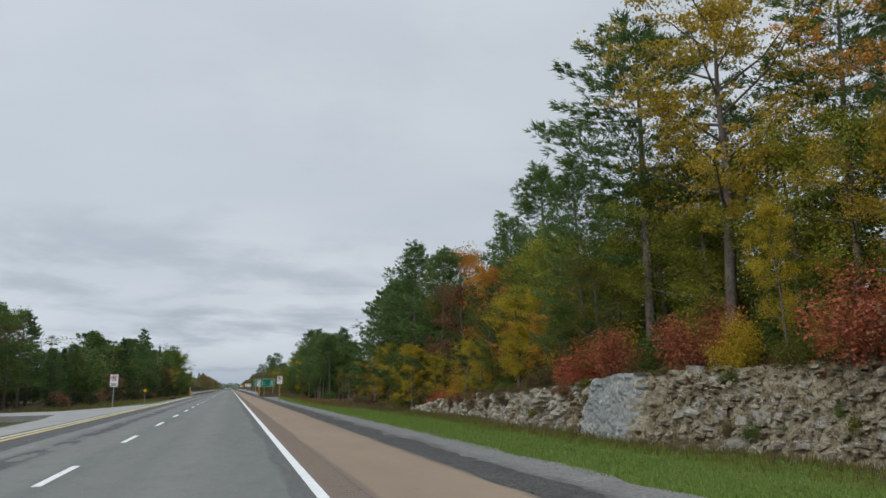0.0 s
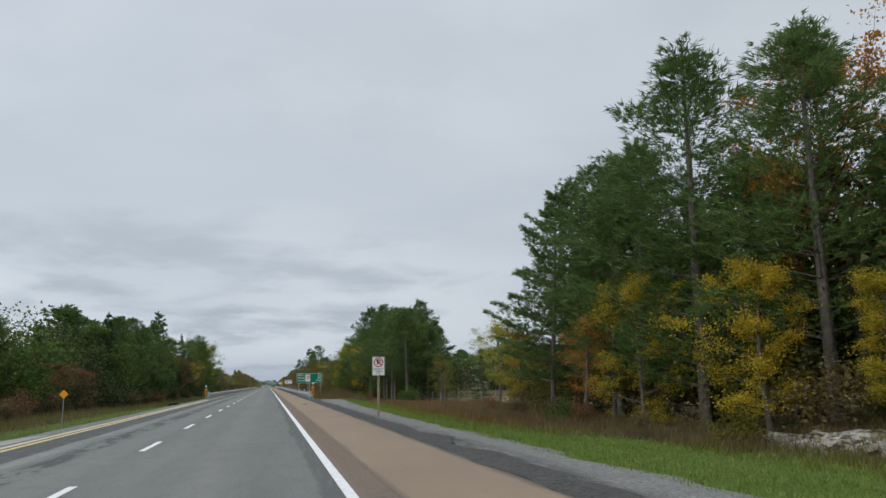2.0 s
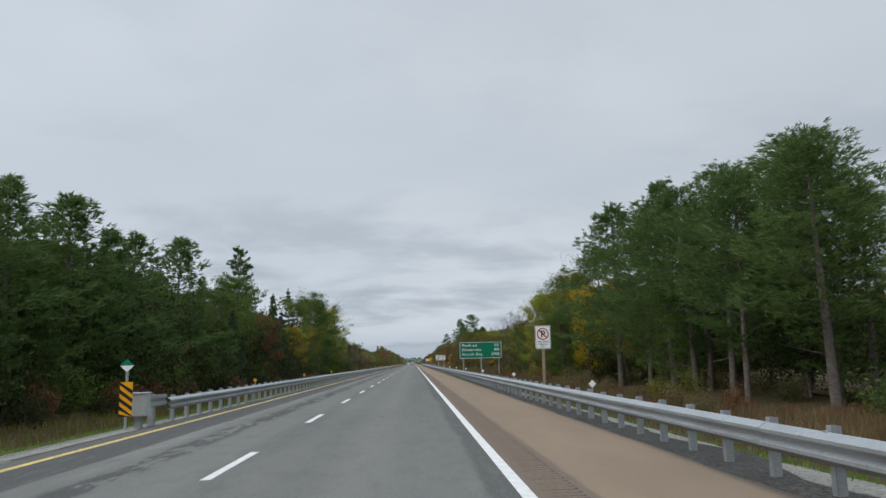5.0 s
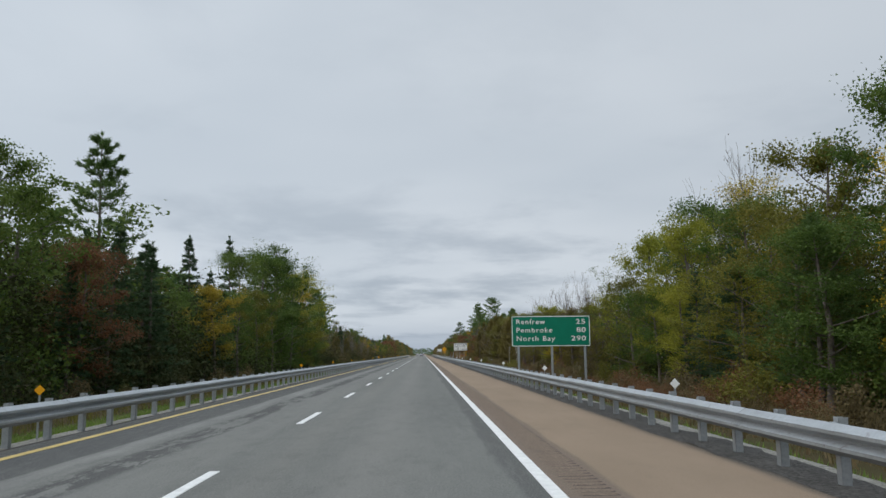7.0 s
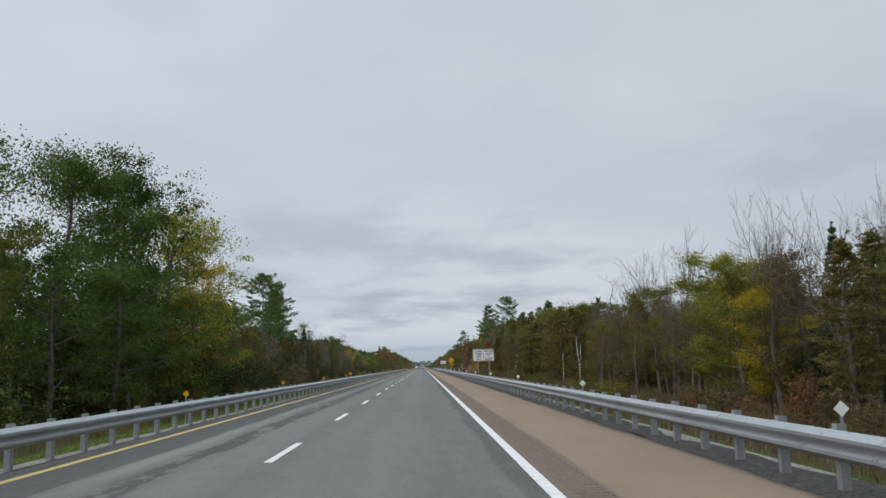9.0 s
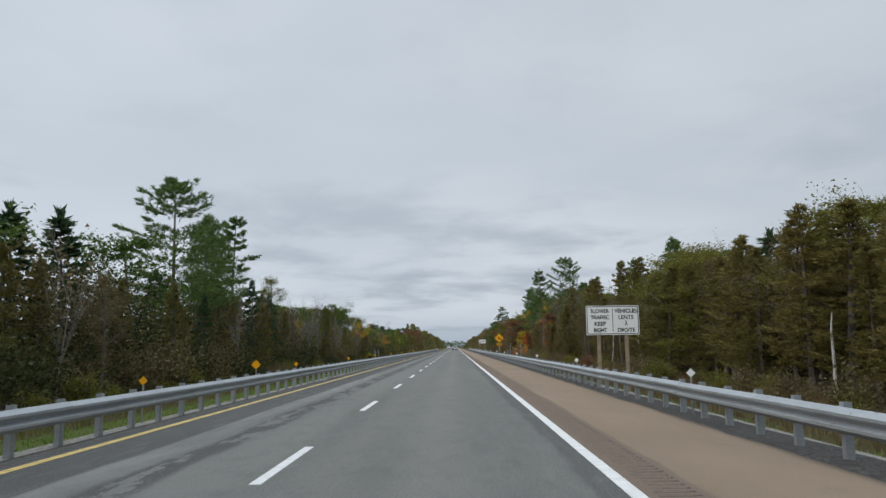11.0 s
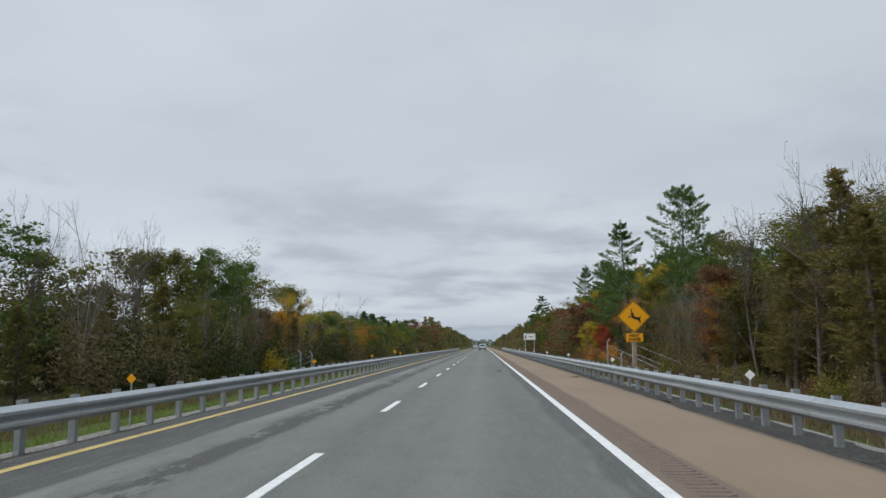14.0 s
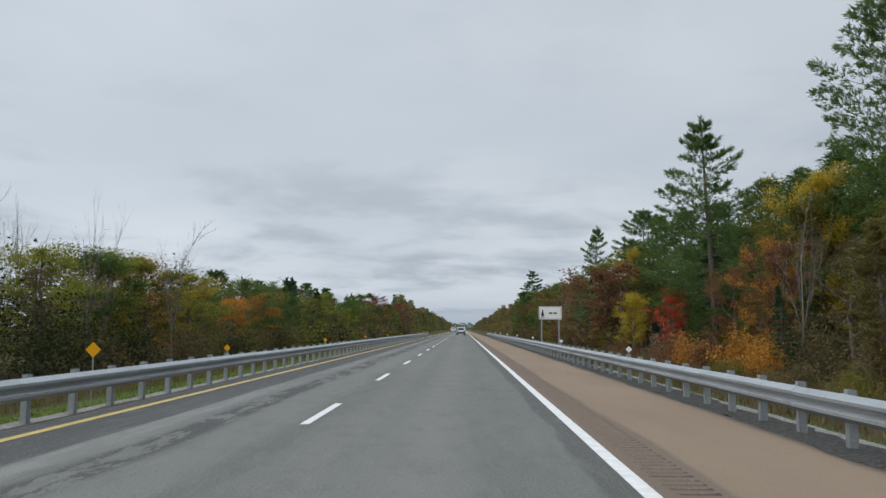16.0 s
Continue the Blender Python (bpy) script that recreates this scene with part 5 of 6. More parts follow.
def row(y0, y1, x, sorts, high, gap, fine=True, jitter=1.4, wide=1.0):
    """A row of trees along the road at distance x, from a bag of sorts."""
    y = y0 + wood_rng.uniform(0, gap * 0.6)
    while y < y1:
        sort = wood_rng.choice(sorts)
        h = wood_rng.uniform(*high) * (0.85 if sort in ("brown", "birch", "thin_olive", "cedar") else 1.0)
        px = x + wood_rng.uniform(-jitter, jitter)
        plant(sort, px, y, stand(px, y) - 0.1, h, fine, wide=wide * wood_rng.uniform(0.9, 1.25))
        y += gap * wood_rng.uniform(0.7, 1.3)


def bushes(y0, y1, x, sorts, high, gap, fine=True, jitter=0.9):
    y = y0
    while y < y1:
        px = x + wood_rng.uniform(-jitter, jitter)
        plant(wood_rng.choice(sorts), px, y, stand(px, y) - 0.08, wood_rng.uniform(*high), fine, wide=wood_rng.uniform(0.8, 1.3))
        y += gap * wood_rng.uniform(0.6, 1.4)


def lone(sort, x, y, top, variant=None, wide=1.0, turn=None):
    """A tree that stands out: its place and the height of its top."""
    z = stand(x, y) - 0.1
    plant(sort, x, y, z, top - z, "close" if x > 0 and (y < 110 or top > 20 or (sort == "pine" and 155 < y < 196)) else True, variant, wide, turn)


THICKET = {}


def thicket(y0, y1, x, sorts, high, gap, jitter=1.2, form="thicket", tall=2.0):
    """Undergrowth that nobody could count: the same bushes, gathered by colour into one mesh each."""
    y = y0
    while y < y1:
        px = x + wood_rng.uniform(-jitter, jitter)
        sort = wood_rng.choice(sorts)
        leaves = shape(form, wood_rng.randrange(3), y < 470)[1]
        h = wood_rng.uniform(*high) / tall
        a = wood_rng.uniform(0, 6.28)
        turn = np.array([[math.cos(a), -math.sin(a), 0], [math.sin(a), math.cos(a), 0], [0, 0, 1]])
        THICKET.setdefault(SORTS[sort][1], []).append((leaves[0] @ turn.T * h * np.array([1.15, 1.15, 1]) + np.array([px, y, land(px, y) - 0.08]), leaves[1]))
        y += gap * wood_rng.uniform(0.6, 1.4)


# trees that stand out, on the right
for tree in (
    ("tall_yellow", 19, 35.5, 19.6, 0, 1.05), ("tiered_pine", 19.6, 42.7, 20.6, 1, 1.15), ("yellow", 17.8, 30.6, 8.4, 1, 0.62), ("tiered_pine", 24, 34.0, 21, 1, 0.95), ("pine", 24.5, 29.0, 19.5, 2, 1.0), ("lime", 20.8, 30.5, 11.8, 2, 1.2), ("gold", 20.5, 27.0, 10.8, 0, 1.15), ("lime", 21.2, 33.5, 12.2, 1, 1.2), ("lime", 19.8, 38.0, 9.8, 0, 1.1), ("green", 23, 46.0, 14.0, 0, 1.2), ("lime", 21.5, 44.0, 11.5, 1, 1.15), ("green", 22.8, 41.0, 13.0, 2, 1.25), ("lime", 21, 48.0, 10.5, 0, 1.1), ("green", 24.5, 51.5, 13.5, 1, 1.2), ("pine", 25, 56.0, 15.0, 0, 1.1),
    ("tall_orange", 21, 25.2, 16.0, 1, 0.95), ("pine", 19.2, 49.4, 15.6, 1, 0.85), ("lime", 21, 39.5, 13.0, 0, 1.1), ("olive", 18, 45.0, 8.5, 2, 1.0), ("lime", 20.5, 55.0, 12.5, 1, 1.1),
    ("pine", 17.1, 85.4, 16.5, 1, 1.15), ("pine", 18.5, 79.4, 15.2, 0, 1.15), ("tiered_pine", 15.6, 99.5, 13.4, 0, 0.95), ("pine", 24, 73.3, 16.9, 2, 0.85), ("orange", 22, 81.2, 16.3, 1, 0.9), ("rust", 18.5, 71.0, 10.6, 0, 1.0),
    ("orange", 20, 65.5, 11.6, 2, 1.0), ("yellow", 15.6, 79.0, 5.6, 0, 1.1), ("yellow", 17.0, 66.6, 5.2, 2, 1.1), ("yellow", 17.2, 62.8, 4.6, 0, 1.1), ("pine", 17.5, 91.5, 14.2, 0, 1.15), ("pine", 19.5, 96, 13.6, 1, 1.15), ("olive", 16, 92, 7.0, 1, 1.0), ("pine", 23, 63.2, 19.2, 1, 1.15), ("pine", 20.5, 70.5, 12.0, 0, 1.2), ("lime", 21.5, 60.5, 12.4, 1, 1.1), ("thin_orange", 14.3, 91.4, 4.9, 0, 1.3), ("pine", 18.8, 103.2, 15.2, 0, 0.95), ("pine", 17.5, 94.2, 13.6, 2, 1.2),
    ("yellow", 15.2, 87.0, 6.0, 2, 0.9), ("gold", 15.2, 104, 5.0, 1, 1.0), ("pine", 20.5, 100.5, 12.0, 0, 1.0),
    ("olive", 21, 121.5, 5.2, 0, 1.0), ("elm", 22, 131.1, 7.4, 0, 1.35), ("thin_olive", 16.5, 133.5, 4.7, 0, 1.2), ("spruce", 22, 137.9, 4.2, 1, 1.0), ("green_bush", 17.0, 154.6, 0.75, 0, 1.3), ("rust", 20.5, 118.5, 5.6, 1, 0.9), ("thin_olive", 19, 143, 4.2, 1, 1.3),
    ("pine", 21.6, 171, 14.0, 1, 1.15), ("pine", 18, 172.6, 13.0, 2, 1.2), ("pine", 18, 161.6, 11.9, 2, 1.35), ("pine", 21.4, 164.0, 9.6, 1, 1.25), ("pine", 20.5, 165.5, 12.2, 2, 1.2), ("pine", 16.8, 168, 11.6, 2, 1.1), ("pine", 17.6, 177.5, 12.9, 2, 1.15), ("pine", 18, 183, 14.5, 1, 1.15), ("pine", 17.1, 194, 15.4, 0, 1.22), ("pine", 18, 188.5, 13.4, 2, 1.28), ("green", 18.5, 177.5, 11.5, 2, 1.0),
    ("yellow", 15.5, 200, 8.6, 0, 0.95), ("lime", 15.8, 223.7, 9.8, 0, 0.78), ("lime", 16, 235.6, 10.9, 1, 0.85), ("green", 18.6, 229.5, 12.6, 0, 1.1), ("green", 19.3, 239, 11.2, 2, 0.95), ("lime", 17.2, 227.5, 10.8, 2, 0.85), ("green", 17.5, 218.5, 10.5, 0, 1.0), ("green", 14.0, 225, 5.6, 2, 1.1), ("olive", 17, 215, 9.6, 0, 1.0), ("bare", 20, 227.2, 15.6, 0, 0.8), ("bare", 20, 221.0, 14.6, 1, 0.8), ("birch", 20.5, 224, 13.2, 1, 1.1), ("olive", 17, 209, 11.2, 1, 1.0),
    ("green", 18, 204, 13.0, 0, 0.9), ("spruce", 14.2, 212.5, 6.4, 0, 1.1), ("spruce", 14.5, 219, 6.0, 1, 1.0), ("pine", 14.6, 206, 6.8, 1, 1.20), ("spruce", 14.0, 216, 5.0, 0, 1.1), ("olive", 14.2, 231, 7.0, 2, 0.9),
    ("bare", 18, 278.7, 12.1, 1, 0.8), ("bare", 17, 259.8, 9.4, 0, 0.8), ("bare", 17.6, 254.8, 9.0, 2, 0.8), ("bare", 18.5, 268, 11.4, 0, 0.8), ("bare", 18, 289, 12.2, 2, 0.8), ("spruce", 20, 262.7, 8.2, 2, 0.8), ("yellow", 13.5, 257, 4.6, 0, 1.0),
    ("cedar", 16, 364, 9.4, 0, 1.0), ("cedar", 16, 351.8, 9.9, 1, 1.1), ("cedar", 16.5, 345.4, 9.6, 0, 1.2), ("tiered_pine", 21, 369, 12.2, 0, 0.8), ("cedar", 16.8, 376, 10.0, 1, 1.0), ("pine", 18.5, 342, 11.0, 1, 0.96),
    ("bare", 15, 393.4, 10.6, 2, 1.25), ("orange", 15, 400, 6.0, 0, 0.9), ("red", 17.5, 464.5, 5.4, 0, 0.95), ("gold", 17, 477.8, 5.6, 1, 1.1), ("rust", 17.2, 441.5, 7.0, 1, 1.0), ("yellow", 21.5, 445.5, 12.6, 1, 0.75), ("olive", 22.6, 449, 11.6, 2, 0.8), ("orange", 18.5, 444.7, 7.4, 0, 0.8), ("rust", 18.2, 451.5, 6.0, 2, 0.9), ("spruce", 17.6, 439.0, 4.3, 0, 0.9), ("olive", 20, 437.5, 5.6, 1, 1.0), ("yellow", 15.8, 473.5, 5.0, 0, 1.0), ("red", 16.8, 462.0, 4.6, 1, 0.9), ("pine", 25.5, 457, 14.2, 1, 1.35), ("spruce", 23.5, 453.5, 12.6, 1, 1.2), ("pine", 27.5, 468, 15.5, 0, 1.3), ("pine", 24.5, 474, 14.0, 1, 1.25), ("pine", 23.5, 482, 14.6, 0, 1.2), ("spruce", 22.5, 468, 10.5, 0, 1.2), ("green", 24.5, 441, 12.6, 0, 1.1), ("olive", 26, 433, 13.6, 1, 1.1), ("green", 23.5, 434, 11.0, 2, 1.1), ("olive", 19.5, 431.5, 8.0, 0, 1.0),
    ("tiered_pine", 20.5, 462.8, 20.4, 0, 0.95), ("tiered_pine", 22.5, 439.5, 20.4, 1, 0.80), ("pine", 24, 449, 12.0, 0, 1.2), ("tiered_pine", 26, 556, 23.0, 0, 0.8), ("tiered_pine", 24, 503.8, 18.2, 2, 0.96), ("pine", 22, 487, 15.0, 0, 0.96), ("gold", 19, 490, 12.0, 1, 0.7), ("spruce", 14.2, 434, 3.6, 0, 1.0), ("pine", 25.5, 451, 14.6, 1, 1.3), ("pine", 27, 443, 15.2, 1, 1.2), ("olive", 20, 446.5, 10.5, 1, 1.0), ("green", 24, 430, 11.5, 1, 1.1), ("cedar", 16, 383, 9.6, 0, 1.3), ("cedar", 16.5, 372, 9.8, 1, 1.3), ("bare", 16, 385.5, 11.6, 1, 0.9), ("bare", 16.6, 380.0, 11.0, 2, 0.9), ("bare", 17, 387, 11.2, 0, 0.9), ("sparse_pine", 22, 648, 20.5, 0, 1.2),
    # sumac and young maples on the lip of the rock
    ("red_bush", 17.3, 26.6, 4.6, 0, 1.2), ("rust_bush", 17.6, 24.0, 4.2, 2, 1.3), ("red_bush", 17.0, 34.4, 4.4, 2, 1.0), ("red_bush", 16.9, 41.6, 4.0, 1, 1.0), ("red_bush", 17.0, 46.0, 3.5, 0, 1.2), ("yellow_bush", 17.2, 32.6, 3.7, 1, 0.9), ("orange_bush", 17.4, 33.2, 3.9, 0, 0.7), ("rust_bush", 17.2, 21.5, 4.2, 1, 1.3),
    ("orange", 18.4, 59.0, 6.0, 0, 0.9), ("yellow", 18.0, 56.5, 5.4, 1, 0.9), ("orange_bush", 16.6, 68.5, 1.9, 1, 0.8), ("red_bush", 16.4, 70.4, 1.2, 0, 1.3), ("red_bush", 16.3, 73, 0.9, 1, 1.3), ("orange", 18.0, 52.5, 6.2, 2, 0.8), ("yellow", 16.6, 75.0, 4.6, 1, 1.1),
    # and on the left
    ("tiered_pine", -25, 231.6, 17.6, 0, 0.85), ("rust", -18, 213, 7.2, 0, 1.0), ("green", -20, 208.5, 11.2, 1, 1.0), ("spruce", -22.8, 261, 14.6, 2, 0.9), ("spruce", -23, 246.9, 12.4, 0, 0.9), ("green", -21, 256, 12.6, 0, 1.0), ("gold", -17.5, 236, 7.2, 1, 1.0), ("spruce", -19, 224, 8.6, 1, 1.2),
    ("green", -20, 263.5, 13.8, 0, 0.95), ("green", -20.5, 269.8, 14.2, 1, 1.1), ("lime", -18.8, 276, 12.8, 2, 1.1), ("lime", -18.6, 282.4, 12.2, 0, 1.0), ("gold", -19.2, 288, 11.0, 1, 0.85), ("dark_vase", -19.4, 270.5, 14.4, 0, 0.9), ("tiered_pine", -24, 332.6, 15.0, 2, 1.1), ("sparse_pine", -27.9, 360.4, 17.0, 0, 1.0), ("pine", -26, 350, 12.6, 2, 0.9), ("thin_olive", -22, 355.6, 9.8, 0, 1.15),
    ("gold", -22.6, 372, 5.6, 1, 0.85), ("yellow_bush", -21.5, 361, 1.9, 0, 1.2), ("dark_vase", -22, 403.2, 8.7, 0, 1.15), ("green", -22.4, 409.5, 9.0, 1, 0.9), ("olive", -20.2, 419.4, 7.4, 0, 0.9), ("green", -22.5, 404, 7.6, 1, 1.0), ("gold", -20, 417, 6.4, 0, 0.9), ("rust", -20.5, 409.5, 4.6, 1, 1.0), ("bare", -23, 380.6, 8.8, 0, 0.8), ("bare", -23.5, 367, 8.4, 1, 0.8), ("olive", -23, 398.8, 8.6, 1, 0.9), ("olive", -22, 423, 7.8, 0, 1.0), ("orange", -20, 414.3, 4.6, 2, 1.0), ("bare", -24, 393.5, 9.8, 2, 0.9), ("bare", -24.5, 396.5, 10.2, 0, 0.9), ("pine", -24, 339, 13.2, 0, 0.7),
    ("spruce", -20, 153.1, 10.2, 1, 1.0), ("pine", -20, 155.8, 8.8, 1, 1.1), ("pine", -20, 159.2, 10.2, 0, 1.2), ("pine", -20.4, 163.8, 10.7, 1, 1.15), ("pine", -20, 169.1, 10.9, 0, 1.25), ("pine", -19.6, 173, 9.6, 1, 1.2), ("pine", -20, 178, 10.4, 1, 1.25), ("pine", -20, 187.8, 11.6, 0, 1.1), ("green", -20.6, 203, 9.2, 1, 1.0), ("rust", -17.2, 122, 3.6, 1, 1.2), ("rust", -17.6, 130, 3.2, 0, 1.2), ("bare", -25, 436, 8.6, 1, 0.6),
):
    lone(*tree)

# right: above the rock
row(12, 30, 21, ["lime", "olive", "gold"], (7.5, 10), 4.5, "close")
row(14, 62, 25, ["green", "lime", "olive", "lime"], (8.5, 11), 4.6, True, wide=1.25)
row(-6, 75, 32, ["pine", "spruce", "green"], (10, 12.5), 6.0, False, wide=1.3)
row(46, 64, 18.4, ["pine", "lime", "green", "yellow"], (4.5, 6.8), 4.6, "close")
bushes(15, 78, 17.9, ["rust_bush", "brown_bush", "olive_bush", "green_bush"], (0.7, 1.5), 2.4, "close")
bushes(14, 34, 16.0, ["brown_bush", "olive_bush", "brown_bush", "rust_bush", "green_bush"], (0.25, 0.6), 0.8, True, 0.9)
bushes(41, 70, 15.3, ["brown_bush", "olive_bush", "brown_bush", "rust_bush"], (0.3, 0.8), 1.0, True, 0.4)
bushes(18, 74, 19.5, ["green_bush", "olive_bush", "yellow_bush"], (1.8, 3.2), 3.2)
# right: pines and maples past the rock
row(72, 106, 21.5, ["pine", "green", "pine", "pine"], (11, 13.5), 4.4, wide=1.2)
row(70, 106, 26.5, ["pine", "spruce"], (12, 15), 5.0, False, wide=1.2)
bushes(79, 112, 14.2, ["brown_bush", "olive_bush", "brown_bush", "rust_bush", "green_bush"], (0.7, 1.5), 2.4)
# right: woods beyond the open field
row(172, 300, 75, ["lime", "olive", "green", "pine", "brown"], (11.5, 14), 4.4, False, wide=1.7)
row(105, 260, 92, ["olive", "gold", "green", "pine"], (12, 14.5), 4.5, False, wide=1.7)
row(262, 420, 66, ["olive", "green", "pine", "brown"], (12, 15), 6.0, False, wide=1.7)
# right: the pine clump and the woods beyond
row(174, 200, 25.5, ["pine", "spruce", "pine"], (11, 13.5), 5.0, False, wide=1.2)
row(202, 244, 15.2, ["lime", "green", "olive", "lime"], (6.5, 8.5), 4.2, wide=1.1)
row(200, 240, 21, ["olive", "green", "gold"], (9.5, 11.5), 6.0)
row(200, 240, 27, ["pine", "green", "spruce"], (10, 13), 6.0, False, wide=1.3)
bushes(160, 262, 11.8, ["brown_bush", "olive_bush", "rust_bush", "brown_bush"], (0.9, 1.8), 3.2)
row(244, 304, 14.4, ["brown", "cedar", "cedar", "thin_olive", "cedar", "lime", "brown", "olive", "spruce"], (6.4, 8.4), 2.6, wide=1.2)
row(300, 335, 15.0, ["cedar", "cedar", "brown", "cedar", "cedar"], (8.6, 10.2), 2.2, wide=1.45)
row(250, 335, 16.8, ["brown", "brown", "cedar", "brown", "olive"], (7.4, 9.6), 3.0, wide=1.25)
row(246, 335, 18.8, ["bare"], (9, 11.5), 3.0, wide=0.65)
row(248, 436, 16.2, ["pale_bare"], (7.5, 10.5), 5.0, False, jitter=1.2, wide=0.5)
row(244, 335, 24, ["bare", "brown", "cedar", "brown"], (9, 11.5), 4.2, False, wide=1.4)
bushes(262, 400, 11.2, ["brown_bush", "rust_bush", "brown_bush", "olive_bush"], (0.8, 1.6), 3.0)
row(333, 398, 14.9, ["cedar", "brown", "cedar", "cedar", "brown", "brown"], (6.8, 9.5), 2.6, wide=1.4)
row(333, 398, 19.2, ["cedar", "cedar", "brown", "cedar", "olive"], (9, 11.5), 3.0, wide=1.4)
row(330, 400, 25, ["pine", "spruce", "cedar", "brown"], (10, 12.5), 4.2, False, wide=1.4)
row(398, 432, 15.6, ["brown", "cedar", "brown", "rust", "brown", "cedar"], (6.5, 9.0), 2.6, wide=1.3)
row(398, 436, 20.5, ["bare", "brown", "olive", "pine"], (8.5, 11), 4.0, False)
bushes(402, 432, 12.6, ["brown_bush", "rust_bush", "brown_bush"], (0.8, 1.6), 3.0)
bushes(434, 454, 13.2, ["orange_bush", "rust_bush", "olive_bush", "orange_bush", "brown_bush"], (1.4, 2.4), 2.4)
bushes(454, 480, 13.2, ["brown_bush", "rust_bush", "brown_bush"], (0.7, 1.3), 3.0)
row(425, 500, 29, ["pine", "spruce", "green", "pine"], (12, 14.5), 4.6, False, wide=1.35)
row(482, 640, 17, ["brown", "pine", "olive", "spruce", "rust", "bare"], (8, 13), 5.0, False, wide=1.3)
row(490, 640, 24, ["pine", "olive", "spruce", "brown"], (12, 16), 6.5, False, wide=1.3)

# left: the wooded median
row(72, 104, -22.5, ["pine", "spruce", "green", "pine", "rust"], (8.5, 10.5), 5.0)
row(104, 128, -21.5, ["pine", "pine", "rust", "spruce"], (6.6, 8.2), 4.0)
row(38, 124, -29, ["bare", "pine", "spruce", "green"], (10, 12.5), 5.0, False, wide=1.3)
row(24, 56, -25, ["pine", "spruce", "green"], (9, 11.5), 4.6, False, wide=1.2)
row(128, 148, -20.5, ["pine", "pine", "green", "spruce"], (5.0, 6.6), 4.2)
row(150, 200, -23.0, ["pine", "pine", "pine", "green"], (8.6, 10.0), 3.8, wide=1.25)
row(150, 200, -19.2, ["pine", "spruce", "pine", "rust"], (3.6, 6.2), 4.2, wide=1.2)
row(120, 150, -26.5, ["pine", "pine", "green"], (5.6, 7.4), 5.0, False, wide=1.3)
row(152, 200, -26.5, ["pine", "spruce", "green"], (10, 12.5), 5.0, False, wide=1.3)
bushes(84, 200, -16.8, ["brown_bush", "shade_bush", "rust_bush", "shade_bush"], (1.0, 1.9), 3.4)
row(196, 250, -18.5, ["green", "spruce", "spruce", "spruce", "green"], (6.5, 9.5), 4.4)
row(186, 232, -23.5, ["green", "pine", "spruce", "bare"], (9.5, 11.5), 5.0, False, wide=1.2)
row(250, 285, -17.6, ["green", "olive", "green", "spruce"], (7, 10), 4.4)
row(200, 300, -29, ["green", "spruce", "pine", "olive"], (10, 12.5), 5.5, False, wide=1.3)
bushes(200, 420, -15.8, ["shade_bush", "shade_bush", "brown_bush", "olive_bush"], (0.7, 1.4), 3.4)
row(285, 352, -18.5, ["cedar", "brown", "cedar", "thin_olive", "cedar", "spruce"], (5.5, 8.5), 3.6)
row(285, 352, -24.5, ["cedar", "brown", "green", "spruce"], (8, 10.5), 4.6, False, wide=1.3)
row(352, 358, -19, ["brown", "spruce"], (4.5, 6.5), 3.6)
row(374, 424, -19, ["brown", "cedar", "olive", "thin_olive", "cedar", "brown"], (4.5, 6.5), 3.2, wide=1.2)
row(300, 440, -18.6, ["pale_bare"], (6.5, 9.0), 6.0, False, jitter=1.4, wide=0.5)
row(352, 424, -26, ["spruce", "green", "bare", "olive", "brown"], (7.5, 9.6), 4.6, False, wide=1.3)
row(426, 480, -20.5, ["olive", "green", "lime", "brown", "green", "olive", "orange"], (4.8, 6.6), 3.2, wide=1.35)
row(480, 540, -20.5, ["olive", "green", "lime", "brown", "spruce"], (5.4, 7.8), 4.2, False, wide=1.2)
row(540, 640, -21, ["olive", "green", "rust", "brown", "pine"], (7, 10), 4.8, False, wide=1.3)
row(424, 500, -28, ["olive", "pine", "spruce", "brown", "bare", "green"], (6.4, 8.2), 5.5, False, wide=1.4)
row(500, 640, -28, ["olive", "pine", "spruce", "brown", "bare", "green"], (8.0, 10.2), 5.5, False, wide=1.4)
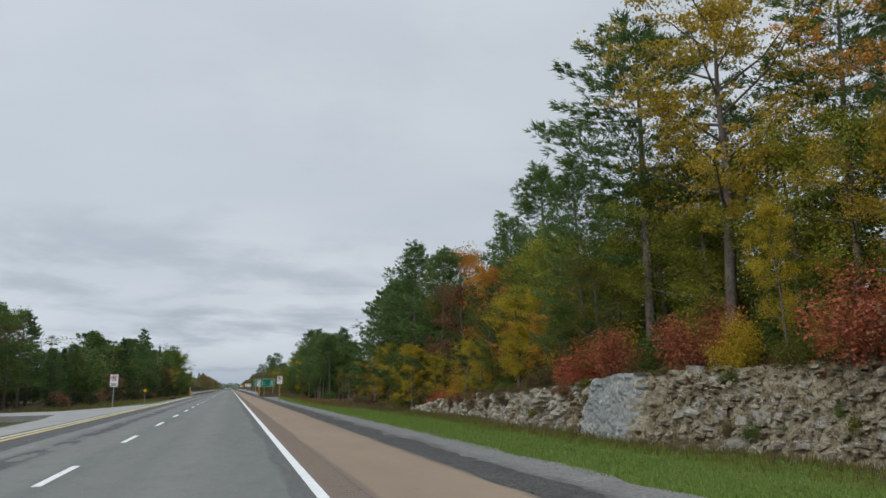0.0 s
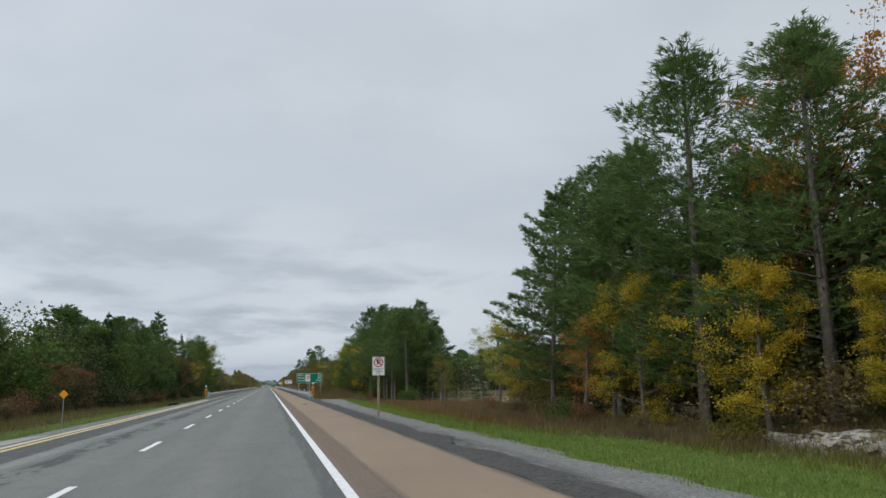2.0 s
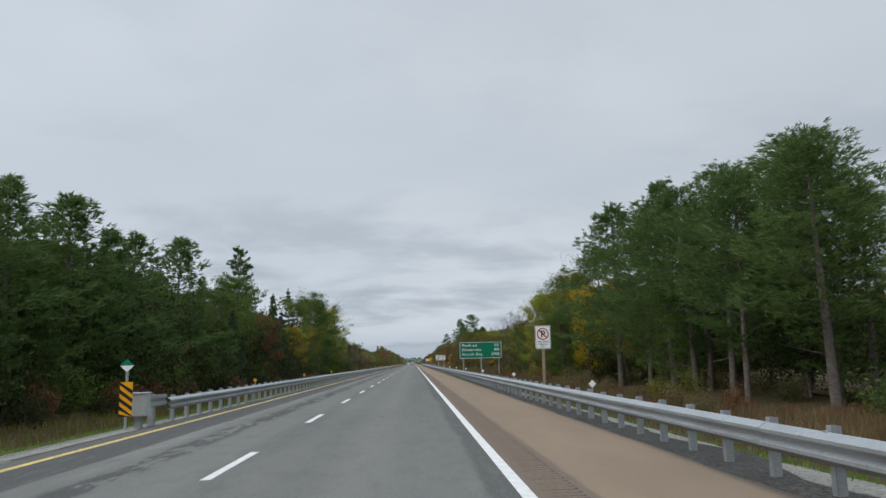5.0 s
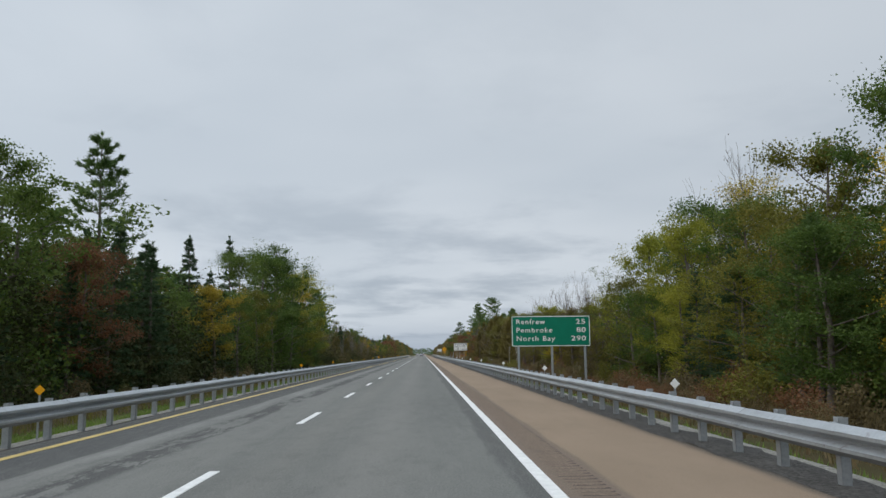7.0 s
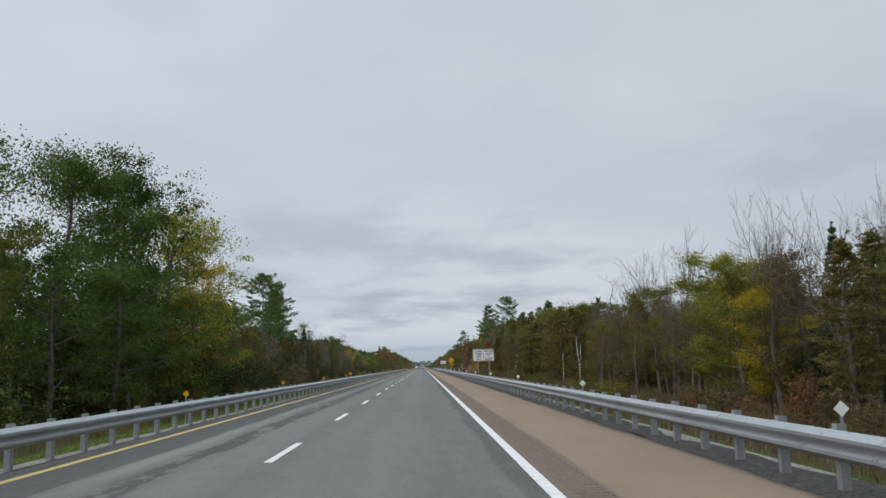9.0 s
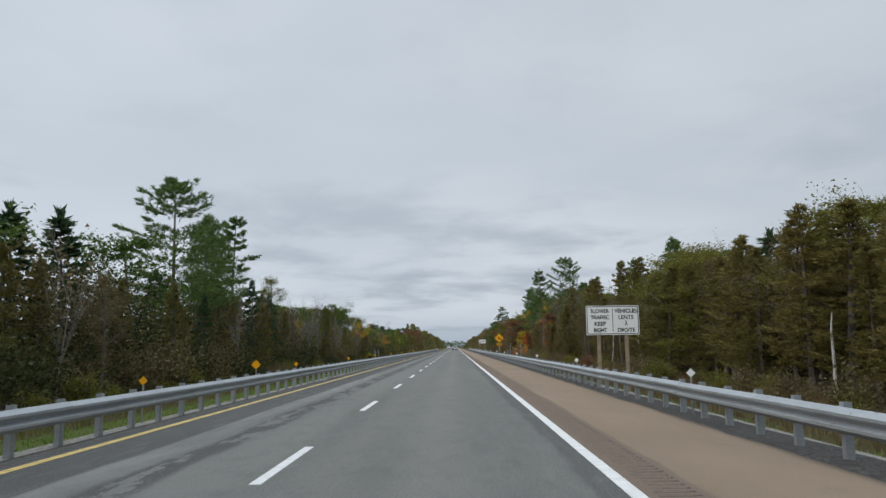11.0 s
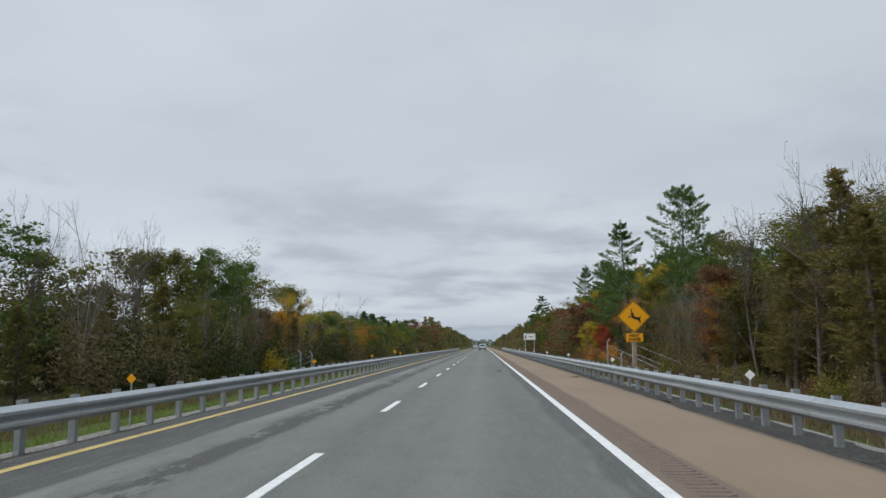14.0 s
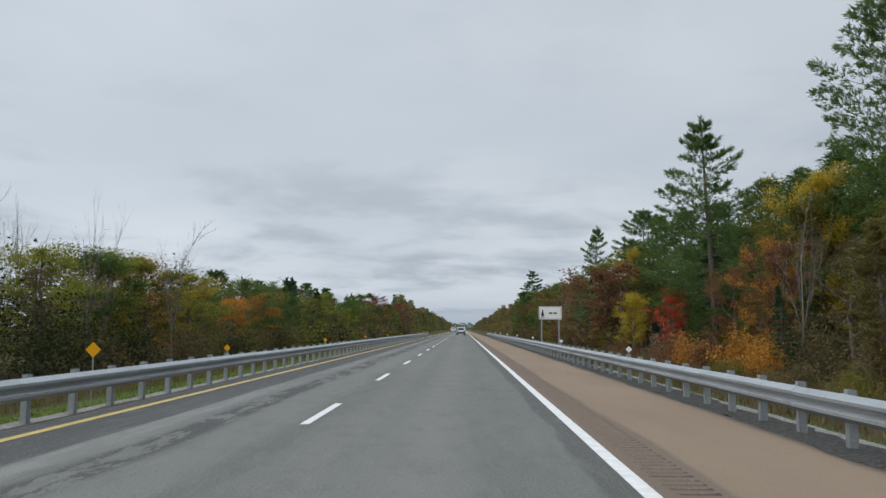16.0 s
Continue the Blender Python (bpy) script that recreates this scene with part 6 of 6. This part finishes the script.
# dense understorey that closes the view between the stems; its darkest leaves carry painted shade
for y0, y1, x, high, sorts in (
    (20, 78, 22.5, (2.5, 4.5), ["green_bush", "olive_bush"]), (76, 108, 18.5, (2.2, 3.8), ["olive_bush", "brown_bush", "shade_bush"]), (92, 116, 20.5, (2.0, 3.2), ["shade_bush", "olive_bush"]), (158, 200, 19.0, (1.0, 1.8), ["brown_bush", "shade_bush", "brown_bush"]), (200, 262, 17.5, (2.4, 4.2), ["olive_bush", "green_bush", "shade_bush"]),
    (262, 400, 17.0, (2.2, 4.0), ["brown_bush", "shade_bush", "brown_bush"]), (400, 436, 16.5, (1.8, 3.2), ["brown_bush", "olive_bush", "brown_bush"]), (436, 480, 23.0, (2.5, 4.2), ["green_bush", "olive_bush"]), (480, 640, 16.5, (2.2, 3.8), ["brown_bush", "olive_bush", "rust_bush"]),
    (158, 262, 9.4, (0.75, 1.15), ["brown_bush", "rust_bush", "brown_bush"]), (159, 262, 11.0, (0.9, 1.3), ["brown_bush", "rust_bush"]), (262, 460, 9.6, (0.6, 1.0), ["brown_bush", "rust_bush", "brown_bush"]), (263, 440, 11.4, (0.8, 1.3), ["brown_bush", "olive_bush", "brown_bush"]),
    (30, 124, -25.5, (2.5, 4.0), ["shade_bush", "brown_bush"]), (122, 290, -18.6, (2.4, 4.2), ["shade_bush", "shade_bush", "green_bush", "shade_bush"]), (285, 356, -17.8, (2.0, 3.6), ["brown_bush", "shade_bush", "shade_bush"]), (375, 430, -17.8, (2.0, 3.4), ["brown_bush", "shade_bush", "shade_bush"]), (352, 392, -24.4, (2.6, 4.0), ["shade_bush", "brown_bush"]), (430, 640, -18.0, (1.8, 3.0), ["brown_bush", "olive_bush", "shade_bush"]),
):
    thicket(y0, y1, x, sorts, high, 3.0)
for x in (72.5, 77):
    thicket(105 if x > 75 else 165, 300, x, ["olive_bush", "shade_bush", "green_bush", "brown_bush"], (3.6, 5.4), 2.6, 1.2, "hedge")
# taller masses deeper in the woods, the darkest again coloured as shade
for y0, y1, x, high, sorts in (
    (72, 108, 24.5, (6, 9), ["shade_bush", "green_bush"]), (160, 200, 23.5, (4, 6.5), ["shade_bush"]), (200, 262, 22.5, (6, 8.5), ["green_bush", "shade_bush", "olive_bush"]), (244, 335, 20.8, (4.5, 6.5), ["brown_bush", "olive_bush", "brown_bush"]),
    (333, 436, 21.5, (5.5, 8.0), ["brown_bush", "shade_bush", "olive_bush"]), (428, 490, 27.0, (6, 9), ["shade_bush", "green_bush", "olive_bush"]), (490, 600, 20.0, (6, 8), ["brown_bush", "shade_bush", "olive_bush"]),
    (30, 124, -27, (5, 7), ["shade_bush", "shade_bush", "brown_bush"]), (122, 290, -22.6, (6, 8.5), ["shade_bush", "green_bush", "shade_bush"]), (285, 355, -22.0, (5, 7), ["shade_bush", "brown_bush"]), (352, 430, -25.6, (4.4, 5.6), ["shade_bush", "brown_bush", "olive_bush"]), (354, 400, -29.0, (5.5, 7), ["shade_bush", "brown_bush"]), (430, 600, -23.6, (4.6, 6.0), ["olive_bush", "brown_bush", "shade_bush"]),
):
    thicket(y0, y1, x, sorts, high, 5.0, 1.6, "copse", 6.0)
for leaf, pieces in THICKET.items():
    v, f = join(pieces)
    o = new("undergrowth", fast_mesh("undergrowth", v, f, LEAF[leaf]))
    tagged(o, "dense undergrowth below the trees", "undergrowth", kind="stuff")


def far_woods():
    """Woods too far off to tell their trees apart: clumps of boughs and crowns in one mesh each side."""
    r = np.random.default_rng(31)
    for x, leaf, mark in ((18.5, "brown", 1), (20.5, "pine", 2), (-21.5, "cedar", 3), (-23.5, "pine", 4), (19.0, "cedar", 5), (-22.5, "spruce", 6)):
        pts = []
        for y in np.arange(640 + 3 * mark, 1900, 13.0):
            high, cx = r.uniform(9, 15), x + math.copysign(r.uniform(-1, 4) + (y - 640) * 0.004, x)
            n = 320
            h = high * r.uniform(0.04, 1, n) ** 0.8
            wide_at = (1.25 - h / high) * high * (0.17 if leaf == "pine" else 0.30)
            a = r.uniform(0, 6.28, n)
            k = np.sqrt(r.uniform(0, 1, n)) * wide_at
            pts.append(np.stack([cx + np.cos(a) * k, y + np.sin(a) * k * 1.6, land(cx, 700) + h], 1))
        v, f = leaf_blades(r, np.vstack(pts), 0.45)
        o = new("far_woods", fast_mesh("far_woods", v, f, LEAF[leaf]))
        tagged(o, "distant mixed autumn woods along the highway", "woods", kind="stuff")
    pts = []
    for x in np.arange(-90, 95, 4.0):
        high, cy = r.uniform(10, 16), 1915 + r.uniform(0, 25)
        n = 160
        h = high * r.uniform(0.0, 1, n)
        a, k = r.uniform(0, 6.28, n), np.sqrt(r.uniform(0, 1, n)) * (1.3 - h / high) * 5
        pts.append(np.stack([x + np.cos(a) * k, cy + np.sin(a) * k, h - 0.8], 1))
    v, f = leaf_blades(r, np.vstack(pts), 1.0)
    o = new("far_woods", fast_mesh("far_woods", v, f, LEAF["pine"]))
    tagged(o, "distant dark woods where the highway bends away", "woods", kind="stuff")


far_woods()

# ---- verges: grass, weeds, hay ----


def tufts(name, leaf, label, count, spot, high, wide, category="grass"):
    """Many blades of grass or weed stalks, as one thing of its own kind."""
    r = np.random.default_rng(len(name) * 7 + count)
    x, y = spot(r, count)
    z = np.array([stand(a, b) for a, b in zip(x, y)]) - 0.02
    n = count
    blades = 3
    root = np.repeat(np.stack([x, y, z], 1), blades, 0) + np.concatenate([r.normal(0, 0.05, (n * blades, 2)), np.zeros((n * blades, 1))], 1)
    h = np.repeat(r.uniform(*high, n), blades)[:, None] * r.uniform(0.6, 1.15, (n * blades, 1))
    tip = root + np.concatenate([r.normal(0, 0.28, (n * blades, 2)) * h, h], 1)
    a = r.uniform(0, 6.28, n * blades)
    side = np.stack([np.cos(a), np.sin(a), 0 * a], 1) * wide
    v = np.stack([root - side, root + side, tip], 1).reshape(-1, 3)
    o = new(name, fast_mesh(name, v, np.arange(3 * n * blades).reshape(-1, 3), LEAF[leaf]))
    return tagged(o, label, category, kind="stuff")


def strip(x0, x1, y0, y1, power=1.0, nearer=1.0):
    def pick(r, n):
        return x0 + (x1 - x0) * r.uniform(0, 1, n) ** power, y0 + (y1 - y0) * r.uniform(0, 1, n) ** nearer
    return pick


tufts("verge_grass", "grass", "short green grass on the verge below the rock", 30000, strip(4.5, 14.4, 10, 90, 1.2), (0.05, 0.15), 0.022)
tufts("verge_grass", "grass", "short green grass along the gravel shoulder", 9000, strip(5.1, 9.0, 84, 112, 1.2), (0.06, 0.18), 0.024)
tufts("verge_grass", "grass", "ragged green grass beyond the wide gravel", 4500, strip(5.7, 8.6, 110, 138, 1.2), (0.06, 0.22), 0.024)
tufts("dry_weeds", "rust", "tall reddish-brown weeds between verge and field", 4200, strip(8.2, 20, 88, 160), (0.25, 0.65), 0.016, "weeds")
tufts("rock_weeds", "dry", "dry weeds growing over the rock cut", 5000, strip(14.7, 18.2, 12, 78), (0.12, 0.42), 0.014, "weeds")
tufts("rock_weeds", "olive", "olive weeds growing over the rock cut", 2600, strip(14.7, 18.2, 12, 78), (0.10, 0.35), 0.014, "weeds")
tufts("verge_weeds", "dry", "dry seed heads along the foot of the rock", 2600, strip(12.2, 14.9, 12, 80, 0.6), (0.15, 0.5), 0.012, "weeds")
tufts("verge_weeds", "olive", "long olive grass along the foot of the rock", 3500, strip(11.0, 14.9, 12, 80, 0.6), (0.12, 0.4), 0.018, "weeds")
tufts("dry_weeds", "dry", "tall dry brown weeds between verge and field", 9000, strip(9.0, 21, 82, 160, 0.8), (0.16, 0.5), 0.016, "weeds")
tufts("dry_weeds", "olive", "rank olive weeds beside the field", 9000, strip(6.5, 20, 84, 150), (0.12, 0.38), 0.020, "weeds")
tufts("dry_weeds", "dry", "dull brown weeds behind the guardrail", 8000, strip(6.4, 13.5, 134, 470, 0.8), (0.25, 0.75), 0.022, "weeds")
tufts("dry_weeds", "brown", "brown weeds behind the guardrail", 9000, strip(6.0, 13.5, 134, 470, 0.8), (0.25, 0.7), 0.022, "weeds")
tufts("verge_grass", "grass", "green grass strip behind the guardrail", 6000, strip(3.7, 5.6, 134, 470), (0.06, 0.2), 0.028)
tufts("verge_grass", "grass", "green grass on the median edge", 20000, strip(-8.1, -13.5, 60, 450, 1.2), (0.04, 0.13), 0.02)
tufts("dry_weeds", "olive", "olive weeds at the foot of the median woods", 6000, strip(-12.2, -17, 70, 460), (0.25, 0.6), 0.018, "weeds")
tufts("dry_weeds", "dry", "dry weeds at the foot of the median woods", 5000, strip(-12.0, -17, 70, 460), (0.25, 0.7), 0.014, "weeds")

tufts("dry_weeds", "dry", "brown weeds at the end of the rock cut", 3200, strip(12.6, 16.5, 79, 112), (0.25, 0.7), 0.018, "weeds")
tufts("dry_weeds", "brown", "brown weeds along the foot of the woods", 2500, strip(12.0, 16.5, 76, 112), (0.25, 0.6), 0.018, "weeds")

# the hay field, a sheet just over the ground
HAY = plain("cut_hay", (0.165, 0.132, 0.050), 0.95, vary=0.25, scale=0.4, grain=0.4)
field = sheet("hay_field", np.arange(22, 76, 3.0), np.arange(112, 176, 3.0), lambda x, y: land(x, y) + 0.12, HAY)
tagged(field, "golden mown hay field beyond the weeds", "field", kind="structure")
tufts("verge_grass", "grass", "green grass beyond the wide gravel patch", 2500, strip(7.0, 9.5, 118, 142), (0.08, 0.25), 0.024)
tufts("hay_stubble", "field", "golden hay stubble on the field", 8000, strip(22, 60, 112, 175, 1.6), (0.16, 0.42), 0.03, "hay")


def fence():
    f = thing("field_fence", "old wooden post and wire fence along the field", "fence")
    r = random.Random(3)
    bm = bmesh.new()
    bmesh.ops.create_cone(bm, cap_ends=True, segments=7, radius1=0.07, radius2=0.055, depth=1.6, matrix=Matrix.Translation((0, 0, 0.55)))
    first = part("fence_post", bm, GREY_WOOD, f)
    tops = []
    for i in range(13):
        y = 110 + 5.0 * i
        x = 21.2 + r.uniform(-0.1, 0.1)
        p = first if i == 0 else new("fence_post", first.data)
        p.parent = f
        p.matrix_basis = pose(x, y, land(x, y), r.uniform(-4, 4), r.uniform(-4, 4), 0)
        tops.append((x, y, land(x, y)))
    for h in (0.55, 0.95, 1.25):
        v, q = tube(np.array([(a, b, c + h) for a, b, c in tops]), [0.0035] * len(tops), 3)
        part_of("wire", fast_mesh("wire", v, q, GREY_WOOD), f)


fence()

# the paved crossover in the median
bm = bmesh.new()
outline = [(-7.42, 14), (-7.42, 82), (-8.2, 80), (-10.0, 73), (-13.0, 68.6), (-16.0, 65.5), (-32.0, 68), (-32.0, 60), (-16.0, 58), (-10.6, 55.5), (-9.8, 48), (-9.5, 40), (-9.4, 14)]
low = [bm.verts.new((x, y, -0.8)) for x, y in outline]
top = [bm.verts.new((x, y, 0.02 if x > -7.5 else -0.02 if x > -9 else -0.10 if x > -11 else -0.25)) for x, y in outline]
bm.faces.new(list(reversed(low)))
bm.faces.new(top)
for i in range(len(outline)):
    j = (i + 1) % len(outline)
    bm.faces.new((low[i], low[j], top[j], top[i]))
bmesh.ops.recalc_face_normals(bm, faces=bm.faces)
PALE_PAVING = plain("pale_worn_paving", (0.27, 0.265, 0.25), 0.9, vary=0.18, scale=0.8, grain=0.3)
bmesh.ops.triangulate(bm, faces=bm.faces[:])
crossover = part("crossover", bm, PALE_PAVING, None)
tagged(crossover, "pale worn paved crossover through the median", "pavement", kind="structure")


# ---- pipe posts of a gate with braces, both sides ----


def pipe(points, radius, parent, name, mat=None):
    v, q = tube(np.array(points), [radius] * len(points), 8)
    me = fast_mesh(name, v, q, mat or STEEL)
    me.polygons.foreach_set("use_smooth", [True] * len(me.polygons))
    return part_of(name, me, parent)


def braced_post(x, y, top, arm, brace):
    """A steel pipe post with a bent arm on top and a thin brace down to the ground."""
    z = land(x, y)
    e = thing("braced_post", "galvanised pipe fence post with a bent arm and a long brace", "fence post", "braced fence posts", at=(x, y, z))
    t = top - z
    pipe([(0, 0, -0.3), (0, 0, t)], 0.055, e, "pipe")
    pipe([(0, 0, t - 0.03), (arm * 0.22, 0, t + 0.20)], 0.035, e, "arm")
    for k in (0.62, 0.86):
        bz = land(x + brace[0] * k, y + brace[1] * k) - z
        pipe([(0, 0, t * k + 0.1), (brace[0] * k, brace[1] * k, bz + 0.05)], 0.014, e, "brace")


braced_post(7.9, 405.6, 1.62, 1, (4.2, -9.0))
braced_post(9.7, 405.0, 1.66, 1, (4.6, -12.0))
braced_post(-15.4, 402.9, 0.85, -1, (-4.0, -7.0))
braced_post(-15.0, 404.9, 0.76, -1, (-3.0, -7.0))
for x, y, top in ((6.4, 391.5, 0.80), (6.2, 386.5, 0.72)):
    z = land(x, y)
    e = thing("short_post", "short pipe fence post with a bent arm among brown weeds", "fence post", at=(x, y, z))
    pipe([(0, 0, -0.3), (0, 0, top - z)], 0.04, e, "pipe")
    pipe([(0, 0, top - z - 0.02), (0.12, 0, top - z + 0.12)], 0.03, e, "arm")
for x, y, h in ((-16.5, 399.5, 1.7), (-17.8, 397, 1.5), (-16.0, 402.0, 1.4)):
    plant("yellow_bush" if h > 1.6 else "green_bush", x, y, land(x, y), h)

# a dead pale trunk among the brown woods, and snags
for x, y, h, lean_by in ((13.2, 303.5, 3.6, 2), (13.8, 297.5, 5.0, -3), (13.9, 298.6, 4.4, 4), (-22.5, 405, 4.0, 0), (13.4, 347, 4.2, 6), (13.0, 333, 3.4, -5)):
    z = land(x, y)
    e = thing("dead_trunk", "bare pale dead trunk standing in the brush", "dead tree", at=(x, y, z))
    e.matrix_basis = pose(x, y, z, 0, lean_by, 0)
    v, q = tube(np.array([(0, 0, -0.3), (0.04, 0, h * 0.4), (-0.03, 0.02, h * 0.8), (0.02, 0, h)]), [0.08, 0.065, 0.05, 0.02], 7)
    part_of("trunk", fast_mesh("trunk", v, q, PALE_BARK), e)

# scraps on the shoulder: strips of torn tyre
RUBBER = plain("torn_rubber", (0.02, 0.02, 0.02), 0.8, vary=0.2)
for x, y, ln, turn in ((1.55, 112.6, 0.20, 80), (2.15, 378.6, 0.22, 78), (-0.88, 386.5, 0.14, 85)):
    e = thing("tyre_scrap", "strip of torn black tyre lying on the paving", "debris", at=(x, y, 0), turn=turn)
    pts = np.array([(0, -ln, 0.012), (0.03, -ln * 0.4, 0.022), (-0.02, ln * 0.3, 0.014), (0.02, ln, 0.02)])
    v, q = tube(pts, [0.010, 0.03, 0.028, 0.008], 6)
    v[:, 2] = np.maximum(0.001, v[:, 2] * 0.7)
    part_of("tread", fast_mesh("tread", v, q, RUBBER), e)

x, y = -9.34, 129.5
e = thing("tyre_tread", "long curled strip of black tyre tread lying in the grass", "debris", at=(x, y, land(x, y)), turn=20)
pts = np.array([(-0.62, 0, 0.05), (-0.35, 0.05, 0.15), (0.0, 0.02, 0.17), (0.32, -0.05, 0.13), (0.6, 0.0, 0.04)])
v, q = tube(pts, [0.03, 0.10, 0.12, 0.09, 0.03], 8)
part_of("tread", fast_mesh("tread", v, q, RUBBER), e)

# ---- vehicles far ahead on the road ----
SILVER = plain("silver_car_paint", (0.42, 0.44, 0.46), 0.3, 0.4, vary=0.03, grain=0)
WHITE_CAR = plain("white_car_paint", (0.70, 0.71, 0.72), 0.35, 0.0, vary=0.03, grain=0)
CAR_GLASS = plain("dark_car_glass", (0.02, 0.024, 0.028), 0.08, 0.0, vary=0.05, grain=0, spec=0.6)
TYRE = plain("car_tyre", (0.02, 0.02, 0.021), 0.85, vary=0.1)
LAMP_RED = plain("red_tail_lamp", (0.35, 0.012, 0.012), 0.25, vary=0.05, grain=0)


def car(x, y, paint, label):
    c = thing("car", label, "car", "traffic ahead", at=(x, y, 0))
    profile = [(-2.2, 0.32), (-2.25, 0.85), (-2.12, 1.02), (-1.9, 1.55), (-1.5, 1.66), (0.2, 1.66), (1.0, 1.10), (2.1, 0.95), (2.25, 0.6), (2.2, 0.32)]
    bm = bmesh.new()
    rings = []
    for x0, pinch in ((-0.92, 0.0), (-0.80, 1.0), (0.80, 1.0), (0.92, 0.0)):
        ring = []
        for py, pz in profile:
            inset = 0.10 if pz > 1.1 else 0.0
            ring.append(bm.verts.new((x0 * (1 - inset), py, pz if pinch else pz - 0.05)))
        rings.append(ring)
    for a, b in zip(rings, rings[1:]):
        for i in range(len(profile)):
            j = (i + 1) % len(profile)
            bm.faces.new((a[i], a[j], b[j], b[i]))
    bm.faces.new(rings[0])
    bm.faces.new(list(reversed(rings[-1])))
    bmesh.ops.recalc_face_normals(bm, faces=bm.faces)
    part("body", bm, paint, c)
    bm = bmesh.new()
    v = [bm.verts.new(p) for p in ((-0.66, -2.125, 1.08), (0.66, -2.125, 1.08), (0.58, -1.945, 1.50), (-0.58, -1.945, 1.50))]
    bm.faces.new(v)
    r = bmesh.ops.extrude_face_region(bm, geom=bm.faces[:])
    for q in r["geom"]:
        if isinstance(q, bmesh.types.BMVert):
            q.co.y += 0.06
    part("rear_window", bm, CAR_GLASS, c)
    for s in (-1, 1):
        bm = bmesh.new()
        box(bm, s * 0.78 - 0.09, s * 0.78 + 0.09, -2.27, -2.15, 0.78, 1.04, 0.02)
        part("tail_lamp", bm, LAMP_RED, c)
        bm = bmesh.new()
        box(bm, s * 0.845 - 0.015, s * 0.845 + 0.015, -1.5, 0.3, 1.14, 1.52, 0.01)
        part("side_window", bm, CAR_GLASS, c)
        for yy in (-1.4, 1.4):
            bm = bmesh.new()
            bmesh.ops.create_cone(bm, cap_ends=True, segments=20, radius1=0.34, radius2=0.34, depth=0.24, matrix=pose(s * 0.80, yy, 0.34, 0, 90, 0))
            wheel = part("wheel", bm, TYRE, c)
            bm = bmesh.new()
            bmesh.ops.create_cone(bm, cap_ends=True, segments=16, radius1=0.2, radius2=0.18, depth=0.05, matrix=pose(s * 0.93, yy, 0.34, 0, 90, 0))
            part("rim", bm, STEEL, wheel)
    bm = bmesh.new()
    box(bm, -0.86, 0.86, -2.30, -2.18, 0.40, 0.62, 0.03)
    part("bumper", bm, TYRE, c)
    bm = bmesh.new()
    box(bm, -0.24, 0.24, -2.275, -2.24, 0.70, 0.82, 0.005)
    part("number_plate", bm, SIGN_WHITE, c)


car(-1.95, 556.0, SILVER, "silver sport utility car driving ahead in the lane")
car(-5.3, 690.0, WHITE_CAR, "pale car far ahead on the passing lane")
